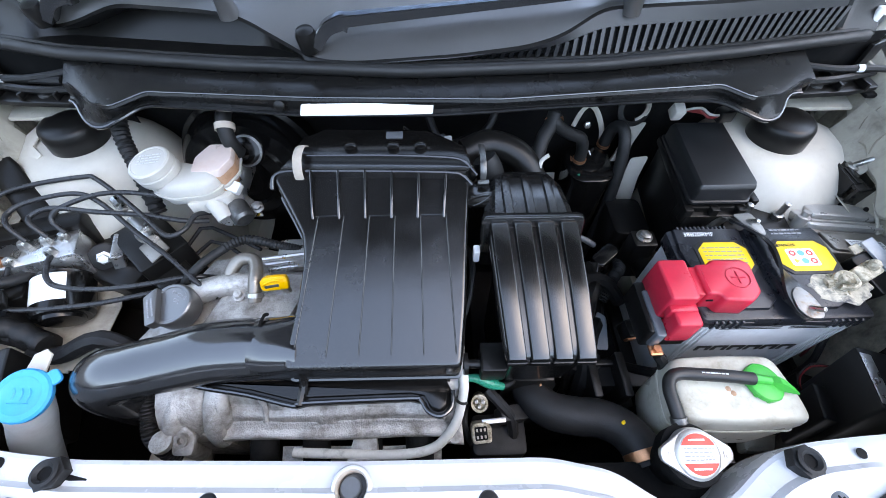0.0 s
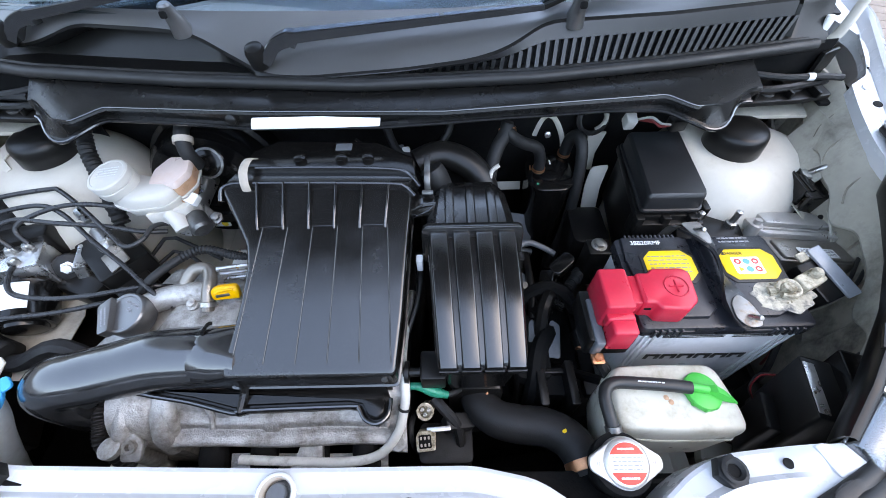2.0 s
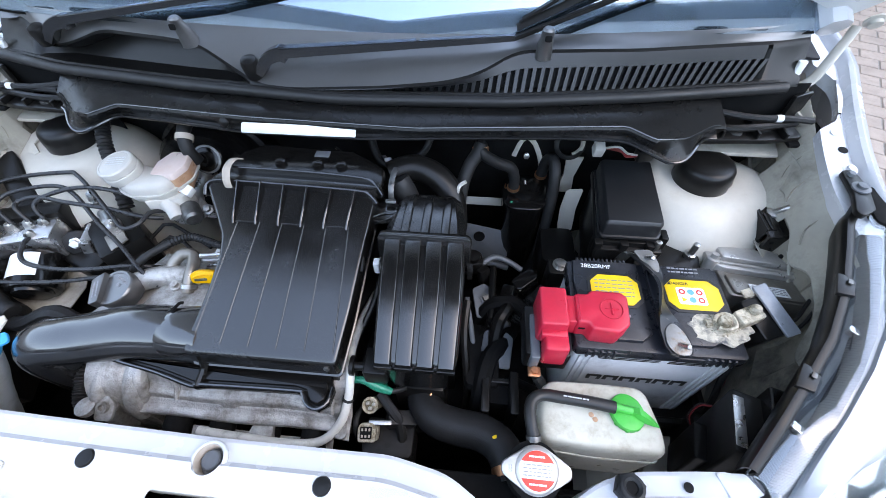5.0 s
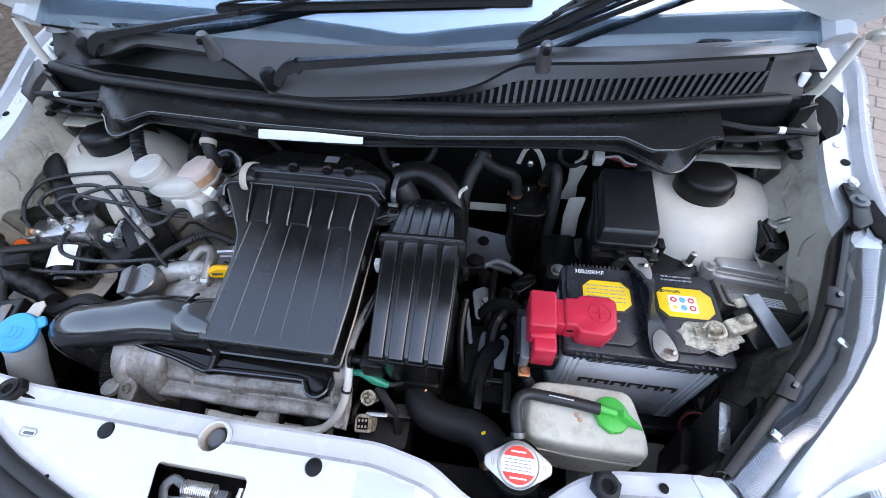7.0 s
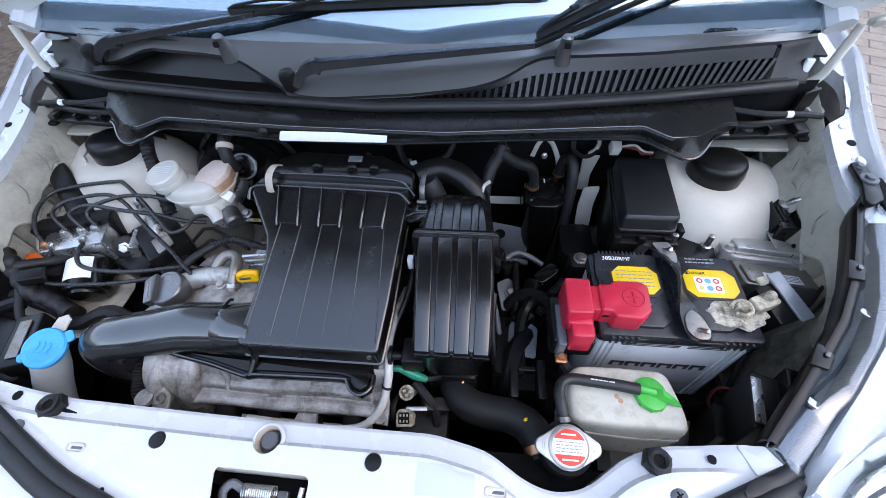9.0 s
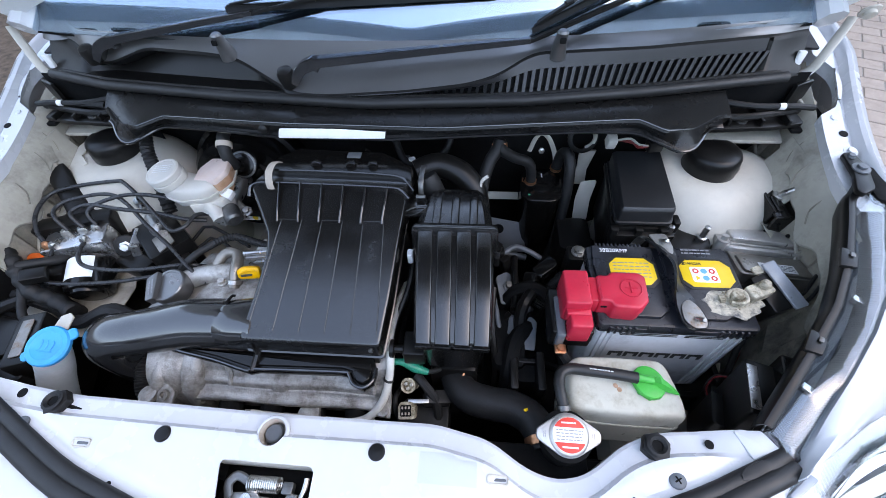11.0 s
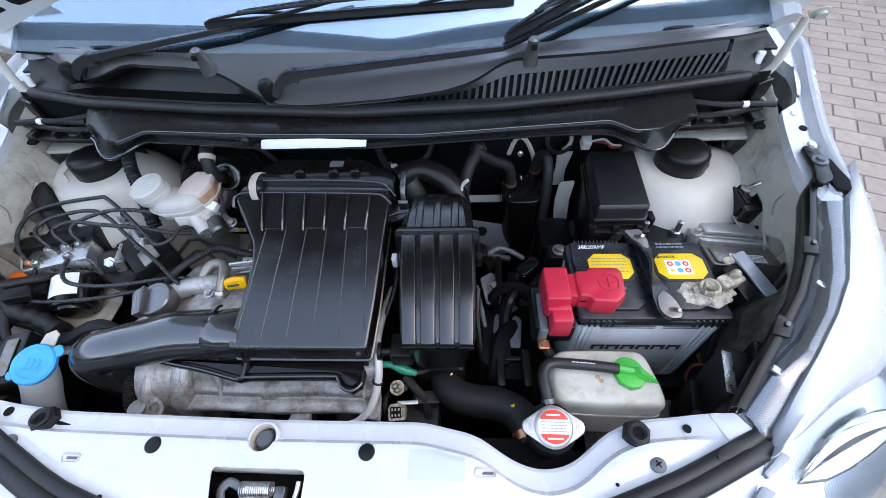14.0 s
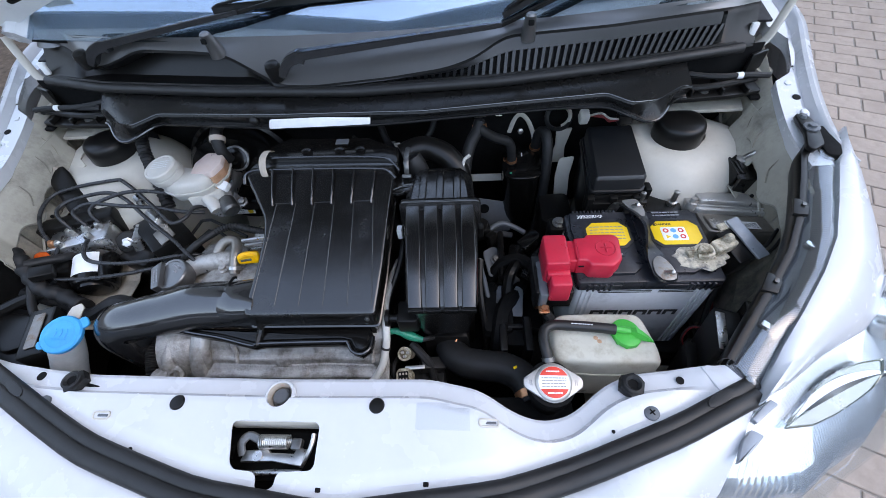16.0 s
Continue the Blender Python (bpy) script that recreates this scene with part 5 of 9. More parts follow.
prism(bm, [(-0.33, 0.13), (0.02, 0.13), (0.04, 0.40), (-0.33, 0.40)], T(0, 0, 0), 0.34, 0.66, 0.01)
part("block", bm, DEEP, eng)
bm = B()                                 # cover's stepped front, with recessed fields
prof = [(0.195, 0.735), (0.170, 0.7345), (0.156, 0.732), (0.150, 0.728), (0.146, 0.722), (0.142, 0.715), (0.1385, 0.709), (0.1365, 0.7065), (0.1335, 0.7060), (0.1300, 0.7045), (0.1265, 0.700),
        (0.1245, 0.695), (0.1235, 0.690), (0.1180, 0.6865), (0.1110, 0.6855), (0.1085, 0.6835), (0.1080, 0.6770), (0.1130, 0.6735), (0.1200, 0.672), (0.122, 0.62)]
sharps = []
for a, b in zip(prof, prof[1:]):
    for k in range(3):
        sharps.append((a[0] + (b[0] - a[0]) * k / 3, a[1] + (b[1] - a[1]) * k / 3))
sharps.append(prof[-1])


def field(x, c, w, e=0.004):
    return max(0.0, min(1.0, (w - abs(x - c)) / e))


grid = []
for x in frange(-0.268, 0.022, 130):
    col = []
    for y, z in sharps:
        deep = max(field(x, -0.232, 0.026), field(x, -0.140, 0.053), field(x, -0.040, 0.040)) * field(z, 0.7195, 0.0125, 0.003)
        deep += 0.6 * max(field(x, -0.205, 0.058), field(x, -0.062, 0.070)) * field(z, 0.696, 0.0050, 0.002)
        wob = 0.0012 * math.sin(x * 35 + z * 60)
        col.append((x, y + 0.0038 * deep + wob, z - 0.0022 * deep - 0.0015 * (x > -0.1) * (z < 0.69)))
    grid.append(col)
sheet(bm, grid, 0.003)
cover = part("rocker_cover", bm, ALU, eng, "stained cast aluminium rocker cover", sharp=40)
for x in (-0.268, -0.214, 0.0):
    bm = B()
    tube(bm, [(x, 0.170, 0.737), (x, 0.150, 0.733), (x + 0.003, 0.137, 0.712), (x + 0.003, 0.125, 0.700)], 0.0035, 8, 4)
    part("casting_rib", bm, ALU, cover)
bm = B()                                 # end bulge, with chain cover
lathe(bm, [(0.0, -0.05), (0.055, -0.05), (0.062, -0.045), (0.062, 0.0), (0.056, 0.008), (0.02, 0.010), (0, 0.010)], T(-0.292, 0.175, 0.672, 0, 90, 0), 30)
prism(bm, [(-0.335, 0.115), (-0.268, 0.112), (-0.268, 0.26), (-0.335, 0.26)], T(0, 0, 0), 0.55, 0.690, 0.01)
part("chain_cover", bm, ALU, eng, "rounded cast chain cover", sharp=45)
bm = B()
tube(bm, [(-0.275, 0.122, 0.675), (-0.262, 0.130, 0.70), (-0.262, 0.142, 0.722), (-0.258, 0.165, 0.738)], 0.010, 10, 4)
tube(bm, [(-0.330, 0.112, 0.60), (-0.325, 0.112, 0.66), (-0.322, 0.122, 0.695), (-0.318, 0.15, 0.715)], 0.013, 10, 4)
part("casting_web", bm, ALU, eng)
for x, y, z in ((-0.305, 0.112, 0.684),):
    bm = lathe(B(), [(0.0, 0), (0.010, 0), (0.010, 0.006), (0.006, 0.006), (0.006, 0.011), (0.0, 0.011)], T(x, y, z), 14)
    part("cover_bolt", bm, ALU2, eng)
bm = B()                                 # bolted lug and web beside the chain cover
prism(bm, round_poly([(-0.012, -0.016), (0.012, -0.016), (0.014, 0.006), (0.0, 0.018), (-0.014, 0.006)], 0.005), T(-0.306, 0.108, 0.690, 25), 0, 0.006, 0.0015)
lathe(bm, [(0.004, 0), (0.008, 0), (0.008, 0.008), (0.004, 0.008)], T(-0.306, 0.108, 0.694, 25), 16)
part("cover_lug", bm, ALU, eng, "cast lug with a bolt hole")
bm = B()
tube(bm, [(-0.276, 0.112, 0.66), (-0.272, 0.118, 0.695), (-0.268, 0.138, 0.722), (-0.262, 0.168, 0.742)], 0.012, 10, 5, flat=0.7)
part("chain_web", bm, ALU, eng)
bm = B()                                 # rear-left deck round the filler
prism(bm, [(-0.40, 0.21), (-0.20, 0.21), (-0.15, 0.33), (-0.20, 0.36), (-0.33, 0.35)], T(0, 0, 0), 0.62, 0.725, 0.008)
prism(bm, [(-0.31, 0.225), (-0.20, 0.225), (-0.17, 0.31), (-0.28, 0.31)], T(0, 0, 0), 0.72, 0.742, 0.006)
tube(bm, [(-0.37, 0.255, 0.70), (-0.34, 0.275, 0.735), (-0.29, 0.29, 0.745), (-0.23, 0.295, 0.74)], 0.016, 10, 4)
part("head_deck", bm, ALU, eng, "cast head with bosses")
bm = B()
tube(bm, [(-0.290, 0.285, 0.730), (-0.283, 0.305, 0.752), (-0.270, 0.320, 0.762), (-0.252, 0.320, 0.763), (-0.244, 0.305, 0.762), (-0.243, 0.286, 0.757), (-0.244, 0.266, 0.742)], 0.0088, 14, 5)
part("water_pipe", bm, GREYCAST, eng, "grey coolant pipe")
part("pipe_clamp", lathe(B(), [(0.0088, 0), (0.0115, 0.0005), (0.0115, 0.0065), (0.0088, 0.007)], aim((-0.2435, 0.276, 0.750), (-0.244, 0.266, 0.742)), 16), STEEL, eng)
bm = B()
lathe(bm, [(0.0, 0), (0.0085, 0), (0.0085, 0.003), (0.0055, 0.004), (0.0055, 0.009), (0, 0.010)], T(-0.266, 0.274, 0.742), 12)
part("cover_bolt", bm, ALU, eng)
bm = B()
for z in (0.745, 0.757, 0.769):
    tube(bm, [(-0.235, 0.315, z), (-0.19, 0.32, z + 0.002), (-0.165, 0.325, z)], 0.0035, 8, 2)
rbox(bm, T(-0.195, 0.335, 0.735), 0.05, 0.035, 0.03, 0.004, 0.002)
part("coil_housing", bm, ALU2, eng)
bm = B()                                 # exhaust side below
for i in range(4):
    tube(bm, [(-0.225 + 0.065 * i, 0.130, 0.655), (-0.222 + 0.065 * i, 0.095, 0.650), (-0.215 + 0.06 * i, 0.085, 0.60), (-0.15 + 0.02 * i, 0.09, 0.5)], 0.018, 10, 4)
# pipes coloured near-black so they merge into the shade below
part("exhaust_manifold", bm, DEEP, eng, "exhaust manifold, blackened to vanish in the shade")
bm = B()
sheet(bm, [[(x, y, 0.650 + 0.006 * math.sin(x * 25) - 0.4 * (0.105 - y)) for x in frange(-0.20, 0.0, 20)] for y in frange(0.082, 0.105, 5)], 0.0012)
prism(bm, [(-0.115, 0.083), (-0.075, 0.083), (-0.08, 0.112), (-0.108, 0.112)], T(0, 0, 0), 0.658, 0.674, 0.003)
part("heat_shield", bm, ALU, eng, "dull pressed metal heat shield")
bm = B()                                 # gearbox side, masses between the parts, near-black in place of shade
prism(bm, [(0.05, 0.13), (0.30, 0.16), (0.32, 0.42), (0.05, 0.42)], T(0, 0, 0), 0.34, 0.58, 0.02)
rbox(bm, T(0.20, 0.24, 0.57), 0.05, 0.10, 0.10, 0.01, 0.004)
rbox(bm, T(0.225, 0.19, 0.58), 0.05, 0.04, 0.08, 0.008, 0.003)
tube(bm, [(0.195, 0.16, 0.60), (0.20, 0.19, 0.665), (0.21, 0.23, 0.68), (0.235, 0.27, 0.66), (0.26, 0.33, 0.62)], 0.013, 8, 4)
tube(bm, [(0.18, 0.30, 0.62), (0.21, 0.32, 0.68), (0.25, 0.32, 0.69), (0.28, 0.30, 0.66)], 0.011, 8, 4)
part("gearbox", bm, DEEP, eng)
bm = B()
rbox(bm, T(0.205, 0.175, 0.60), 0.012, 0.05, 0.085, 0.003, 0.002)
rbox(bm, T(0.245, 0.180, 0.60), 0.012, 0.06, 0.085, 0.003, 0.002)
rbox(bm, T(0.225, 0.200, 0.66), 0.035, 0.008, 0.012, 0.003, 0.002)
tube(bm, [(0.175, 0.17, 0.56), (0.180, 0.19, 0.64), (0.170, 0.25, 0.70), (0.172, 0.30, 0.72)], 0.006, 8, 4)
tube(bm, [(0.25, 0.34, 0.66), (0.235, 0.31, 0.69), (0.22, 0.28, 0.69), (0.215, 0.25, 0.66)], 0.010, 8, 4)
part("gear_bracket", bm, SATIN, eng)
for i in range(10):
    bm = B()
    rnd = random.Random(i)
    x, y = 0.185 + 0.11 * rnd.random(), 0.26 + 0.14 * rnd.random()
    rbox(bm, T(x, y, 0.63 + 0.04 * rnd.random(), rnd.uniform(-30, 30), rnd.uniform(-30, 30), rnd.uniform(0, 90)), 0.02, 0.014, 0.03, 0.003, 0.002)
    part("connector", bm, SATIN, eng)

# oil filler cap and dipstick
cap = thing("oil_filler_cap", (-0.325, 0.262, 0.725), "dark grey oil filler cap with grip bar on the rocker cover", "oil cap")
m = T(-0.338, 0.257, 0.745, 10, -8, 0) @ Matrix.Diagonal((0.84, 0.84, 1, 1))
part("disc", lathe(B(), [(0, -0.01), (0.030, -0.01), (0.034, 0.0), (0.034, 0.014), (0.033, 0.0165), (0.031, 0.018), (0.027, 0.0183), (0.026, 0.0172), (0, 0.0172)], m, 40), COWL, cap, sharp=30)
part("grip", prism(B(), round_poly([(-0.040, 0.010), (-0.020, 0.026), (-0.008, -0.030), (-0.024, -0.036)], 0.004), m, 0.010, 0.026, 0.002), COWL, cap, "raised triangular grip")
letters("ENGINE", m @ T(0.012, 0.013, 0.0173, 0, 0, -28), 0.0085, GREYINK, cap)
letters("OIL", m @ T(0.009, 0.004, 0.0173, 0, 0, -28), 0.0085, GREYINK, cap)
bars(m @ T(-0.022, -0.008, 0.0263, 0, 0, 110), 0.030, 0.012, 2, GREYINK, cap, seed=4)
dip = thing("dipstick", (-0.187, 0.300, 0.72), "yellow plastic dipstick handle beside the air box", "dipstick")
bm = B()
m = T(-0.212, 0.278, 0.768, 62, 0, 10)
prism(bm, round_poly([(-0.017, -0.007), (0.018, -0.010), (0.018, 0.010), (-0.006, 0.012), (-0.017, 0.008)], 0.005), m, -0.004, 0.004, 0.0015)
tube(bm, [m @ Vector((-0.013, 0.002, 0.0042)), m @ Vector((-0.002, 0.006, 0.0046)), m @ Vector((0.012, 0.005, 0.0042))], 0.0018, 8, 3)
rbox(bm, m @ T(0.012, -0.001, -0.005), 0.012, 0.014, 0.010, 0.003, 0.002)
part("handle", bm, DIPYELLOW, dip)
# thin dark strip laid on the handle for the shade of a slot
part("handle_slot", rbox(B(), m @ T(-0.003, -0.0015, 0.0040), 0.018, 0.004, 0.0004, 0.0015, 0.0001), DARKSTEEL, dip, "dark strip in place of a slot in the handle")
part("tube", tube(B(), [(-0.206, 0.280, 0.760), (-0.200, 0.285, 0.72), (-0.196, 0.29, 0.64)], 0.005, 8, 3), STEEL, dip)

# ---- battery ----
bx0, bx1, by0, by1 = 0.307, 0.512, 0.204, 0.338
bat = thing("battery", ((bx0 + bx1) / 2, (by0 + by1) / 2, 0.592), "grey and black car battery with yellow labels and corroded terminal", "battery")
cx, cy = (bx0 + bx1) / 2, (by0 + by1) / 2
part("case", rbox(B(), T(cx, cy, 0.592), 0.199, 0.128, 0.178, 0.008, 0.003), GREYCASE, bat, "grey plastic case with ribbed corners", sharp=30)
for x in (bx0 + 0.012, bx0 + 0.019, bx0 + 0.026, bx1 - 0.014, bx1 - 0.021, bx1 - 0.028):
    bm = B()
    rings(bm, [[Vector((x + a + 0.012 * (0.765 - z) * (1 if x < cx else -1), by0 + 0.002 + b, z)) for a, b in ((-0.0022, 0.002), (0.0022, 0.002), (0.0014, -0.0012), (-0.0014, -0.0012))] for z in (0.60, 0.68, 0.766)])
    part("rib", bm, GREYCASE, bat)
bm = B()
for z, a, b in ((0.764, bx0 + 0.035, bx0 + 0.11), (0.760, bx0 + 0.035, bx0 + 0.11), (0.764, bx1 - 0.085, bx1 - 0.035), (0.760, bx1 - 0.085, bx1 - 0.035)):
    prism(bm, [(a, z - 0.0006), (b, z - 0.0006), (b, z + 0.0006), (a, z + 0.0006)], T(0, by0 + 0.0022, 0, 90), 0, 0.0006, 0.0001)
part("line_print", bm, INK, bat)
# maker's name on the front: plain bars only
x = bx0 + 0.035
for i in range(6):
    w = 0.0195
    mm = T(0, by0 + 0.0022, 0, 90)
    part("name_bar", prism(B(), [(x, 0.6935), (x + 0.005, 0.6935), (x + 0.005, 0.7025), (x + w - 0.005, 0.7025), (x + w - 0.005, 0.6935), (x + w, 0.6935), (x + w, 0.7080), (x, 0.7080)], mm, 0, 0.0006, 0.0001), INK, bat)
    x += w + 0.0030
lid = part("lid", rbox(B(), T(cx, cy, 0.768), 0.205, 0.134, 0.021, 0.007, 0.003), BATLID, bat, "black lid", sharp=30)
bm = B()                                   # raised decks of the lid
for poly in ([(0.315, 0.336), (0.312, 0.30), (0.322, 0.222), (0.330, 0.216), (0.388, 0.216), (0.402, 0.228), (0.402, 0.336)],
             [(0.412, 0.336), (0.412, 0.228), (0.420, 0.216), (0.470, 0.216), (0.505, 0.235), (0.508, 0.30), (0.502, 0.336)]):
    prism(bm, poly[::-1], T(0, 0, 0), 0.786, 0.7945, 0.003)
part("deck", bm, BATLID, bat, sharp=30)
for i in range(5):
    for sx in (-1, 1):
        x = (bx0 + 0.016 + 0.008 * i) if sx < 0 else (bx1 - 0.016 - 0.008 * i)
        part("vent_fin", rbox(B(), T(x, by0 + 0.004, 0.7705), 0.0035, 0.014, 0.016, 0.001, 0.0006), BATLID, bat)
for i in range(12):
    part("vent_fin", rbox(B(), T(bx0 + 0.015 + 0.0058 * i, by1 - 0.001, 0.782), 0.003, 0.006, 0.012, 0.001, 0.0006), BATLID, bat)
for x in (0.345, 0.455):
    part("front_bar", rbox(B(), T(x, by0 + 0.0005, 0.775), 0.05, 0.004, 0.008, 0.001, 0.0006), BATLID, bat)


def chamfer(x0, x1, y0, y1, c):
    return [(x0 + c, y0), (x1 - c, y0), (x1, y0 + c), (x1, y1 - c), (x1 - c, y1), (x0 + c, y1), (x0, y1 - c), (x0, y0 + c)]


for x0, x1 in ((0.334, 0.396), (0.431, 0.500)):
    part("label_frame", prism(B(), chamfer(x0 - 0.004, x1 + 0.004, 0.261, 0.315, 0.012), T(0, 0, 0), 0.794, 0.7958, 0.0006), INK, bat)
    lab = part("label", prism(B(), chamfer(x0, x1, 0.265, 0.311, 0.011), T(0, 0, 0), 0.7955, 0.7966, 0.0003), YELLOW, bat, "yellow warning label")
letters("DANGER", T(0.450, 0.3042, 0.7967), 0.0060, INK, bat)
bm = B()
prism(bm, [(0.4335, 0.302), (0.4385, 0.302), (0.436, 0.3068)], T(0.0015, 0, 0), 0.7965, 0.797, 0.0001)
part("warning_triangle", bm, INK, bat)
part("pictogram_ground", prism(B(), rrect(0.036, 0.026, 0.003), T(0.462, 0.2855, 0), 0.7964, 0.7969, 0.0001), WHITE, bat)
for i, (dx, dy, mt) in enumerate(((-0.011, 0.006, PINK), (0, 0.006, INKBLUE), (0.011, 0.006, PINK), (-0.011, -0.006, YELLOW), (0, -0.006, INKBLUE), (0.011, -0.006, PINK))):
    part("pictogram", lathe(B(), [(0.0022, 0), (0.0042, 0), (0.0042, 0.0004), (0.0022, 0.0004)] if mt == PINK else [(0, 0), (0.0042, 0), (0.0042, 0.0004), (0, 0.0004)], T(0.462 + dx, 0.2855 + dy, 0.7968), 16 if mt != YELLOW else 3), mt, bat)
bars(T(0.364, 0.290, 0.7967), 0.05, 0.03, 5, GREYINK, bat, seed=8, frac=0.25)
letters("38B20RMF", T(0.345, 0.3255, 0.7946), 0.0092, WHITE, bat)
bars(T(0.462, 0.328, 0.7946), 0.04, 0.012, 2, GREYINK, bat, seed=9, frac=0.4)
bars(T(0.368, 0.250, 0.7946), 0.022, 0.006, 1, GREYINK, bat, seed=10, frac=0.6)

# hold-down strap over the battery
strap = thing("hold_down_strap", (0.414, 0.27, 0.79), "twisted grey steel battery hold-down strap with rusty ends", "strap")
bm = B()
path = [(0.409, 0.354, 0.792), (0.413, 0.338, 0.800), (0.418, 0.318, 0.804), (0.420, 0.295, 0.806), (0.417, 0.268, 0.806), (0.418, 0.245, 0.805), (0.422, 0.222, 0.802), (0.426, 0.197, 0.799)]
sp = spline(path, 6)
lo = []
for i, c in enumerate(sp):
    t = i / (len(sp) - 1)
    w = float(np.interp(t, [0, 0.12, 0.3, 0.5, 0.65, 0.82, 0.93, 0.98, 1.0], [0.013, 0.0145, 0.011, 0.0085, 0.010, 0.0155, 0.016, 0.012, 0.006]))
    tl = 1.05 * math.exp(-((t - 0.5) / 0.2) ** 2)
    sd = Vector((math.cos(tl), 0, -math.sin(tl)))
    nn = Vector((math.sin(tl), 0, math.cos(tl)))
    lo.append([c + sd * w - nn * 0.0012, c + sd * w + nn * 0.0022, c + nn * 0.0005, c - sd * w + nn * 0.0022, c - sd * w - nn * 0.0012, c - nn * 0.0018])
rings(bm, lo)
part("band", bm, STRAP, strap)
for p, poly in (((0.4125, 0.343, 0.8012), [(-0.014, 0.011), (0.012, 0.013), (0.016, -0.014), (0.012, -0.030), (-0.002, -0.020)]), ((0.4235, 0.213, 0.8035), [(-0.013, 0.016), (-0.002, 0.026), (0.009, 0.014), (0.015, -0.004), (0.012, -0.015), (-0.004, -0.016), (-0.014, -0.004)])):
    bm = prism(B(), round_poly(poly, 0.006), T(*p, -4 if p[1] > 0.3 else 6), 0, 0.0016, 0.0006)
    part("worn_end", bm, WORN, strap, "bare worn metal end")
    bm = lathe(B(), [(0, 0), (0.0032, 0), (0.0032, 0.014), (0.002, 0.015), (0, 0.015)], T(p[0] + 0.001, p[1] - 0.003, p[2] + 0.001, 35, 20, 0), 10)
    part("bolt_end", bm, STEEL, strap)
    part("punched_hole", lathe(B(), [(0, 0), (0.0016, 0), (0.0016, 0.0004), (0, 0.0004)], T(p[0] + (0.008 if p[1] > 0.3 else 0.001), p[1] + (-0.012 if p[1] > 0.3 else 0.014), p[2] + 0.0017), 10), DEEP, strap)

# corroded negative clamp with its bracket plate
clamp = thing("battery_clamp", (0.502, 0.245, 0.78), "corroded battery terminal clamp crusted with white deposit", "terminal clamp")
rnd = random.Random(2)
bm = B()
lathe(bm, [(0, 0), (0.0078, 0), (0.0070, 0.015), (0.005, 0.0165), (0, 0.0165)], T(0.487, 0.246, 0.794), 18)
part("post", bm, CORRODE, clamp)
bm = B()
tube(bm, [(0.475, 0.246, 0.801), (0.481, 0.254, 0.802), (0.490, 0.257, 0.803), (0.497, 0.253, 0.804), (0.499, 0.246, 0.804), (0.497, 0.239, 0.804), (0.488, 0.236, 0.802), (0.479, 0.239, 0.801)], 0.003, 8, 4, flat=1.5)
rbox(bm, T(0.520, 0.258, 0.792, 0, 0, 25), 0.035, 0.020, 0.016, 0.004, 0.002)
lathe(bm, [(0, 0), (0.007, 0), (0.007, 0.006), (0.004, 0.010), (0, 0.010)], T(0.525, 0.262, 0.808), 8)
lathe(bm, [(0, 0), (0.006, 0), (0.006, 0.006), (0, 0.006)], T(0.468, 0.246, 0.797, 0, 70, 0), 8)
part("clamp_ring", bm, CORRODE, clamp)
bm = B()
splat = [(0.484 + 0.037 * (1 + 0.10 * math.sin(3 * a + 1) + 0.06 * math.sin(7 * a) + 0.04 * math.sin(13 * a + 2)) * math.cos(a), 0.240 + 0.021 * (1 + 0.10 * math.sin(4 * a) + 0.07 * math.sin(9 * a + 1)) * math.sin(a)) for a in frange(0, 2 * math.pi * 71 / 72, 72)]
prism(bm, splat, T(0, 0, 0), 0.7938, 0.7951, 0.0005)
part("powder_stain", bm, POWDER, clamp, "dried pale acid stain")
bm = B()
for i in range(110):
    a, r = rnd.uniform(0, 6.28), rnd.uniform(0.0, 1.0) ** 0.8
    x, y = 0.490 + 0.022 * r * math.cos(a), 0.246 + 0.016 * r * math.sin(a)
    s = rnd.uniform(0.0007, 0.0021) * (1.15 - 0.6 * r)
    bmesh.ops.create_icosphere(bm, subdivisions=1, radius=s, matrix=T(x, y, 0.795 + 0.3 * s) @ Matrix.Diagonal((1.3, 1.2, 0.7, 1)))
for v in bm.verts:
    v.co += Vector((rnd.uniform(-1, 1), rnd.uniform(-1, 1), rnd.uniform(-1, 1))) * 0.0005
part("crust", bm, CORRODE, clamp, "powdery white-brown corrosion crust", sharp=80)
plate = thing("relay_bracket", (0.56, 0.245, 0.77), "aluminium plate bracket over a black relay block", "bracket")
m = T(0.560, 0.273, 0.797, 6, 10, -68)
part("plate", rbox(B(), m, 0.070, 0.019, 0.004, 0.002, 0.001), PLATEGREY, plate)
bm = B()
rbox(bm, m @ T(0.004, -0.016, -0.047), 0.054, 0.034, 0.046, 0.004, 0.002)
part("relay", bm, SATIN, plate)
bm = B()
rbox(bm, m @ T(-0.03, -0.016, -0.004), 0.012, 0.014, 0.003, 0.002, 0.001)
part("lug", bm, CORRODE, plate)
bm = B()
tube(bm, [m @ Vector((-0.03, -0.03, -0.05)), m @ Vector((-0.02, -0.035, -0.06)), m @ Vector((-0.005, -0.035, -0.064))], 0.004, 6, 3)
part("lug_wire", bm, CORRODE, plate)

# red terminal cover
red = thing("terminal_cover", (0.31, 0.235, 0.79), "red plastic positive terminal cover with plus sign", "terminal cover")
bm = B()
rbox(bm, T(0.2775, 0.243, 0.770), 0.035, 0.056, 0.050, 0.004, 0.003, 0.96)
part("fuse_cover", bm, RED, red, sharp=45)
bm = B()
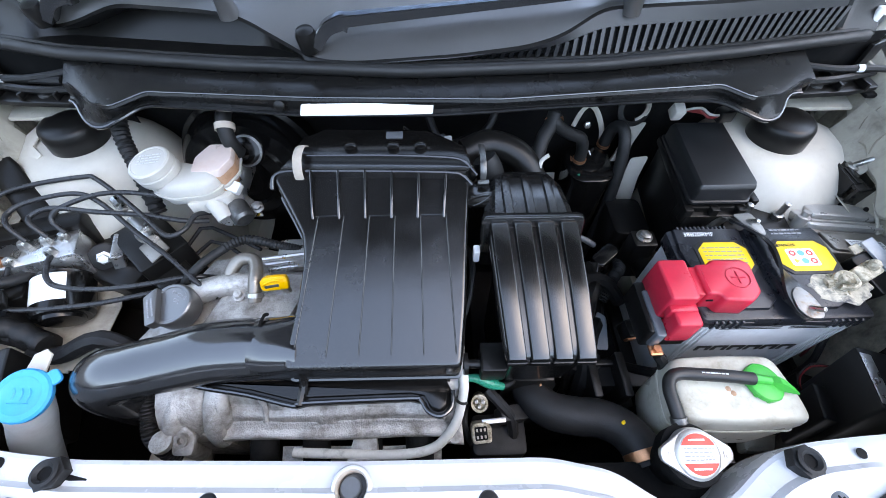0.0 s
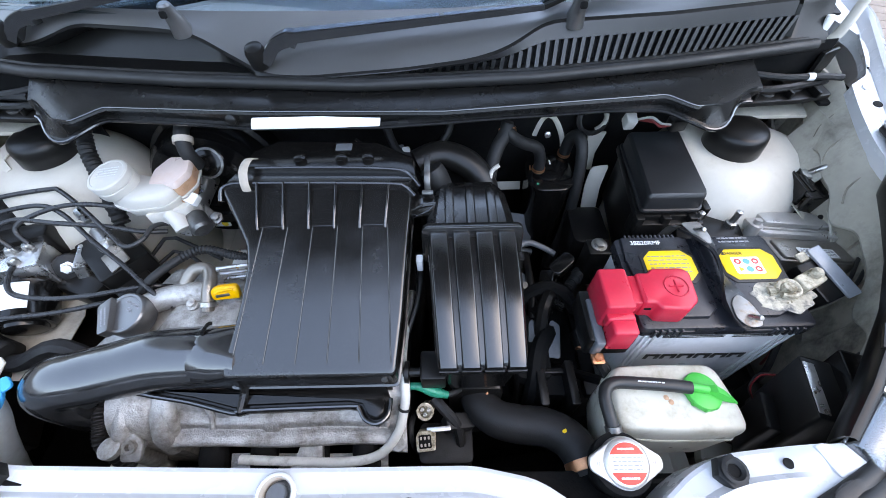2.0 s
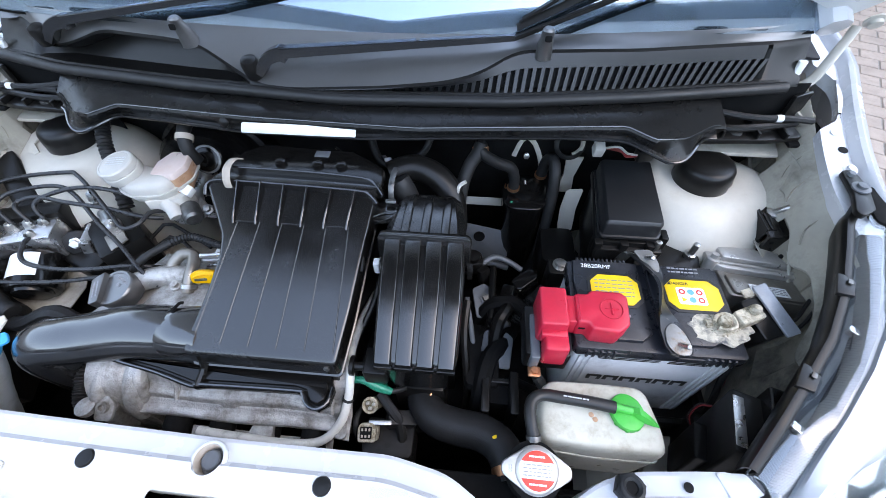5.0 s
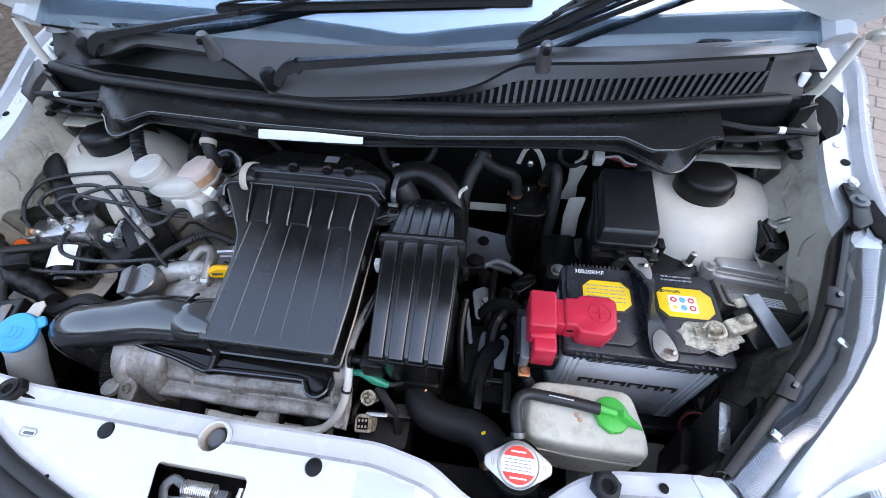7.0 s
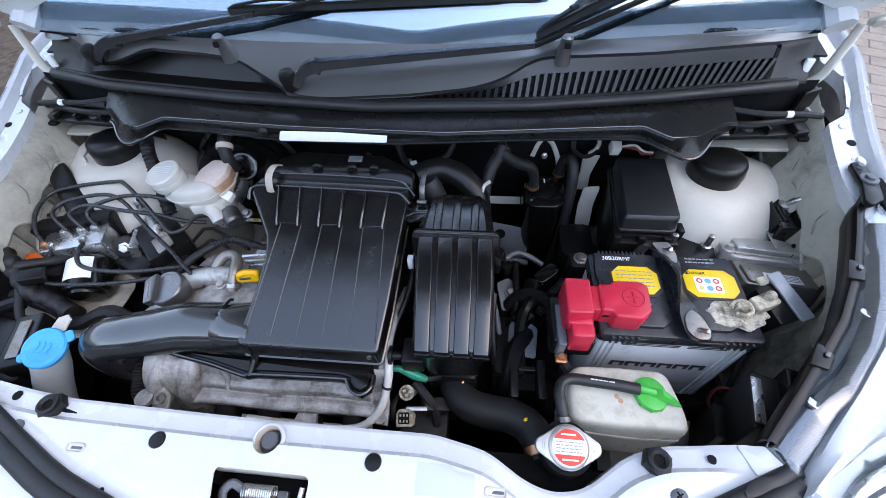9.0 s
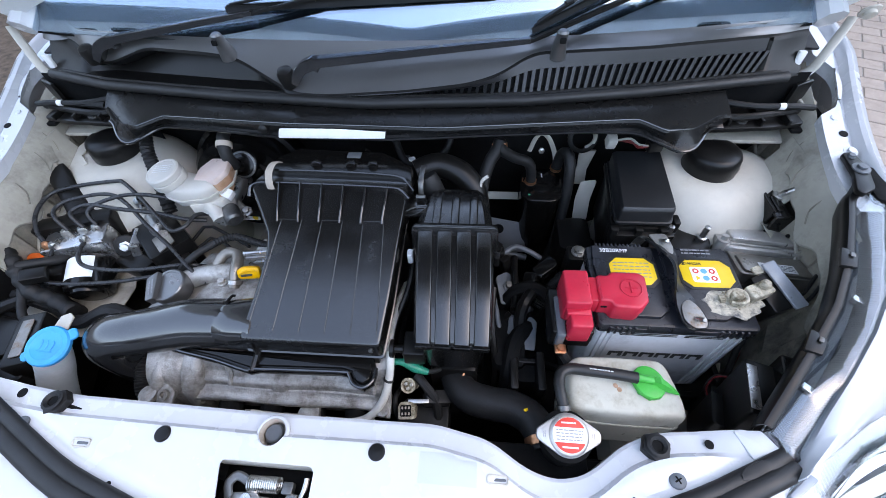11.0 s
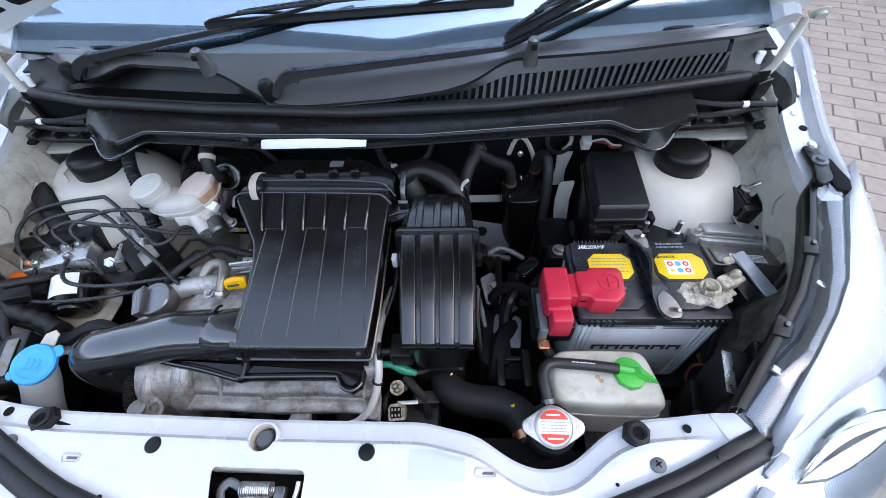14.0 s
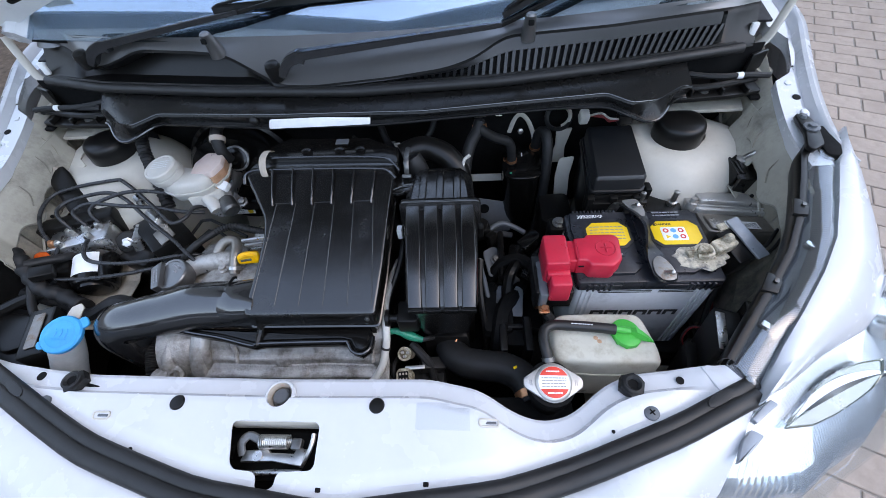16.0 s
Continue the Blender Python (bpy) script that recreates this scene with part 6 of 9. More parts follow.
prism(bm, round_poly([(0.304, 0.222), (0.318, 0.222), (0.321, 0.214), (0.352, 0.212), (0.366, 0.224), (0.369, 0.262), (0.361, 0.269), (0.324, 0.269), (0.320, 0.263), (0.304, 0.263)], 0.004), T(0, 0, 0), 0.786, 0.820, 0.0035)
rbox(bm, T(0.300, 0.243, 0.786), 0.014, 0.038, 0.029, 0.003, 0.002)
post = part("post_cover", bm, RED, red, sharp=45)
bm = B()
rbox(bm, T(0.2815, 0.203, 0.762), 0.030, 0.025, 0.042, 0.004, 0.003, 0.96)
rbox(bm, T(0.2790, 0.213, 0.788), 0.032, 0.010, 0.018, 0.002, 0.002)
part("cable_cover", bm, RED, red, sharp=45)
bm = B()
ring_pts = [(0.346 + 0.0135 * math.cos(a), 0.243 + 0.0135 * math.sin(a), 0.8203) for a in frange(0, 2 * math.pi, 25)]
tube(bm, ring_pts, 0.0008, 6, 1)
tube(bm, [(0.338, 0.243, 0.8203), (0.354, 0.243, 0.8203)], 0.0012, 6, 1)
tube(bm, [(0.346, 0.235, 0.8203), (0.346, 0.251, 0.8203)], 0.0012, 6, 1)
part("plus_mark", bm, RED, red)
part("slot", rbox(B(), T(0.311, 0.2215, 0.806, 90), 0.008, 0.003, 0.001, 0.0008, 0.0003), DEEP, red)
fl = thing("fusible_link", (0.262, 0.225, 0.72), "dark fusible link block with brass lug beside the battery", "fuse link")
part("block", rbox(B(), T(0.276, 0.232, 0.735), 0.056, 0.07, 0.040, 0.004, 0.003), SATIN, fl)
part("skirt", rbox(B(), T(0.260, 0.222, 0.744), 0.012, 0.062, 0.034, 0.003, 0.002), GREYPL, fl)
bm = B()
rbox(bm, T(0.262, 0.186, 0.745), 0.016, 0.014, 0.004, 0.002, 0.001)
lathe(bm, [(0, 0), (0.005, 0), (0.005, 0.006), (0, 0.006)], T(0.262, 0.186, 0.748), 6)
part("lug", bm, COPPER, fl)
part("cable", tube(B(), [(0.265, 0.182, 0.744), (0.275, 0.175, 0.73), (0.288, 0.178, 0.69), (0.285, 0.20, 0.64), (0.25, 0.24, 0.58)], 0.007, 8, 4), RUBBER, fl)
bm = B()
prism(bm, [(0.29, 0.19), (0.54, 0.19), (0.54, 0.35), (0.29, 0.35)], T(0, 0, 0), 0.575, 0.592, 0.004)
prism(bm, [(0.40, 0.182), (0.548, 0.182), (0.548, 0.192), (0.40, 0.192)], T(0, 0, 0), 0.575, 0.605, 0.003)
prism(bm, [(0.538, 0.19), (0.548, 0.19), (0.548, 0.35), (0.538, 0.35)], T(0, 0, 0), 0.575, 0.61, 0.003)
rbox(bm, T(0.40, 0.27, 0.36), 0.10, 0.12, 0.22, 0.01, 0.004)
solo("battery_tray", bm, SATIN, "black plastic battery tray under the battery", "battery tray")

# ---- coolant reservoir ----
tank = thing("coolant_reservoir", (0.335, 0.135, 0.60), "yellowed translucent coolant reservoir with green cap", "coolant tank")
bm = B()
to = [(0.262, 0.104), (0.330, 0.099), (0.408, 0.099), (0.409, 0.122), (0.397, 0.176), (0.330, 0.178), (0.272, 0.176), (0.264, 0.140)]
loops = []
tor = round_poly(to, 0.015, 5)
ctr = Vector((0.333, 0.134))
for z, d in ((0.63, 0.90), (0.636, 0.95), (0.66, 0.975), (0.69, 0.99), (0.715, 1.0), (0.738, 0.995), (0.7455, 0.98), (0.7505, 0.95), (0.7535, 0.90), (0.7545, 0.82), (0.755, 0.5)):
    loops.append([Vector((ctr.x + (x - ctr.x) * d, ctr.y + (y - ctr.y) * d, z)) for x, y in tor])
rings(bm, loops)
part("tank", bm, TANK, tank, sharp=70)
part("seam", tube(B(), [(x, y, 0.716) for x, y in tor + tor[:1]], 0.0018, 6, 1), TANK, tank)
m = T(0.366, 0.141, 0.753, -4, 4, 0) @ Matrix.Diagonal((0.78, 0.86, 0.9, 1))
gc = part("cap", lathe(B(), [(0, 0), (0.024, 0), (0.0255, 0.002), (0.0255, 0.007), (0.0245, 0.0085), (0.022, 0.0095), (0.012, 0.0105), (0, 0.011)], m, 36), GREEN, tank, "green plastic cap", sharp=30)
bm = B()
rings(bm, [[m @ Vector(p) for p in ((x, y - w, 0.008), (x, y + w, 0.008), (x, y + w * 0.6, 0.008 + h), (x, y - w * 0.6, 0.008 + h))] for x, y, w, h in ((0.002, 0.002, 0.006, 0.004), (0.012, -0.003, 0.008, 0.012), (0.022, -0.007, 0.007, 0.010), (0.034, -0.012, 0.0045, 0.005), (0.042, -0.016, 0.0015, 0.001))])
part("finger_grip", bm, GREEN, gc, sharp=30)
bm = B()
tube(bm, [m @ Vector((0.004, 0.000, 0.011)), m @ Vector((-0.016, 0.002, 0.013)), m @ Vector((-0.030, 0.004, 0.014))], 0.0052, 10, 2)
for a in (100, 140, 180, 220, 260, 300):
    rbox(bm, m @ T(0.0245 * math.cos(radians(a)), 0.0245 * math.sin(radians(a)), 0.0, 0, 0, a), 0.003, 0.005, 0.007, 0.001, 0.0006)
part("cap_spout", bm, GREEN, gc)
bm = B()
for x, y in ((0.325, 0.152), (0.329, 0.147)):
    lathe(bm, [(0, 0), (0.0032, 0), (0.0025, 0.0004), (0, 0.0006)], T(x, y - 0.016, 0.7550), 9)
part("stain", bm, FLUID, tank, "brownish dried drip")
oh = thing("overflow_hose", (0.29, 0.13, 0.74), "dark grey rubber overflow hose from reservoir to radiator", "hose")
part("hose", tube(B(), [(0.350, 0.143, 0.766), (0.325, 0.146, 0.767), (0.290, 0.149, 0.767), (0.268, 0.150, 0.767), (0.256, 0.144, 0.767), (0.252, 0.132, 0.766), (0.253, 0.118, 0.764), (0.256, 0.104, 0.758), (0.258, 0.092, 0.752)], 0.0072, 12, 5), SEAL, oh)
bars(T(0.305, 0.1475, 0.7743, 0, 0, -5), 0.03, 0.003, 1, GREYCASE, oh, seed=12, frac=0.5)
part("clamp", lathe(B(), [(0.0078, 0), (0.0088, 0), (0.0088, 0.006), (0.0078, 0.006)], aim((0.2555, 0.106, 0.759), (0.2575, 0.094, 0.753)), 14), DARKSTEEL, oh)

# ---- radiator cap, hoses ----
rad = thing("radiator", (0.22, 0.05, 0.40), "dark radiator with filler neck and metal pressure cap", "radiator")
bm = B()
rbox(bm, T(0.02, 0.045, 0.36), 0.62, 0.030, 0.33, 0.004, 0.002)
rbox(bm, T(0.19, 0.050, 0.66), 0.20, 0.045, 0.045, 0.010, 0.004)
lathe(bm, [(0, 0.69), (0.022, 0.69), (0.022, 0.735), (0.026, 0.74), (0.030, 0.742), (0.030, 0.762), (0, 0.762)], T(0.255, 0.070, 0), 24)
part("core_and_tank", bm, DEEP, rad)
bm = B()
ears = []
for k0, sx in ((55, 1), (235, -1)):
    ears += [(0.0272 * math.cos(radians(k0 + 10 * i)), 0.0272 * math.sin(radians(k0 + 10 * i))) for i in range(8)]
    ears += [(-sx * 0.0345, sx * 0.0105), (-sx * 0.0405, sx * 0.0065), (-sx * 0.0420, 0.0), (-sx * 0.0405, -sx * 0.0065), (-sx * 0.0345, -sx * 0.0105)]
ears = round_poly(ears, 0.003, 2)
m = T(0.2555, 0.0705, 0.760, 13, 2, 0)
m = m @ Matrix.Diagonal((0.90, 0.90, 1, 1))
prism(bm, ears, m, 0.004, 0.0105, 0.002)
lathe(bm, [(0, 0), (0.027, 0), (0.0275, 0.006), (0.0255, 0.0115), (0.0225, 0.0135), (0, 0.0135)], m, 36)
rc = part("pressure_cap", bm, CAST, rad, "bright pressed metal pressure cap", sharp=40)
part("cap_disc", lathe(B(), [(0, 0.013), (0.0215, 0.013), (0.0215, 0.0142), (0, 0.0142)], m, 32), WHITE, rc)
for s in (1, -1):
    bm = B()
    poly = [(0.0212 * math.cos(a), s * 0.0212 * math.sin(a)) for a in frange(radians(25), radians(155), 14)]
    prism(bm, poly if s > 0 else poly[::-1], m, 0.0141, 0.0146, 0.0001)
    part("cap_print", bm, PINK, rc)
bars(m @ T(0, 0.0145, 0.01465), 0.020, 0.004, 1, WHITE, rc, seed=1)
bars(m @ T(0, -0.0145, 0.01465), 0.020, 0.004, 1, WHITE, rc, seed=2)
bars(m @ T(0, 0, 0.0143), 0.034, 0.015, 4, GREYINK, rc, seed=14, frac=0.35)
for sx in (-1, 1):
    bars(m @ T(sx * 0.0315, 0, 0.0106, 0, 0, 90), 0.008, 0.005, 2, GREYINK, rc, seed=16, frac=0.35)
rh = thing("radiator_hose", (0.18, 0.12, 0.66), "thick black rubber radiator hose", "hose")
part("hose", tube(B(), [(0.118, 0.200, 0.655), (0.117, 0.180, 0.660), (0.122, 0.158, 0.668), (0.140, 0.138, 0.674), (0.170, 0.129, 0.678), (0.200, 0.124, 0.682), (0.224, 0.110, 0.686), (0.236, 0.090, 0.69), (0.242, 0.070, 0.69)], 0.0235, 20, 6), RUBBER, rh, sharp=70)
part("metal_neck", lathe(B(), [(0.0215, 0), (0.0245, 0.001), (0.0245, 0.012), (0.0215, 0.013)], aim((0.2375, 0.086, 0.690), (0.240, 0.074, 0.690)), 22), COPPER, rh)
bm = B()
for z in (0.0, 0.004):
    lathe(bm, [(0.0238, z), (0.0250, z), (0.0250, z + 0.002), (0.0238, z + 0.002)], aim((0.117, 0.186, 0.659), (0.119, 0.170, 0.664)), 22)
tube(bm, [(0.126, 0.175, 0.684), (0.131, 0.168, 0.690), (0.128, 0.163, 0.689)], 0.0015, 6, 2)
part("spring_clamp", bm, COPPER, rh)
part("paint_mark", rbox(B(), T(0.2165, 0.113, 0.7085, 0, 20, 30), 0.008, 0.004, 0.001, 0.002, 0.0003), YELLOW, rh)
bm = B()
prism(bm, [(0.08, 0.165), (0.15, 0.165), (0.15, 0.21), (0.08, 0.21)], T(0, 0, 0), 0.60, 0.70, 0.012)
prism(bm, [(0.075, 0.21), (0.16, 0.21), (0.16, 0.30), (0.075, 0.30)], T(0, 0, 0), 0.58, 0.76, 0.01)
solo("thermostat_housing", bm, SATIN, "dark thermostat housing under the resonator", "housing")

# ---- strut caps ----
for s in (1, -1):
    cx, cy = (0.531, 0.507) if s > 0 else (-0.553, 0.523)
    bm = lathe(B(), [(0, 0.800), (0.0500, 0.800), (0.0515, 0.803), (0.0500, 0.832), (0.0485, 0.842), (0.0450, 0.848), (0.0395, 0.8505), (0.020, 0.852), (0, 0.8525)], T(cx, cy, 0.162) @ Matrix.Diagonal((0.83, 0.83, 0.80, 1)), 44)
    solo("strut_cap", bm, SATIN, "round black plastic cap on the suspension tower", "strut cap", "strut caps", sharp=50)

# ---- fuse box ----
fb = thing("fuse_box", (0.40, 0.45, 0.66), "black plastic fuse box with a flat satin lid", "fuse box")
bm = B()
lidp = [(0.364, 0.388), (0.446, 0.388), (0.453, 0.398), (0.466, 0.545), (0.376, 0.545), (0.361, 0.396)]
loops = []
for d, z in ((0.0, 0.784), (0.0, 0.788), (0.0028, 0.789), (0.0034, 0.8095), (0.0040, 0.8110), (0.0064, 0.8155), (0.0072, 0.8162), (0.0084, 0.8164)):
    loops.append([Vector((x, y, z - 0.03 * (y - 0.39))) for x, y in round_poly(inset(lidp, d), 0.004)])
rings(bm, loops)
part("lid", bm, FUSEPL, fb, "satin black lid", sharp=24)
bm = B()
prism(bm, inset(lidp, -0.002), T(0, 0, 0), 0.766, 0.779, 0.002)
part("rim", bm, SATIN, fb)
bm = B()
prism(bm, inset(lidp, 0.004), T(0, 0, 0), 0.66, 0.768, 0.004)
rbox(bm, T(0.408, 0.392, 0.735), 0.10, 0.03, 0.035, 0.004, 0.003)
for x in (0.362, 0.40, 0.438):
    rbox(bm, T(x, 0.384, 0.755), 0.012, 0.012, 0.026, 0.002, 0.001)
part("base", bm, SATIN, fb)
for y in (0.40, 0.50):
    part("latch", rbox(B(), T(0.459, y, 0.765), 0.010, 0.02, 0.022, 0.002, 0.001), SATIN, fb)
part("connector", rbox(B(), T(0.437, 0.379, 0.752, 0, 0, 20), 0.016, 0.012, 0.012, 0.002, 0.001), GREYPL, fb)

# ---- charcoal canister with hoses ----
can = thing("charcoal_canister", (0.272, 0.53, 0.46), "black charcoal canister with two hoses by the bulkhead", "canister")
bm = B()
rings(bm, [[Vector((0.262 + x, 0.528 + y + o, z)) for x, y in rrect(w * 0.87, d, r, 5)] for z, w, d, r, o in
           ((0.46, 0.07, 0.07, 0.02, 0), (0.47, 0.080, 0.080, 0.025, 0), (0.725, 0.084, 0.084, 0.025, 0), (0.733, 0.090, 0.090, 0.026, 0), (0.738, 0.090, 0.090, 0.026, 0), (0.741, 0.082, 0.082, 0.024, 0))])
part("body", bm, PLASTIC, can, sharp=40)
part("top_boss", lathe(B(), [(0, 0.74), (0.027, 0.74), (0.026, 0.750), (0.015, 0.753), (0, 0.753)], T(0.264, 0.535, 0), 24), PLASTIC, can)
bars(T(0.262, 0.537, 0.7535, 0, 0, 90), 0.012, 0.004, 1, WHITE, can, seed=20, frac=0.6)
part("dot", lathe(B(), [(0, 0), (0.0022, 0), (0.0022, 0.001), (0, 0.001)], T(0.238, 0.497, 0.7405), 10), TEAL, can)
part("hose", tube(B(), [(0.178, 0.520, 0.845), (0.180, 0.505, 0.838), (0.205, 0.512, 0.815), (0.230, 0.518, 0.800), (0.239, 0.520, 0.775), (0.240, 0.520, 0.748)], 0.0095, 12, 5), RUBBER, can)
part("hose", tube(B(), [(0.290, 0.558, 0.750), (0.295, 0.555, 0.790), (0.304, 0.538, 0.800), (0.308, 0.517, 0.77), (0.306, 0.495, 0.70), (0.300, 0.48, 0.62), (0.28, 0.46, 0.55)], 0.010, 12, 5), RUBBER, can)
for p, q in (((0.240, 0.520, 0.752), (0.240, 0.520, 0.77)), ((0.290, 0.558, 0.752), (0.291, 0.557, 0.77)), ((0.1795, 0.508, 0.840), (0.179, 0.515, 0.843))):
    bm = B()
    m = aim(p, q)
    for z in (0, 0.0035):
        lathe(bm, [(0.0098, z), (0.0112, z), (0.0112, z + 0.0018), (0.0098, z + 0.0018)], m, 16)
    tube(bm, [m @ Vector((0.011, 0, 0.001)), m @ Vector((0.015, 0.004, 0.004)), m @ Vector((0.014, -0.004, 0.006))], 0.0012, 6, 2)
    part("spring_clip", bm, COPPER, can)
bm = B()
tube(bm, [(0.240, 0.588, 0.77), (0.250, 0.592, 0.80), (0.262, 0.592, 0.808), (0.276, 0.590, 0.795), (0.288, 0.580, 0.770), (0.292, 0.570, 0.745)], 0.0045, 8, 4, flat=0.3)
part("bracket", bm, BAYPAINT, can)
bm = B()
prism(bm, [(0.006 * math.cos(radians(60 * i)), 0.006 * math.sin(radians(60 * i))) for i in range(6)], T(0.262, 0.585, 0.775, 70), 0, 0.006, 0.001)
part("bolt", bm, STEEL, can)
bm = B()
rbox(bm, T(0.2115, 0.53, 0.862, 70), 0.013, 0.022, 0.004, 0.003, 0.001)
part("tag", bm, WHITE, can, "small white plastic tag")

# hoses, wires and clips along the bulkhead
hb = thing("heater_hose", (0.15, 0.50, 0.75), "black heater hose below the cowl lip", "hose")
part("hose", tube(B(), [(0.178, 0.515, 0.850), (0.172, 0.505, 0.835), (0.160, 0.49, 0.82), (0.150, 0.465, 0.79), (0.148, 0.44, 0.73), (0.15, 0.42, 0.65)], 0.011, 12, 5), RUBBER, hb)
part("metal_end", lathe(B(), [(0, 0), (0.011, 0), (0.012, 0.012), (0.009, 0.02), (0, 0.02)], T(0.178, 0.525, 0.852, -40), 16), STEEL, hb)
part("coupling", tube(B(), [(0.145, 0.425, 0.815), (0.148, 0.435, 0.828), (0.158, 0.438, 0.836)], 0.003, 8, 3), MILKY, hb)
wl = thing("wiring_loom", (0.0, 0.56, 0.80), "black taped wiring loom under the cowl", "wiring loom")
part("trunk", tube(B(), [(-0.44, 0.565, 0.855), (-0.30, 0.560, 0.862), (-0.12, 0.565, 0.850), (0.02, 0.565, 0.845), (0.12, 0.56, 0.855), (0.30, 0.555, 0.858), (0.44, 0.54, 0.858)], 0.010, 10, 6), RUBBER, wl)
part("branch", tube(B(), [(-0.02, 0.563, 0.847), (0.0, 0.53, 0.80), (0.022, 0.52, 0.79), (0.045, 0.53, 0.79)], 0.007, 8, 4), RUBBER, wl)
part("branch", tube(B(), [(0.10, 0.56, 0.852), (0.085, 0.53, 0.82), (0.06, 0.52, 0.80)], 0.006, 8, 4), RUBBER, wl)
part("tie_end", tube(B(), [(-0.045, 0.470, 0.862), (-0.02, 0.462, 0.845), (0.005, 0.455, 0.830)], 0.0022, 6, 3), SATIN, wl)
for x, y, z, mt in ((0.018, 0.530, 0.785, WHITE), (0.008, 0.535, 0.785, GREYPL), (-0.07, 0.505, 0.862, GREYPL), (0.085, 0.53, 0.862, WHITE), (0.112, 0.525, 0.868, WHITE)):
    bm = rbox(B(), T(x, y, z, 30, 0, 10), 0.013, 0.012, 0.016, 0.003, 0.002)
    part("connector", bm, mt, wl)
bm = B()
for i in range(5):
    tube(bm, [(0.372, 0.520, 0.848), (0.385 + 0.003 * i, 0.512, 0.856 - 0.002 * i), (0.400, 0.506 - 0.002 * i, 0.850), (0.425, 0.508, 0.846)], 0.0016, 6, 3)
part("wires", bm, WIRERED, wl, "red and white wires")
bm = B()
tube(bm, [(0.372, 0.517, 0.850), (0.388, 0.508, 0.860), (0.402, 0.502, 0.853), (0.425, 0.506, 0.848)], 0.0018, 6, 3)
rbox(bm, T(0.362, 0.522, 0.838, 20), 0.016, 0.02, 0.02, 0.003, 0.002)
part("sleeve", bm, MILKY, wl)
part("plug", rbox(B(), T(0.430, 0.510, 0.838, 0, 0, 10), 0.025, 0.018, 0.018, 0.003, 0.002), SATIN, wl)
bm = B()
lathe(bm, [(0.020, 0), (0.027, 0), (0.028, 0.006), (0.022, 0.010), (0.020, 0.010)], aim((0.335, 0.592, 0.80), (0.335, 0.50, 0.84)), 26)
part("grommet", bm, RUBBER, wl)
bm = B()
tube(bm, [Vector((0.335 + 0.021 * math.cos(a), 0.583, 0.805 + 0.023 * math.sin(a))) for a in frange(-1.2, 1.4, 10)], 0.004, 8, 1)
part("grommet_edge", bm, BAYPAINT, wl)
bm = B()
prism(bm, [(0.330, 0.0), (0.362, 0.0), (0.358, 0.04), (0.366, 0.085), (0.335, 0.085), (0.338, 0.045)], T(0, 0.588, 0.69, 90), -0.002, 0.003, 0.001)
part("patch", bm, BAYPAINT, car)
bm = B()
prism(bm, [(0.150, 0.0), (0.228, 0.0), (0.228, 0.016), (0.150, 0.016)], T(0, 0.572, 0.655, 60), 0, 0.003, 0.001)
part("bulkhead_rib", bm, BAYPAINT, car)
hexbolt("tray_bolt", (0.315, 0.374, 0.728), (0.315, 0.370, 0.80), 0.0085, STEEL, "zinc bolt on a black mounting tab", washer=1.4)
bm = B()
rbox(bm, T(0.315, 0.372, 0.640), 0.036, 0.03, 0.088, 0.004, 0.003)
solo("mounting_tab", bm, SATIN, "black mounting tab with a bolt", "bracket")
bm = B()
tube(bm, [(0.33, 0.34, 0.68), (0.33, 0.40, 0.67), (0.35, 0.45, 0.66)], 0.02, 10, 3)
rbox(bm, T(0.325, 0.45, 0.60), 0.06, 0.08, 0.09, 0.012, 0.004)
part("mount", bm, SATIN, eng)

# ---- control unit and its brackets by the right tower ----
ecu = thing("control_unit", (0.60, 0.36, 0.66), "dull cast aluminium control unit with flanged lid beside the wing", "control unit")
m = T(0.590, 0.345, 0.716, -12, 3, -4)
bm = B()
rbox(bm, m @ T(-0.008, -0.018, 0), 0.108, 0.070, 0.046, 0.006, 0.003)
part("housing", bm, GREYCAST, ecu, "dull grey cast housing", sharp=40)
bm = B()
prism(bm, round_poly([(-0.070, 0.008), (-0.058, -0.004), (0.058, -0.004), (0.072, 0.008), (0.074, 0.040), (0.060, 0.050), (-0.062, 0.050), (-0.074, 0.040)], 0.008), m, 0.040, 0.054, 0.003)
rbox(bm, m @ T(0.0, 0.026, 0.052), 0.112, 0.030, 0.010, 0.005, 0.003)
part("flange", bm, CAST, ecu, "bright cast flange", sharp=40)
part("body_step", rbox(B(), m @ T(-0.008, -0.030, 0.044), 0.096, 0.040, 0.006, 0.006, 0.002), GREYCAST, ecu)
for y in (0.004, 0.014, 0.046):
    part("flange_ridge", rbox(B(), m @ T(0.0, y, 0.0535), 0.120, 0.0025, 0.004, 0.001, 0.0008), CAST, ecu)
for x, y in ((-0.068, 0.010), (0.068, 0.010), (-0.066, 0.042), (0.066, 0.042)):
    part("lug", lathe(B(), [(0, 0.036), (0.009, 0.036), (0.009, 0.058), (0.005, 0.059), (0.005, 0.066), (0, 0.066)], m @ T(x, y, 0), 14), CAST, ecu)
bm = rbox(B(), m @ T(-0.008, -0.040, 0.0520), 0.050, 0.018, 0.0006, 0.001, 0.0002)
lab = part("label", bm, WHITE, ecu, "grey-white printed label")
bars(m @ T(-0.008, -0.040, 0.0528), 0.044, 0.013, 4, GREYINK, lab, seed=31, frac=0.4)
bm = B()
prism(bm, [(-0.03, -0.018), (0.035, -0.018), (0.03, 0.012), (0.012, 0.026), (-0.012, 0.026), (-0.028, 0.012)], m @ T(0.036, 0.070, 0.046, 20), 0, 0.006, 0.002)
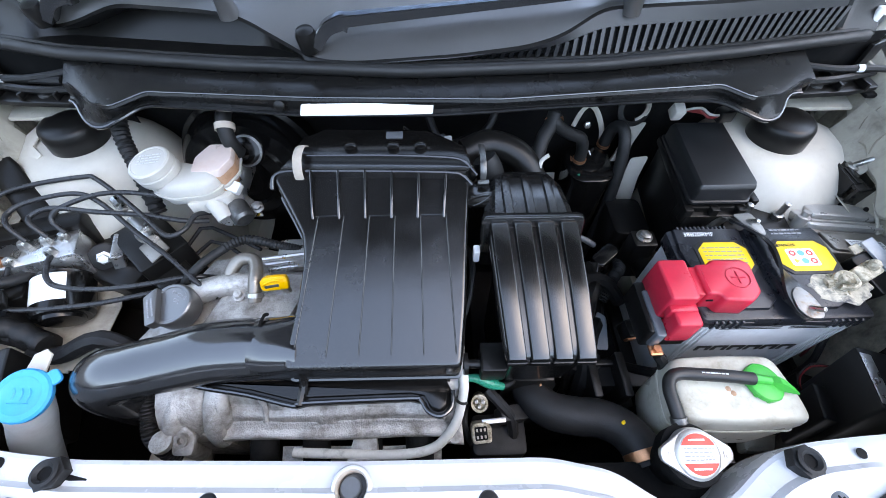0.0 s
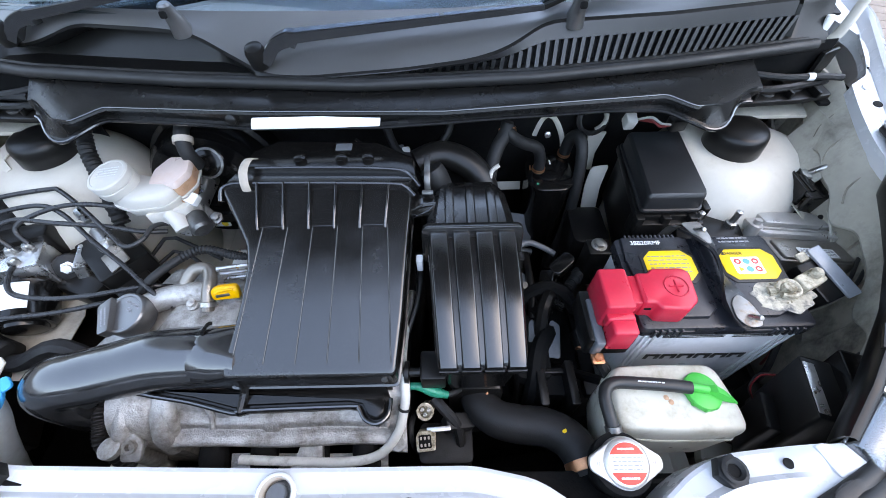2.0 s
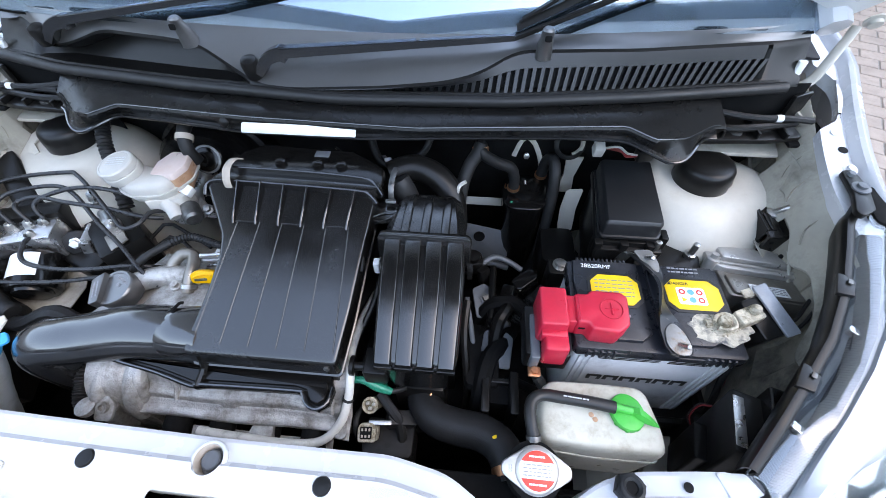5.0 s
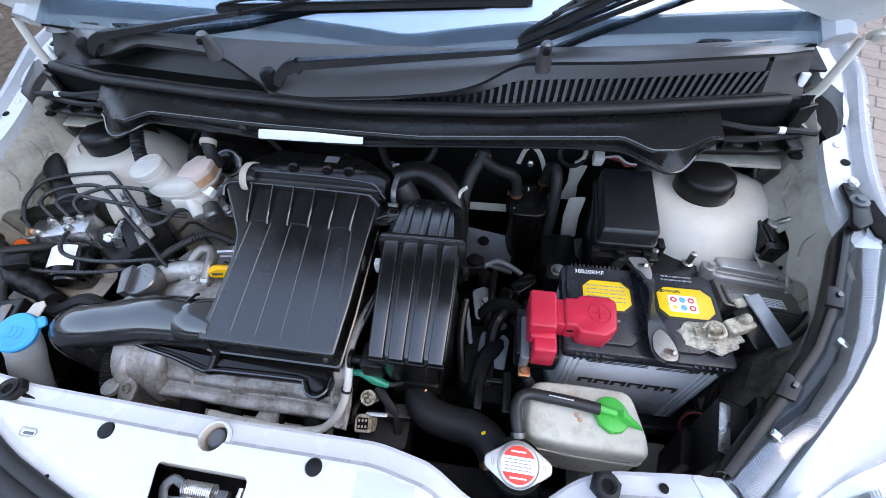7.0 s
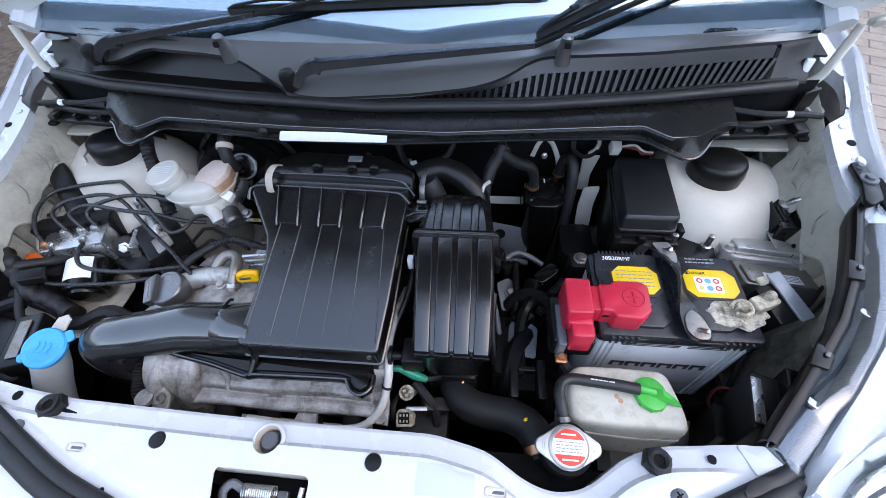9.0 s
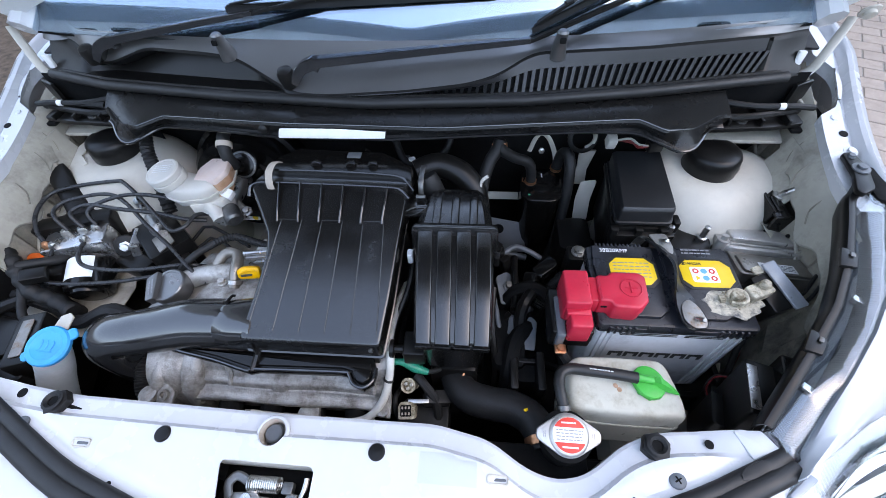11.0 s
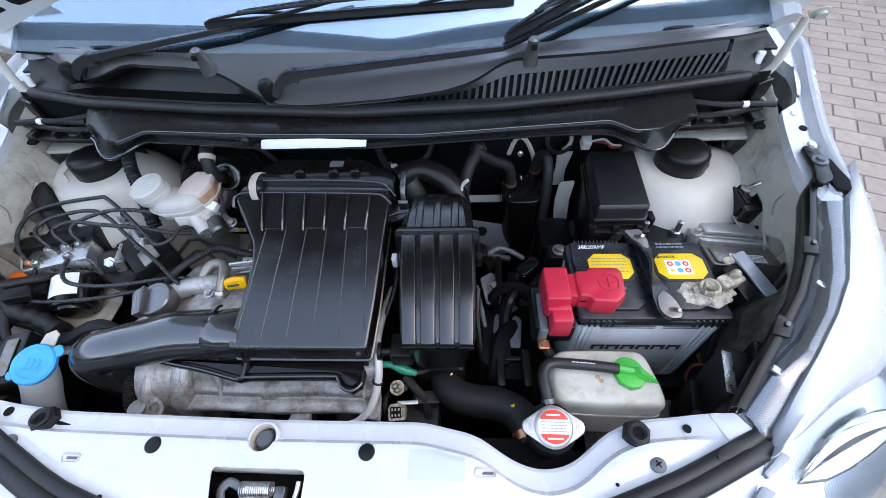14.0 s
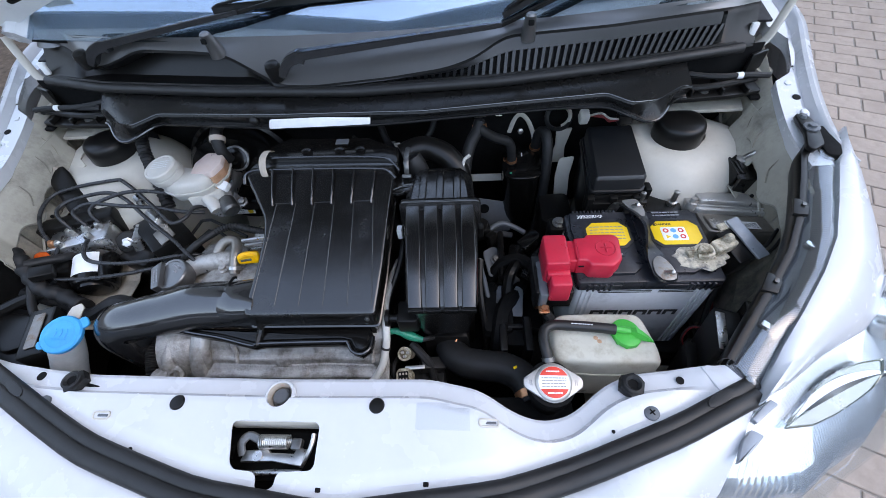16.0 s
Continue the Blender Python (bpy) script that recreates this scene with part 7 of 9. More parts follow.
lathe(bm, [(0, 0), (0.007, 0), (0.006, 0.012), (0, 0.013)], m @ T(0.036, 0.075, 0.05, 30), 12)
part("top_bracket", bm, CAST, ecu)
part("rubber_pad", rbox(B(), m @ T(0.043, 0.066, 0.056, 20), 0.010, 0.014, 0.008, 0.003, 0.001), RUBBER, ecu)
part("foot", rbox(B(), T(0.60, 0.37, 0.60), 0.09, 0.05, 0.105, 0.01, 0.004), SATIN, ecu)
cb = thing("clip_bracket", (0.63, 0.44, 0.77), "black steel clip bracket with a stud on the tower", "bracket")
bm = B()
prism(bm, [(0.604, 0.402), (0.652, 0.405), (0.655, 0.448), (0.628, 0.476), (0.604, 0.474)], T(0, 0, 0), 0.792, 0.797, 0.001)
prism(bm, [(0.604, 0.398), (0.652, 0.401), (0.652, 0.406), (0.604, 0.403)], T(0, 0, 0), 0.755, 0.797, 0.001)
rbox(bm, T(0.606, 0.44, 0.765), 0.006, 0.06, 0.034, 0.002, 0.001)
rbox(bm, T(0.614, 0.428, 0.797), 0.010, 0.034, 0.003, 0.003, 0.001)
part("plate", bm, PLASTIC, cb)
bm = B()
lathe(bm, [(0, 0), (0.010, 0), (0.010, 0.003), (0.007, 0.004), (0, 0.004)], T(0.626, 0.447, 0.797), 16)
lathe(bm, [(0, 0), (0.0045, 0), (0.0045, 0.022), (0.003, 0.024), (0, 0.024)], T(0.626, 0.447, 0.80, 20, 25, 0), 10)
part("stud", bm, STEEL, cb)
sr = thing("stud_rail", (0.475, 0.385, 0.74), "black rail with two zinc studs behind the battery", "rail")
bm = B()
prism(bm, [(0.415, 0.360), (0.515, 0.360), (0.520, 0.395), (0.49, 0.41), (0.43, 0.405)], T(0, 0, 0), 0.742, 0.758, 0.004)
part("rail", bm, SATIN, sr)
for x, y in ((0.448, 0.384), (0.502, 0.384)):
    bm = B()
    lathe(bm, [(0, 0), (0.008, 0), (0.008, 0.008), (0.0045, 0.009), (0.0045, 0.030), (0, 0.031)], T(x, y, 0.757), 12)
    part("stud", bm, STEEL, sr)
bm = B()
tube(bm, [(0.392, 0.372, 0.72), (0.395, 0.358, 0.785), (0.398, 0.350, 0.795)], 0.009, 8, 3, flat=0.3)
part("strap_anchor", bm, STEEL, sr)

# ---- relay box, wires and black liner below the right lamp ----
rb = thing("relay_box", (0.505, 0.16, 0.60), "black relay box with a grey foil strip beside the lamp", "relay box")
m = T(0.490, 0.1415, 0.764, -10, 0, -20)
part("case", rbox(B(), m @ T(0.022, 0.002, -0.120), 0.058, 0.082, 0.120, 0.004, 0.003), SATIN, rb)
part("foil_strip", rbox(B(), m @ T(0, 0, 0.0), 0.012, 0.066, 0.001, 0.001, 0.0003), ALU2, rb)
part("cover", rbox(B(), m @ T(0.048, 0.022, -0.10), 0.045, 0.060, 0.118, 0.005, 0.003), PLASTIC, rb)
part("front_block", rbox(B(), m @ T(-0.012, -0.004, -0.140), 0.020, 0.050, 0.080, 0.004, 0.003), SATIN, rb)
for d in (0.0, 0.0028):
    part("wire", tube(B(), [(0.502 + d, 0.176, 0.705), (0.489, 0.180 + d, 0.695), (0.481 - d, 0.171, 0.678), (0.486, 0.158, 0.664)], 0.0012, 6, 4), WIRERED if d == 0 else RUBBER, rb)
part("wire_plug", rbox(B(), T(0.496, 0.146, 0.652, 12, 10, 38), 0.020, 0.030, 0.012, 0.003, 0.002), GREYPL, rb)
part("post", rbox(B(), T(0.520, 0.150, 0.345, 0, 0, -20), 0.05, 0.07, 0.30, 0.005, 0.003), SATIN, rb)
bm = prism(B(), round_poly([(0.44, 0.10), (0.56, 0.10), (0.65, 0.25), (0.60, 0.27), (0.552, 0.25), (0.552, 0.175), (0.47, 0.175)], 0.010), T(0, 0, 0), 0.545, 0.568, 0.005)
part("lower_rail", bm, APRON, car, "dusty painted frame rail below the battery")
bat_w = thing("battery_cable", (0.54, 0.25, 0.62), "red and black battery cables", "cable")
part("strand", tube(B(), [(0.545, 0.262, 0.752), (0.537, 0.248, 0.735), (0.540, 0.236, 0.70), (0.555, 0.232, 0.66), (0.57, 0.23, 0.60)], 0.002, 8, 4), WIRERED, bat_w)
part("strand", tube(B(), [(0.550, 0.258, 0.750), (0.540, 0.240, 0.732), (0.530, 0.222, 0.70), (0.527, 0.20, 0.66), (0.54, 0.20, 0.60)], 0.0045, 8, 4), RUBBER, bat_w)
part("strand", tube(B(), [(0.575, 0.262, 0.775), (0.600, 0.275, 0.775), (0.625, 0.30, 0.775), (0.645, 0.32, 0.775)], 0.0025, 8, 4), RUBBER, bat_w)
part("strand", tube(B(), [(0.575, 0.256, 0.772), (0.602, 0.265, 0.772), (0.630, 0.29, 0.775), (0.648, 0.31, 0.778)], 0.0025, 8, 4), RUBBER, bat_w)

# ---- right headlamp ----
lamp = thing("headlamp", (0.58, 0.18, 0.60), "long clear headlamp with ribbed lens and black mounting rim", "headlamp")
LIN = [(0.052, 0.470, 0.797), (0.075, 0.452, 0.812), (0.118, 0.486, 0.833), (0.16, 0.524, 0.838), (0.206, 0.562, 0.848), (0.264, 0.596, 0.860), (0.32, 0.622, 0.867), (0.36, 0.640, 0.871), (0.392, 0.668, 0.873)]


def on_line(table, u):
    n = (len(table) - 1) * u
    i = min(int(n), len(table) - 2)
    a, b = Vector(table[i]), Vector(table[i + 1])
    p = a.lerp(b, n - i)
    return Vector((p[1], p[0], p[2]))


bm = B()
grid = []
for i in range(241):
    u = i / 240
    a, b = on_line(LIN, u), on_line(LOUT, u)
    w = 0.00012 if i % 2 else 0.0
    grid.append([a + (b - a) * v + Vector((0, 0, h + w)) for v, h in ((0.0, -0.012), (0.03, -0.002), (0.15, 0.001), (0.35, 0.003), (0.55, 0.0035), (0.75, 0.002), (0.93, 0.0), (1.0, -0.006))])
sheet(bm, grid, 0.0012)
part("lens", bm, LENS, lamp, "clear ribbed lens", sharp=60).visible_shadow = False
bm = B()
grid = []
for i in range(281):
    u = i / 280
    a, b = on_line(LIN, u), on_line(LOUT, u)
    w = 0.0016 * (i % 2)
    grid.append([a + (b - a) * v + Vector((0, 0, h + w)) for v, h in ((0.0, -0.012), (0.12, -0.022), (0.4, -0.030), (0.7, -0.034), (1.0, -0.014))])
sheet(bm, grid, 0.001)
part("bezel", bm, LAMPGREY, lamp, "dark grey finely ribbed inner bezel", sharp=20)
for u, v in ((0.305, 0.45), (0.60, 0.62)):
    a, b = on_line(LIN, u), on_line(LOUT, u)
    bm = B()
    rbox(bm, Matrix.Translation(a + (b - a) * v + Vector((0, 0, -0.026))) @ Euler((0, 0, radians(-45))).to_matrix().to_4x4(), 0.012, 0.009, 0.009, 0.002, 0.001)
    part("bulb_clip", bm, CHROME, lamp)
bm = B()
grid = []
for i in range(61):
    u = 0.13 + 0.87 * i / 60
    a = on_line(LIN, u)
    n = (on_line(LIN, min(1, u + 0.02)) - on_line(LIN, max(0, u - 0.02)))
    n = Vector((-n.y, n.x, 0)).normalized()
    grid.append([a + n * 0.000 + Vector((0, 0, -0.008)), a + n * -0.001 + Vector((0, 0, 0.003)), a + n * 0.002 + Vector((0, 0, 0.005)), a + n * 0.0055 + Vector((0, 0, 0.0045)), a + n * 0.0075 + Vector((0, 0, 0.001)), a + n * 0.0075 + Vector((0, 0, -0.012)), a + n * 0.002 + Vector((0, 0, -0.03))])
sheet(bm, grid, 0.002)
part("rim", bm, SATIN, lamp, "black plastic mounting rim", sharp=45)
for u in (0.38, 0.63):
    a = on_line(LIN, u)
    bm = B()
    mm = Matrix.Translation(a + Vector((-0.006, 0.0, 0.002))) @ Euler((0, 0, radians(54 if u < 0.5 else 63))).to_matrix().to_4x4()
    prism(bm, [(-0.016, 0.008), (-0.011, -0.009), (0.011, -0.010), (0.017, 0.0), (0.016, 0.008)], mm, 0, 0.006, 0.002)
    tb = part("mounting_tab", bm, SATIN, lamp)
    part("tab_clip", rbox(B(), mm @ T(0.006, -0.003, 0.007), 0.007, 0.005, 0.0015, 0.001, 0.0004), DARKSTEEL, tb)
# black pivot arm and rubber flap over the rear end
ma = T(0.660, 0.404, 0.884, 0, 0, 0)
arm = part("pivot_arm", prism(B(), round_poly([(-0.002, 0.040), (0.014, 0.042), (0.017, 0.008), (0.004, -0.034), (-0.016, -0.046), (-0.022, -0.038), (-0.008, -0.004)], 0.005, 3), ma, -0.004, 0.004, 0.002), SATIN, lamp, "black plastic pivot arm")
part("pivot_stud", lathe(B(), [(0.0, 0.004), (0.011, 0.004), (0.011, 0.006), (0.006, 0.0065), (0.006, 0.010), (0.0, 0.0105)], ma @ T(0.004, 0.004, 0), 20), GREYPL, arm)
part("pivot_stud", lathe(B(), [(0.0, 0.004), (0.005, 0.004), (0.004, 0.008), (0.0, 0.0082)], ma @ T(0.005, 0.030, 0), 14), GREYPL, arm)
part("rear_flap", prism(B(), round_poly([(0.676, 0.420), (0.696, 0.424), (0.704, 0.388), (0.688, 0.350), (0.664, 0.356), (0.668, 0.395)], 0.008, 4), T(0, 0, 0), 0.868, 0.881, 0.004), DEEP, lamp, "black rubber flap")
# outer front lens below the wing
OLINE = [(0.032, 0.470, 0.790), (0.050, 0.510, 0.789), (0.088, 0.570, 0.787), (0.122, 0.630, 0.787), (0.150, 0.666, 0.790), (0.22, 0.705, 0.803), (0.34, 0.718, 0.825)]
PLINE = [(-0.090, 0.385, 0.715), (-0.035, 0.51, 0.665), (0.0, 0.575, 0.640), (0.03, 0.64, 0.625), (0.085, 0.705, 0.625), (0.18, 0.755, 0.64), (0.30, 0.765, 0.66)]
bm = B()
sheet(bm, [[on_line(OLINE, u) * (1 - v) + on_line(PLINE, u) * v + Vector((0.030 * min(1, u * 6), -0.045 * min(1, u * 6), 0.022)) * math.sin(math.pi * v * 0.8) for v in frange(0, 1, 9)] for u in frange(0, 1, 40)], 0.002)
part("front_lens", bm, LENS, lamp, "clear outer lens", sharp=70).visible_shadow = False
bm = B()
grid = []
for i in range(181):
    u = i / 180
    r = 0.0042 * (i % 2) * min(1.0, u * 5)
    grid.append([on_line(OLINE, u) * (1 - v) + on_line(PLINE, u) * v + Vector((0.030 * min(1, u * 6), -0.045 * min(1, u * 6), 0.022)) * math.sin(math.pi * v * 0.8) + Vector((-0.006, 0.010, -0.014 - r)) for v in (0.03, 0.12, 0.22, 0.34, 0.48, 0.62, 0.76, 0.88, 0.97)])
sheet(bm, grid, 0.001)
part("reflector", bm, SILVER, lamp, "bright ribbed silver reflector", sharp=20)
# almond-shaped bowl with its curved blade, just under the outer lens
almond = [(0.494, 0.010), (0.512, 0.024), (0.534, 0.042), (0.557, 0.060), (0.590, 0.078), (0.622, 0.089), (0.652, 0.094), (0.640, 0.074), (0.618, 0.057), (0.593, 0.043), (0.559, 0.026), (0.528, 0.014)]
mid = Vector((0.58, 0.052, 0))
loops = []
for d, h in ((1.0, 0.784), (0.97, 0.7865), (0.93, 0.7855), (0.86, 0.774), (0.66, 0.760), (0.36, 0.752), (0.1, 0.750)):
    loops.append([Vector((mid.x + (x - mid.x) * d, mid.y + (y - mid.y) * d, h - 0.030 * (x - 0.55) + 0.02 * (y - 0.05))) for x, y in round_poly(almond, 0.004, 3)])
part("main_bowl", rings(B(), loops), SMOKED, lamp, "smoked chrome almond-shaped bowl", sharp=40)
bm = B()
sheet(bm, [[(0.502 + 0.142 * u, 0.014 + 0.062 * u + 0.010 * math.sin(math.pi * u) + dy, 0.7855 - 0.0035 * u + dz + 0.003 * math.sin(math.pi * u)) for dy, dz in ((-0.003 - 0.004 * math.sin(math.pi * u), -0.004), (0.0, 0.0), (0.004 + 0.005 * math.sin(math.pi * u), -0.001), (0.006 + 0.008 * math.sin(math.pi * u), -0.007))] for u in frange(0, 1, 24)], 0.001)
part("blade", bm, CHROME, lamp, "polished chrome blade", sharp=30)
part("bulb_holder", lathe(B(), [(0, 0), (0.012, 0), (0.012, 0.010), (0.007, 0.014), (0.007, 0.022), (0, 0.024)], aim((0.566, 0.044, 0.757), (0.566, 0.030, 0.80)), 20), CHROME, lamp)
corner = round_poly([(0.428, -0.027), (0.442, -0.005), (0.456, 0.008), (0.467, 0.001), (0.449, -0.014)], 0.003, 3)
part("corner_trim", prism(B(), corner, T(0, 0, 0), 0.7860, 0.7945, 0.001), PLATEGREY, lamp, "grey lens corner")
part("lens_step", prism(B(), round_poly([(0.461, 0.019), (0.490, 0.040), (0.496, 0.034), (0.464, 0.013)], 0.002, 3), T(0, 0, 0), 0.788, 0.7955, 0.001), PLATEGREY, lamp)
bm = B()
m = aim((0.700, 0.175, 0.770), (0.78, 0.10, 0.82))
lathe(bm, [(0.042, 0.0), (0.046, 0.004), (0.046, 0.016), (0.040, 0.020), (0.030, 0.006), (0.012, -0.012), (0.0, -0.014)], m, 30)
part("indicator_bowl", bm, SILVER, lamp)
part("indicator_bulb", lathe(B(), [(0, -0.01), (0.012, -0.01), (0.014, 0.0), (0.012, 0.012), (0.005, 0.018), (0, 0.019)], m, 16), ORANGE, lamp, "amber bulb")
part("back_shell", rbox(B(), T(0.60, 0.17, 0.58, 0, 0, 42), 0.10, 0.06, 0.18, 0.02, 0.005), SATIN, lamp)

# ---- brake master cylinder, reservoir, booster ----
bo = thing("brake_booster", (-0.25, 0.52, 0.60), "black round brake booster behind the fluid reservoir", "brake booster")
m = aim((-0.322, 0.612, 0.716), (-0.322, 0.42, 0.746))
part("drum", lathe(B(), [(0, 0), (0.104, 0), (0.112, 0.015), (0.114, 0.05), (0.108, 0.06), (0.106, 0.085), (0.096, 0.100), (0.074, 0.104), (0.070, 0.110), (0.050, 0.114), (0.048, 0.106), (0.034, 0.104), (0.030, 0.112), (0, 0.113)], m, 56), PLASTIC, bo, sharp=30)
part("rim", lathe(B(), [(0.110, 0.048), (0.118, 0.05), (0.118, 0.057), (0.110, 0.06)], m, 56), PLASTIC, bo)
m2 = aim((-0.292, 0.500, 0.800), (-0.285, 0.44, 0.84))
part("vacuum_port", lathe(B(), [(0, 0), (0.026, 0), (0.026, 0.006), (0.020, 0.010), (0.012, 0.010), (0.012, 0.03), (0, 0.03)], m2, 24), PLASTIC, bo)
part("port_ring", lathe(B(), [(0.021, 0.004), (0.0245, 0.006), (0.0245, 0.009), (0.021, 0.010)], m2, 24), DARKSTEEL, bo)
hose = part("vacuum_hose", tube(B(), [(-0.288, 0.470, 0.820), (-0.292, 0.468, 0.842), (-0.295, 0.478, 0.861), (-0.297, 0.498, 0.871), (-0.298, 0.54, 0.868)], 0.0105, 12, 5), RUBBER, bo)
part("hose_clip", lathe(B(), [(0.0118, 0), (0.0135, 0), (0.0135, 0.009), (0.0118, 0.009)], aim((-0.2945, 0.475, 0.857), (-0.2965, 0.491, 0.868)), 16), TAPE, hose, "beige spring clip")
bm = B()
ml = T(-0.346, 0.497, 0.657, 81, 0, 0)
rbox(bm, ml, 0.054, 0.014, 0.0012, 0.002, 0.0004)
lb = part("label", bm, WHITE, bo, "white and yellow warning label")
part("label_mark", lathe(B(), [(0, 0.0012), (0.006, 0.0012), (0.006, 0.0017), (0, 0.0017)], ml @ T(0.017, 0, 0), 14), YELLOW, lb)
bars(ml @ T(-0.010, 0, 0.0013), 0.026, 0.008, 2, GREYINK, lb, seed=40, frac=0.4)
mc = thing("brake_master_cylinder", (-0.30, 0.44, 0.76), "aluminium brake master cylinder with fittings", "master cylinder")
part("barrel", tube(B(), [(-0.312, 0.500, 0.768), (-0.308, 0.45, 0.770), (-0.302, 0.410, 0.772), (-0.300, 0.385, 0.773)], lambda t: 0.020 - 0.004 * t, 18, 3), ALU2, mc)
part("flange_arm", prism(B(), round_poly([(-0.035, -0.014), (0.030, -0.020), (0.046, -0.008), (0.040, 0.008), (-0.02, 0.018)], 0.006), T(-0.300, 0.428, 0.764, 20, 0, -32), 0, 0.008, 0.002), ALU2, mc)
part("stud", lathe(B(), [(0, 0), (0.0095, 0), (0.0095, 0.006), (0.0055, 0.007), (0.0055, 0.016), (0, 0.017)], T(-0.266, 0.410, 0.768, 30, 20, 0), 6), DARKSTEEL, mc)
part("end_cap", lathe(B(), [(0, 0), (0.014, 0), (0.0155, 0.004), (0.0155, 0.026), (0.012, 0.030), (0, 0.030)], aim((-0.292, 0.404, 0.780), (-0.276, 0.384, 0.774)), 20), DARKSTEEL, mc)
br = thing("brake_fluid_reservoir", (-0.345, 0.42, 0.79), "translucent brake fluid reservoir with round cap and amber fluid", "fluid reservoir")
m = T(-0.380, 0.414, 0.826, 6, -8, 0) @ Matrix.Diagonal((0.93, 0.93, 1, 1))
part("cap", lathe(B(), [(0, 0), (0.030, 0), (0.0310, 0.003), (0.0310, 0.012), (0.0295, 0.0135), (0.0310, 0.0150), (0.0305, 0.0235), (0.0285, 0.0255), (0.0260, 0.0258), (0.0250, 0.0250), (0, 0.0254)], m, 44), MILKY, br, "round milky screw cap", sharp=30)
bars(m @ T(0, 0.004, 0.0255), 0.034, 0.020, 4, NECK, br, name="embossed_bar", seed=41, frac=0.35)
part("neck", lathe(B(), [(0, -0.045), (0.022, -0.045), (0.026, -0.02), (0.026, 0.002), (0, 0.002)], m, 30), MILKY, br)


def loft(poly, steps):
    """A closed body over an outline, its centre moving and its size changing with height."""
    c = sum((Vector(v) for v in poly), Vector((0, 0))) / len(poly)
    return rings(B(), [[Vector((c.x + (x - c.x) * d + ox, c.y + (y - c.y) * d + oy, z + tilt * (x - c.x))) for x, y in poly] for z, d, ox, oy, tilt in steps])


tank_o = round_poly([(-0.394, 0.396), (-0.360, 0.380), (-0.312, 0.382), (-0.294, 0.400), (-0.308, 0.422), (-0.335, 0.430), (-0.368, 0.442), (-0.392, 0.428)], 0.010, 4)
amber_o = round_poly([(-0.338, 0.408), (-0.292, 0.400), (-0.280, 0.424), (-0.288, 0.458), (-0.326, 0.466), (-0.342, 0.440)], 0.005, 4)
part("tank", loft(tank_o, [(0.782, 0.55, 0.02, 0, 0.1), (0.792, 0.80, 0.012, 0, 0.1), (0.802, 0.96, 0, 0, 0.1), (0.812, 1.0, 0, 0, 0.1), (0.822, 0.97, 0, 0, 0.1), (0.828, 0.88, 0, 0, 0.1), (0.831, 0.72, 0, 0, 0.1)]), MILKY, br, "milky plastic tank", sharp=50)
part("fluid_chamber", loft(amber_o, [(0.784, 0.70, -0.004, -0.01, 0.15), (0.796, 0.92, -0.002, -0.004, 0.15), (0.808, 0.99, 0, 0, 0.15), (0.824, 1.0, 0, 0, 0.15), (0.829, 0.98, 0, 0, 0.15)]), FLUID, br, "amber-stained chamber", sharp=40)
part("chamber_top", loft(amber_o, [(0.828, 0.99, 0, 0, 0.15), (0.834, 0.97, 0, 0, 0.15), (0.837, 0.92, 0, 0, 0.15), (0.8375, 0.86, 0, 0, 0.15)]), PINKISH, br, "pale pink translucent top", sharp=40)
part("seam", loft(tank_o, [(0.8085, 0.99, 0, 0, 0.1), (0.809, 1.06, 0, 0, 0.1), (0.8125, 1.06, 0, 0, 0.1), (0.813, 0.99, 0, 0, 0.1)]), MILKY, br)
part("seam", loft(amber_o, [(0.8085, 0.98, 0, 0, 0.15), (0.809, 1.08, 0, 0, 0.15), (0.8125, 1.08, 0, 0, 0.15), (0.813, 0.98, 0, 0, 0.15)]), MILKY, br)
part("skirt", prism(B(), round_poly([(-0.346, 0.376), (-0.290, 0.388), (-0.284, 0.416), (-0.335, 0.421)], 0.006), T(0, 0, 0), 0.778, 0.804, 0.003), MILKY, br, "white lower skirt")
part("spigot", tube(B(), [(-0.316, 0.390, 0.795), (-0.305, 0.380, 0.784), (-0.299, 0.373, 0.777)], 0.0125, 16, 3), MILKY, br)
part("plug", rbox(B(), T(-0.286, 0.408, 0.800, 20, 10, -20), 0.018, 0.016, 0.012, 0.002, 0.001), WHITE, br, "white sensor plug")
br.location.y += 0.009

# ---- ABS unit with brake pipes ----
ab = thing("abs_unit", (-0.54, 0.32, 0.62), "aluminium brake valve block with black pump motor", "abs unit")
m = T(-0.552, 0.340, 0.690, 0, 0, 17)
part("valve_block", rbox(B(), m, 0.100, 0.046, 0.076, 0.002, 0.002), ALU2, ab, "machined aluminium block", sharp=30)
part("side_block", rbox(B(), m @ T(0.056, -0.004, -0.05, 0, 18, 0), 0.016, 0.046, 0.11, 0.003, 0.002), ALU2, ab)
part("back_cover", rbox(B(), m @ T(-0.01, 0.038, -0.01), 0.13, 0.032, 0.095, 0.005, 0.003), SATIN, ab)
mm = aim((-0.536, 0.322, 0.722), (-0.514, 0.240, 0.700))
part("pump_motor", lathe(B(), [(0, 0), (0.034, 0), (0.036, 0.004), (0.036, 0.055), (0.033, 0.060), (0.026, 0.061), (0.025, 0.066), (0.013, 0.068), (0, 0.068)], mm, 40), PLASTIC, ab, "black motor drum", sharp=30)
best = max((radians(k) for k in range(0, 360, 5)), key=lambda a: (mm.to_3x3() @ Vector((math.cos(a), math.sin(a), 0))).dot(Vector((-0.35, -0.25, 1))))
bm = B()
grid = []
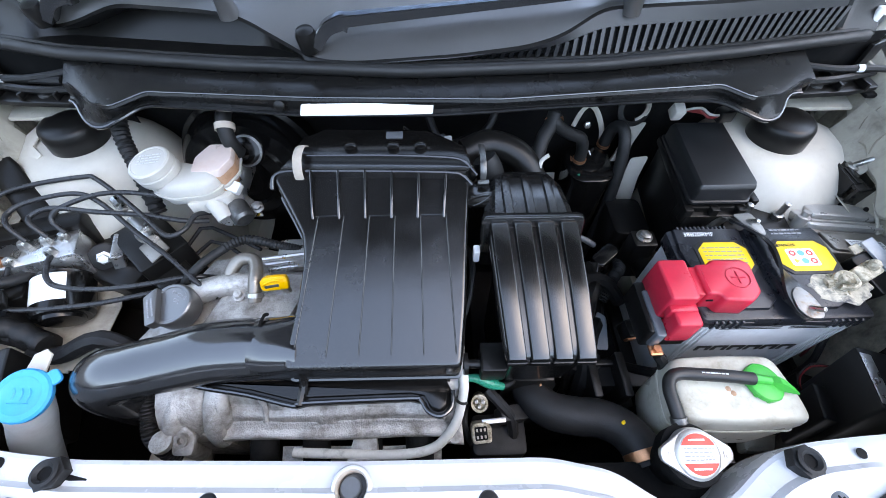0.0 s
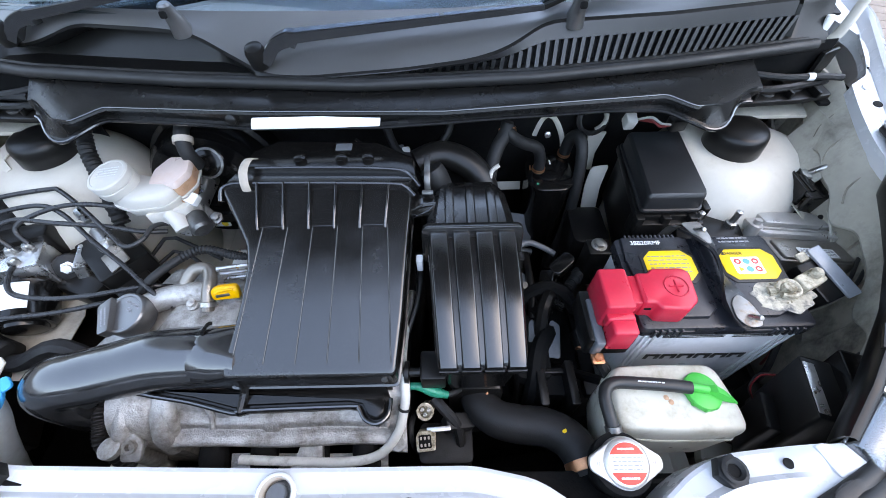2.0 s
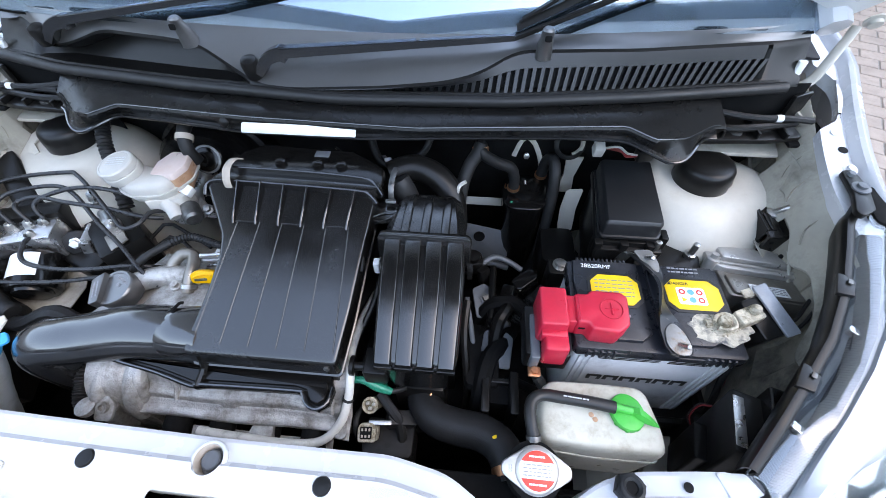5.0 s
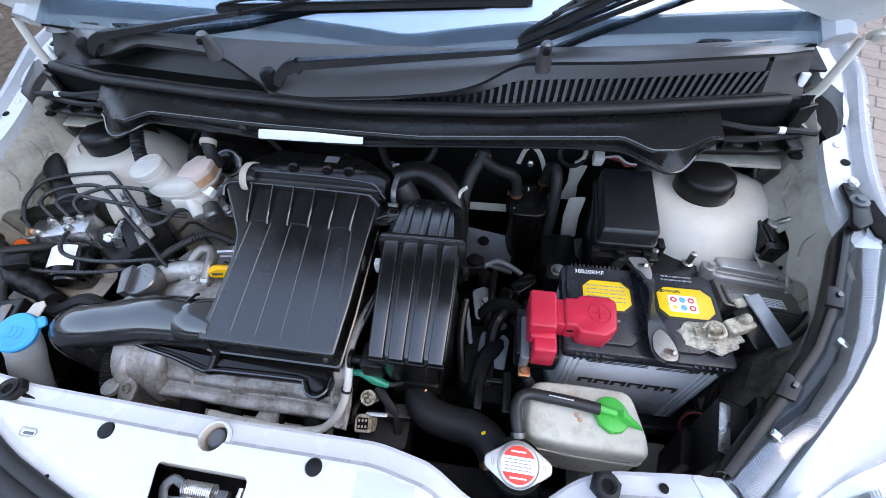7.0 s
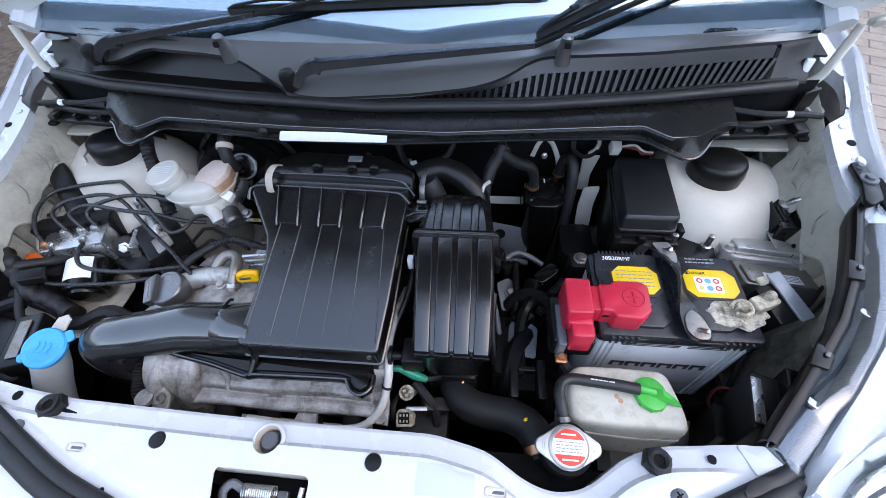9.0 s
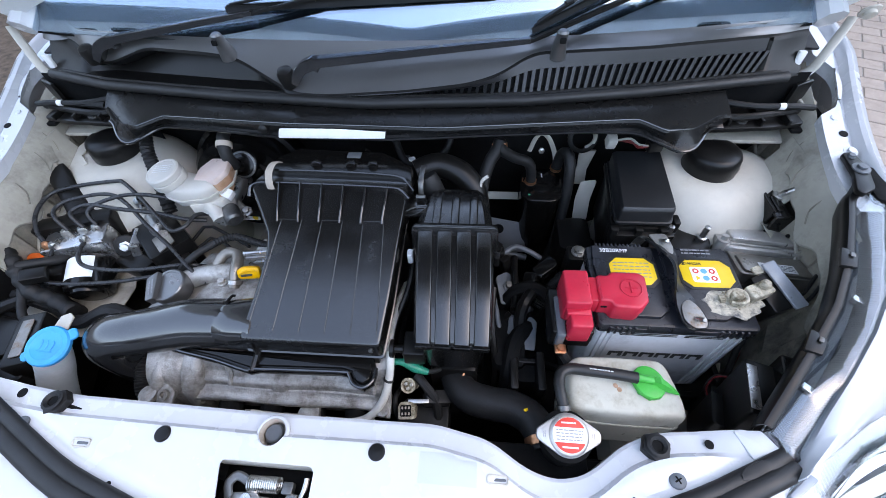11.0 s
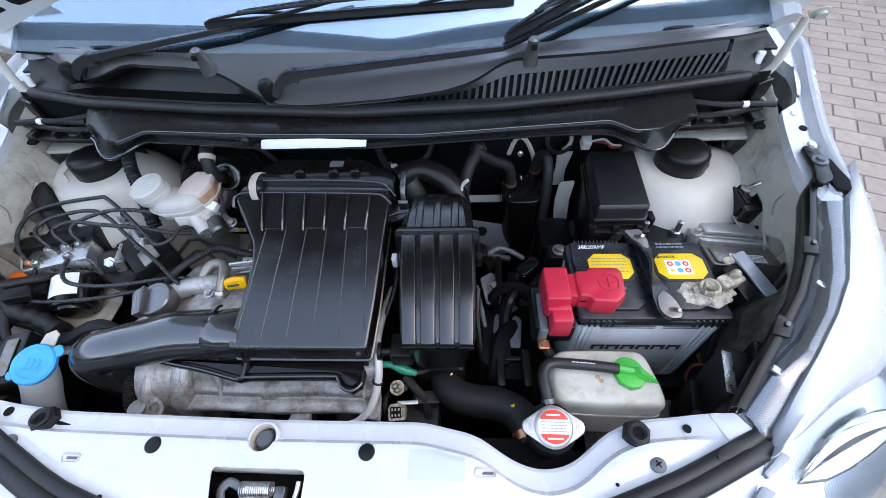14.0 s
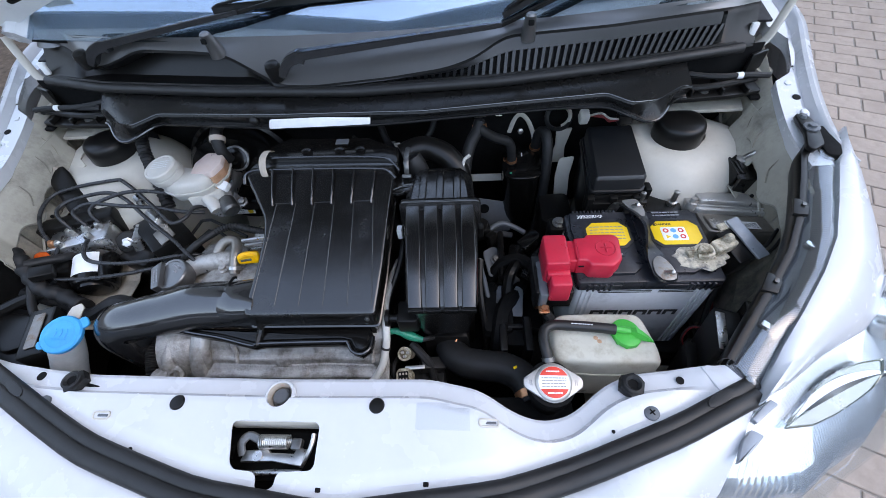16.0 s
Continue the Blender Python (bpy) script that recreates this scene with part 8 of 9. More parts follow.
for i in range(13):
    a = best + radians(-58 + 92 * i / 12)
    grid.append([mm @ Vector((0.0364 * math.cos(a), 0.0364 * math.sin(a), z)) for z in (0.006, 0.025, 0.045)])
sheet(bm, grid, 0.0004)
part("label", bm, WHITE, ab, "white printed label")
for dx, dy in ((-0.038, -0.012), (-0.015, 0.010), (0.012, 0.010), (0.034, 0.010), (0.022, -0.014), (-0.026, -0.016)):
    bm = B()
    lathe(bm, [(0, 0), (0.0075, 0), (0.0075, 0.007), (0.004, 0.012), (0, 0.012)], m @ T(dx, dy, 0.075), 6)
    part("pipe_nut", bm, STEEL if dx > -0.03 else COPPER, ab)
bm = B()
rbox(bm, T(-0.500, 0.375, 0.62, 0, 0, 17), 0.10, 0.05, 0.105, 0.006, 0.004)
rbox(bm, T(-0.455, 0.36, 0.62, 0, 0, -20), 0.07, 0.10, 0.10, 0.006, 0.004)
prism(bm, [(-0.62, 0.27), (-0.40, 0.25), (-0.38, 0.36), (-0.60, 0.38)], T(0, 0, 0), 0.60, 0.632, 0.006)
rbox(bm, T(-0.52, 0.32, 0.34), 0.10, 0.10, 0.265, 0.01, 0.004)
prism(bm, round_poly([(-0.585, 0.440), (-0.516, 0.438), (-0.418, 0.404), (-0.411, 0.365), (-0.436, 0.312), (-0.488, 0.322), (-0.520, 0.372)], 0.006), T(0, 0, 0), 0.7125, 0.7155, 0.001)
part("mount_bracket", bm, SATIN, ab)
mb = aim((-0.490, 0.356, 0.728), (-0.465, 0.32, 0.755))
part("rubber_mount", lathe(B(), [(0, 0), (0.020, 0), (0.020, 0.010), (0.014, 0.013), (0, 0.013)], mb, 24), RUBBER, ab)
bm = B()
lathe(bm, [(0, 0.012), (0.010, 0.012), (0.010, 0.014), (0.0065, 0.015), (0.0065, 0.022), (0, 0.022)], mb, 6)
part("mount_bolt", bm, STEEL, ab)
part("connector_lever", tube(B(), [(-0.645, 0.300, 0.742), (-0.62, 0.308, 0.750), (-0.590, 0.306, 0.748)], 0.007, 8, 3, flat=0.6), ORANGE, ab, "orange locking lever")
part("connector", rbox(B(), T(-0.61, 0.30, 0.66, 0, 0, 17), 0.08, 0.06, 0.075, 0.008, 0.004), SATIN, ab)

PIPES = [
    [(-0.592, 0.322, 0.768), (-0.610, 0.340, 0.782), (-0.620, 0.370, 0.796), (-0.615, 0.408, 0.802), (-0.575, 0.428, 0.804), (-0.510, 0.440, 0.806), (-0.490, 0.436, 0.806), (-0.441, 0.402, 0.802), (-0.392, 0.364, 0.796), (-0.362, 0.342, 0.79), (-0.342, 0.352, 0.79), (-0.335, 0.378, 0.79), (-0.325, 0.40, 0.77)],
    [(-0.563, 0.348, 0.775), (-0.580, 0.360, 0.796), (-0.585, 0.378, 0.800), (-0.566, 0.396, 0.802), (-0.512, 0.410, 0.803), (-0.470, 0.396, 0.800), (-0.410, 0.352, 0.79), (-0.359, 0.318, 0.775), (-0.320, 0.288, 0.76), (-0.295, 0.275, 0.74)],
    [(-0.538, 0.355, 0.775), (-0.553, 0.364, 0.794), (-0.553, 0.376, 0.798), (-0.529, 0.386, 0.800), (-0.470, 0.378, 0.800), (-0.40, 0.374, 0.796), (-0.350, 0.368, 0.79), (-0.325, 0.38, 0.775)],
    [(-0.517, 0.362, 0.775), (-0.530, 0.372, 0.790), (-0.520, 0.384, 0.800), (-0.480, 0.402, 0.806), (-0.445, 0.408, 0.806), (-0.40, 0.404, 0.805), (-0.340, 0.395, 0.80), (-0.300, 0.40, 0.79)],
    [(-0.524, 0.326, 0.768), (-0.520, 0.312, 0.770), (-0.513, 0.293, 0.766), (-0.498, 0.284, 0.760), (-0.455, 0.280, 0.758), (-0.40, 0.284, 0.758), (-0.342, 0.298, 0.755), (-0.318, 0.305, 0.745), (-0.318, 0.32, 0.72)],
    [(-0.572, 0.314, 0.768), (-0.582, 0.298, 0.752), (-0.583, 0.274, 0.746), (-0.565, 0.262, 0.742), (-0.520, 0.262, 0.740), (-0.450, 0.268, 0.742), (-0.380, 0.284, 0.742), (-0.325, 0.306, 0.73), (-0.315, 0.33, 0.70)],
]
for p in PIPES:
    bm = tube(B(), p, 0.0035, 8, 6)
    solo("brake_pipe", bm, PIPEBLACK, "bent dark steel brake pipe from the valve block", "brake pipe", "brake pipes", sharp=70)
for p in ([(-0.400, 0.352, 0.70), (-0.373, 0.411, 0.72), (-0.33, 0.40, 0.72), (-0.273, 0.375, 0.71)], [(-0.385, 0.35, 0.70), (-0.352, 0.389, 0.715), (-0.304, 0.368, 0.71), (-0.29, 0.34, 0.69)]):
    solo("brake_pipe", tube(B(), p, 0.003, 8, 2), RUBBER, "thin black pipe across the bulkhead floor", "brake pipe", "brake pipes", sharp=70)
vb = thing("brake_valve", (-0.43, 0.38, 0.70), "aluminium brake proportioning valve on a black bracket", "valve")
m = aim((-0.445, 0.395, 0.760), (-0.39, 0.345, 0.76))
part("body", lathe(B(), [(0, 0), (0.011, 0), (0.011, 0.03), (0.014, 0.032), (0.014, 0.04), (0.009, 0.042), (0.009, 0.055), (0, 0.055)], m, 16), ALU2, vb)
part("bleed_nut", lathe(B(), [(0, 0), (0.008, 0), (0.008, 0.014), (0.005, 0.016), (0.005, 0.024), (0, 0.024)], aim((-0.466, 0.415, 0.785), (-0.44, 0.39, 0.775)), 8), STEEL, vb)
bm = B()
rbox(bm, T(-0.425, 0.372, 0.66, 0, 0, -42), 0.10, 0.07, 0.085, 0.004, 0.002)
rbox(bm, T(-0.395, 0.335, 0.60, 0, 0, -42), 0.06, 0.05, 0.12, 0.004, 0.002)
part("bracket", bm, SATIN, vb)
part("plate", rbox(B(), T(-0.405, 0.352, 0.748, 12, 0, -42), 0.040, 0.030, 0.003, 0.002, 0.001), GREYCAST, vb)
bm = B()
prism(bm, [(-0.48, 0.18), (-0.26, 0.2), (-0.20, 0.42), (-0.45, 0.48), (-0.5, 0.30)], T(0, 0, 0), 0.60, 0.615, 0.004)
part("floor_shelf", bm, APRON, car, "grey painted shelf under the brake pipes")

# bracket, tab and conduit on the left tower
lb2 = thing("tower_bracket", (-0.63, 0.45, 0.74), "black bracket with a pale bolt on the suspension tower", "bracket")
bm = B()
loops = []
for p, w, h in (((-0.640, 0.468, 0.812), 0.014, 0.006), ((-0.625, 0.452, 0.808), 0.018, 0.007), ((-0.600, 0.425, 0.790), 0.017, 0.010), ((-0.570, 0.395, 0.765), 0.022, 0.010), ((-0.54, 0.37, 0.74), 0.03, 0.01)):
    c = Vector(p)
    sd, up = Vector((0.70, 0.70, 0)), Vector((0.4, -0.4, 0.8))
    loops.append([c + sd * a * w + up * b * h for a, b in rrect(2, 2, 0.5, 2)])
rings(bm, loops)
part("arm", bm, SATIN, lb2)
bm = B()
lathe(bm, [(0, 0), (0.008, 0), (0.008, 0.006), (0.005, 0.007), (0.005, 0.020), (0, 0.021)], aim((-0.640, 0.466, 0.814), (-0.655, 0.480, 0.86)), 10)
part("bolt", bm, TAPE, lb2)
bm = B()
prism(bm, [(0, 0), (0.040, -0.03), (0.052, 0.0), (0.03, 0.02), (0.035, 0.055), (0.02, 0.06), (0.0, 0.03)], T(-0.642, 0.485, 0.800, 12, -8, 0), 0, 0.003, 0.001)
part("tower_tab", bm, BAYPAINT, car)
part("conduit", tube(B(), [(-0.470, 0.545, 0.870), (-0.468, 0.52, 0.850), (-0.462, 0.495, 0.83), (-0.448, 0.47, 0.81), (-0.43, 0.44, 0.79), (-0.415, 0.41, 0.76)], lambda t: 0.011 + 0.0012 * math.sin(t * 160), 12, 14), RUBBER, wl, "ridged conduit")
loom = thing("engine_loom", (-0.28, 0.30, 0.73), "black rubber conduit over the engine", "conduit")
part("conduit", tube(B(), [(-0.372, 0.292, 0.70), (-0.352, 0.290, 0.735), (-0.328, 0.300, 0.762), (-0.303, 0.326, 0.768), (-0.269, 0.350, 0.768), (-0.222, 0.341, 0.766), (-0.19, 0.337, 0.76)], lambda t: 0.0062 + (0.0007 * math.sin(t * 330) if t > 0.55 else 0.0), 10, 26), RUBBER, loom)
loom2 = thing("front_loom", (-0.35, 0.12, 0.60), "black corrugated conduit in front of the chain cover", "conduit")
part("conduit", tube(B(), [(-0.360, 0.185, 0.72), (-0.362, 0.165, 0.71), (-0.358, 0.135, 0.695), (-0.352, 0.112, 0.68), (-0.350, 0.10, 0.62)], lambda t: 0.0095 + 0.0013 * math.sin(t * 200), 10, 24), RUBBER, loom2)
part("clip", lathe(B(), [(0, 0), (0.013, 0), (0.013, 0.008), (0.006, 0.010), (0, 0.010)], T(-0.330, 0.105, 0.692), 14), ALU, loom2)

# ---- washer filler and dark parts in the left corner ----
wf = thing("washer_filler", (-0.46, 0.14, 0.40), "washer filler neck with bright blue cap", "washer filler")
m = T(-0.451, 0.141, 0.766, 14, 8, 0) @ Matrix.Scale(0.84, 4)
part("cap", lathe(B(), [(0, 0), (0.032, 0), (0.0335, 0.002), (0.034, 0.009), (0.0315, 0.012), (0.024, 0.0125), (0.022, 0.011), (0, 0.0108)], m, 40), BLUE, wf, "bright blue plastic cap", sharp=40)
bm = B()
rbox(bm, m @ T(0.026, 0.022, 0.003, 0, 0, 40), 0.022, 0.020, 0.006, 0.006, 0.002)
part("cap_tab", bm, BLUE, wf)
part("cap_tab", rbox(B(), m @ T(-0.028, -0.018, 0.001, 0, 0, 30), 0.020, 0.016, 0.005, 0.006, 0.002), BLUE, wf)
bm = B()
for k in (-1, 0, 1):
    tube(bm, [m @ Vector((0.009 * k, -0.006, 0.0112)), m @ Vector((0.009 * k + 0.002, 0.003, 0.0116)), m @ Vector((0.009 * k - 0.001, 0.009, 0.0112))], 0.0008, 5, 3)
tube(bm, [m @ Vector((-0.012, -0.009, 0.0112)), m @ Vector((0.012, -0.009, 0.0112))], 0.0008, 5, 2)
part("cap_symbol", bm, BLUE, wf)
bm = tube(B(), [(-0.455, 0.139, 0.762), (-0.478, 0.132, 0.72), (-0.513, 0.118, 0.66), (-0.60, 0.09, 0.50)], lambda t: 0.0225 + 0.002 * t, 28, 5)
part("neck", bm, NECK, wf, "pale translucent filler neck")
bm = prism(B(), [(-0.012, 0.0), (0.012, 0.0), (0.012, 0.022), (0.004, 0.028), (-0.008, 0.022)], T(-0.455, 0.165, 0.766, 10), 0, 0.003, 0.001)
part("bracket_tab", bm, BAYPAINT, wf)
# black filler added to hide the ground and keep this corner dark
bm = B()
prism(bm, [(-0.76, 0.10), (-0.50, 0.055), (-0.50, 0.068), (-0.715, 0.118), (-0.715, 0.37), (-0.76, 0.37)], T(0, 0, 0), 0.30, 0.79, 0.004)
prism(bm, [(-0.72, 0.09), (-0.48, 0.09), (-0.48, 0.27), (-0.72, 0.36)], T(0, 0, 0), 0.34, 0.36, 0.004)
part("corner_liner", bm, DEEP, car, "black filler added to darken the corner by the lamp")
lt = thing("lamp_rear_housing", (-0.60, 0.19, 0.55), "black rear housing of the other headlamp", "lamp housing")
bm = B()
prism(bm, round_poly([(-0.668, 0.160), (-0.568, 0.098), (-0.530, 0.110), (-0.545, 0.165), (-0.585, 0.218), (-0.668, 0.228)], 0.012), T(0, 0, 0), 0.58, 0.708, 0.006)
prism(bm, round_poly([(-0.660, 0.172), (-0.600, 0.135), (-0.560, 0.150), (-0.592, 0.205), (-0.660, 0.214)], 0.010), T(0, 0, 0), 0.70, 0.718, 0.005)
tube(bm, [(-0.66, 0.20, 0.722), (-0.62, 0.225, 0.728), (-0.59, 0.250, 0.722)], 0.010, 8, 3)
part("housing", bm, SATIN, lt)
part("strip_block", rbox(B(), T(-0.541, 0.164, 0.60, 0, 0, 19), 0.040, 0.090, 0.136, 0.004, 0.003), SATIN, lt)
part("metal_strip", rbox(B(), T(-0.541, 0.164, 0.737, 0, 0, 19), 0.017, 0.064, 0.002, 0.002, 0.0008), WORN, lt, "dirty bare metal strip")
bm = B()
for i in range(6):
    rbox(bm, T(-0.572 + 0.005 * i, 0.205 - 0.003 * i, 0.715, 0, 0, -30), 0.002, 0.012, 0.006, 0.0008, 0.0004)
part("fins", bm, STEEL, lt)
bm = B()
tube(bm, [(-0.40, 0.215, 0.70), (-0.44, 0.225, 0.725), (-0.50, 0.215, 0.70), (-0.55, 0.22, 0.69)], 0.012, 8, 4)
tube(bm, [(-0.66, 0.26, 0.70), (-0.60, 0.245, 0.70), (-0.54, 0.235, 0.68)], 0.011, 8, 4)
tube(bm, [(-0.612, 0.372, 0.725), (-0.612, 0.330, 0.715), (-0.606, 0.285, 0.705), (-0.580, 0.250, 0.695), (-0.535, 0.232, 0.688)], 0.017, 10, 4)
tube(bm, [(-0.628, 0.345, 0.728), (-0.618, 0.30, 0.725), (-0.59, 0.275, 0.712)], 0.009, 8, 4)
part("cable", bm, RUBBER, lt)
wh = thing("wing_harness", (-0.60, 0.27, 0.70), "fat taped black wiring harness along the inner wing", "wiring harness")
part("trunk", tube(B(), [(-0.668, 0.310, 0.775), (-0.640, 0.296, 0.778), (-0.618, 0.280, 0.772), (-0.603, 0.262, 0.757), (-0.585, 0.245, 0.738), (-0.555, 0.240, 0.722), (-0.52, 0.225, 0.712)], lambda t: 0.0125 + 0.0014 * math.sin(t * 60), 12, 10), RUBBER, wh)
part("branch", tube(B(), [(-0.606, 0.272, 0.770), (-0.590, 0.285, 0.762), (-0.572, 0.300, 0.752), (-0.562, 0.318, 0.742)], 0.008, 10, 5), RUBBER, wh)
part("branch", tube(B(), [(-0.600, 0.258, 0.752), (-0.600, 0.235, 0.735), (-0.585, 0.205, 0.722), (-0.56, 0.19, 0.705)], 0.0065, 10, 5), RUBBER, wh)
part("connector", rbox(B(), T(-0.578, 0.262, 0.752, 10, 15, 30), 0.034, 0.022, 0.016, 0.003, 0.002), SATIN, wh)

# ---- white conduit, connectors and green tape between engine and radiator ----
wc = thing("sensor_cable", (0.0, 0.12, 0.66), "dirty cream sensor conduit hanging over the rocker cover", "cable")
part("conduit", tube(B(), [(0.030, 0.300, 0.72), (0.026, 0.24, 0.745), (0.024, 0.190, 0.752), (0.028, 0.158, 0.742), (0.026, 0.140, 0.722), (0.016, 0.116, 0.695), (-0.010, 0.096, 0.675), (-0.055, 0.090, 0.672), (-0.12, 0.092, 0.672), (-0.18, 0.095, 0.672)], 0.0058, 12, 6), CREAM, wc)
part("tie", lathe(B(), [(0.006, 0), (0.0075, 0), (0.0075, 0.003), (0.006, 0.003)], aim((0.026, 0.140, 0.722), (0.022, 0.13, 0.71)), 12), INK, wc)
gt = thing("green_tape_wire", (0.03, 0.16, 0.68), "wire bundle wrapped in glossy green tape", "wire")
part("wrap", tube(B(), [(-0.010, 0.158, 0.716), (0.012, 0.160, 0.724), (0.040, 0.164, 0.726), (0.062, 0.160, 0.716), (0.078, 0.158, 0.708)], lambda t: 0.006 + 0.0012 * math.sin(t * 11), 10, 6), TEAL, gt)
part("tail", tube(B(), [(0.076, 0.158, 0.708), (0.09, 0.165, 0.70), (0.10, 0.18, 0.68)], 0.004, 8, 3), RUBBER, gt)
cn = thing("sensor_connector", (0.05, 0.13, 0.62), "grey sensor connectors with pale seals behind the panel", "connector")
m = T(0.049, 0.143, 0.690, 25, 0, -10) @ Matrix.Scale(0.82, 4)
part("shell", lathe(B(), [(0, -0.05), (0.011, -0.05), (0.012, -0.006), (0.0135, -0.004), (0.0135, 0.0), (0.010, 0.0), (0.009, -0.008), (0, -0.008)], m, 14), CORRODE, cn, "grimy pale round connector shell", sharp=30)
bm = B()
for i, j in ((-1, 0.4), (1, 0.6), (0.1, -1)):
    lathe(bm, [(0, -0.008), (0.0030, -0.008), (0.0030, 0.0005), (0.0018, 0.001), (0, 0.0)], m @ T(0.0052 * i, 0.0048 * j, 0), 8)
part("pin_sleeve", bm, STEEL, cn)
m = T(0.050, 0.110, 0.684, 18, 0, 5) @ Matrix.Scale(0.82, 4)
part("shell", prism(B(), round_poly([(-0.014, -0.015), (0.014, -0.015), (0.016, 0.006), (0.010, 0.014), (-0.010, 0.014), (-0.015, 0.006)], 0.004), m, -0.045, -0.001, 0.002), CORRODE, cn, "grimy pale square connector shell")
part("socket", rbox(B(), m @ T(-0.001, -0.001, -0.0015), 0.019, 0.019, 0.001, 0.002, 0.0003), DEEP, cn)
bm = B()
for i in (-1, 0, 1):
    for j in (-1, 1):
        rbox(bm, m @ T(-0.001 + 0.0058 * i, -0.001 + 0.0048 * j, -0.001), 0.0030, 0.0044, 0.0025, 0.001, 0.0006)
part("terminals", bm, TAPE, cn)
part("bracket", rbox(B(), T(0.066, 0.124, 0.682, 10, 0, 4), 0.030, 0.006, 0.003, 0.001, 0.0006), STEEL, cn)
bm = B()
tube(bm, [(0.035, 0.15, 0.66), (0.03, 0.13, 0.672), (0.034, 0.11, 0.66), (0.045, 0.105, 0.62)], 0.004, 8, 3)
tube(bm, [(0.06, 0.16, 0.69), (0.075, 0.145, 0.685), (0.09, 0.13, 0.67), (0.095, 0.11, 0.64)], 0.007, 8, 3)
rbox(bm, T(0.088, 0.135, 0.655, 0, 20, 10), 0.04, 0.02, 0.02, 0.004, 0.002)
rbox(bm, T(0.075, 0.115, 0.58), 0.07, 0.05, 0.07, 0.008, 0.003)
part("harness", bm, RUBBER, cn)
bm = B()
prism(bm, [(0.006, 0.100), (0.028, 0.098), (0.026, 0.13), (0.018, 0.165), (0.010, 0.165), (0.012, 0.13)], T(0, 0, 0), 0.676, 0.682, 0.002)
lathe(bm, [(0, 0.682), (0.008, 0.682), (0.008, 0.687), (0, 0.687)], T(0.017, 0.106, 0), 16)
part("lifting_eye", bm, ALU, eng)
rd = thing("link_rod", (0.035, 0.17, 0.72), "black plastic stay between the air boxes", "stay")
part("rod", tube(B(), [(0.026, 0.172, 0.752), (0.05, 0.172, 0.752), (0.075, 0.172, 0.752)], 0.006, 10, 1), SATIN, rd)
part("disc", lathe(B(), [(0, 0), (0.013, 0), (0.013, 0.005), (0, 0.005)], T(0.028, 0.172, 0.752, 0, 90, 0), 20), SATIN, rd)
part("block", rbox(B(), T(0.062, 0.175, 0.735), 0.03, 0.035, 0.032, 0.003, 0.002), SATIN, rd)
part("vacuum_line", tube(B(), [(0.025, 0.22, 0.74), (0.040, 0.26, 0.76), (0.045, 0.30, 0.775), (0.038, 0.33, 0.77)], 0.004, 8, 4), SEAL, rd)

# ---- front panel fittings ----


def on_panel(x, y, up=0.0):
    p = panel_point(x, y)
    return (x, y, p.z + up)


for x, y in ((-0.207, 0.033), (0.041, 0.030)):
    bm = lathe(B(), [(0, 0), (0.0092, 0), (0.0092, 0.0012), (0.0080, 0.0028), (0, 0.0034)], T(*on_panel(x, y, -0.0005)), 28)
    solo("panel_plug", bm, SATIN, "round black plug in the front panel", "plug", "panel plugs")
px, py = -0.082, 0.0435
hp = thing("panel_hole", on_panel(px, py, -0.01), "round grommet hole with worn steel sleeve in the front panel", "grommet")
z0 = on_panel(px, py)[2] + 0.003
part("sleeve", lathe(B(), [(0.0150, -0.016), (0.0150, 0.0012), (0.0158, 0.0018), (0.0180, 0.0010), (0.0192, -0.0010), (0.0185, -0.004)], T(px, py, z0), 40), PAINT, hp)
part("worn_wall", lathe(B(), [(0.0138, -0.018), (0.0148, -0.018), (0.0148, 0.0008), (0.0138, -0.001)], T(px, py, z0), 36), TAPE, hp, "tan worn wall of the sleeve")
part("stop", lathe(B(), [(0, -0.022), (0.0142, -0.022), (0.0142, -0.016), (0.0100, -0.014), (0.0100, -0.008), (0.0085, -0.0065), (0, -0.006)], T(px - 0.002, py + 0.001, z0), 28), GREYPL, hp)
for x, y in ((-0.360, 0.060), (0.342, 0.056)):
    bp = thing("bump_stop", on_panel(x, y, -0.002), "hexagonal black rubber bonnet stop on the front panel", "bump stop", "bump stops")
    xx, yy, zz = on_panel(x, y)
    bm = B()
    prism(bm, [(0.0155 * math.cos(radians(60 * i + 12)), 0.0155 * math.sin(radians(60 * i + 12))) for i in range(6)], T(xx, yy, zz - 0.003), 0, 0.013, 0.002)
    lathe(bm, [(0.006, 0.009), (0.010, 0.0125), (0.012, 0.0135), (0.009, 0.0145), (0.006, 0.012)], T(xx, yy, zz), 20)
    part("stop", bm, RUBBER, bp)
    part("bore", lathe(B(), [(0, 0.0085), (0.0065, 0.0085), (0.0065, 0.0105), (0, 0.0105)], T(xx, yy, zz), 16), DEEP, bp)
    part("slot", rbox(B(), T(xx + (0.022 if x < 0 else 0.0), yy - (0.004 if x < 0 else 0.018), zz - 0.001, 0, 0, -12 if x < 0 else 80), 0.022, 0.005, 0.002, 0.002, 0.0005), DEEP, bp)
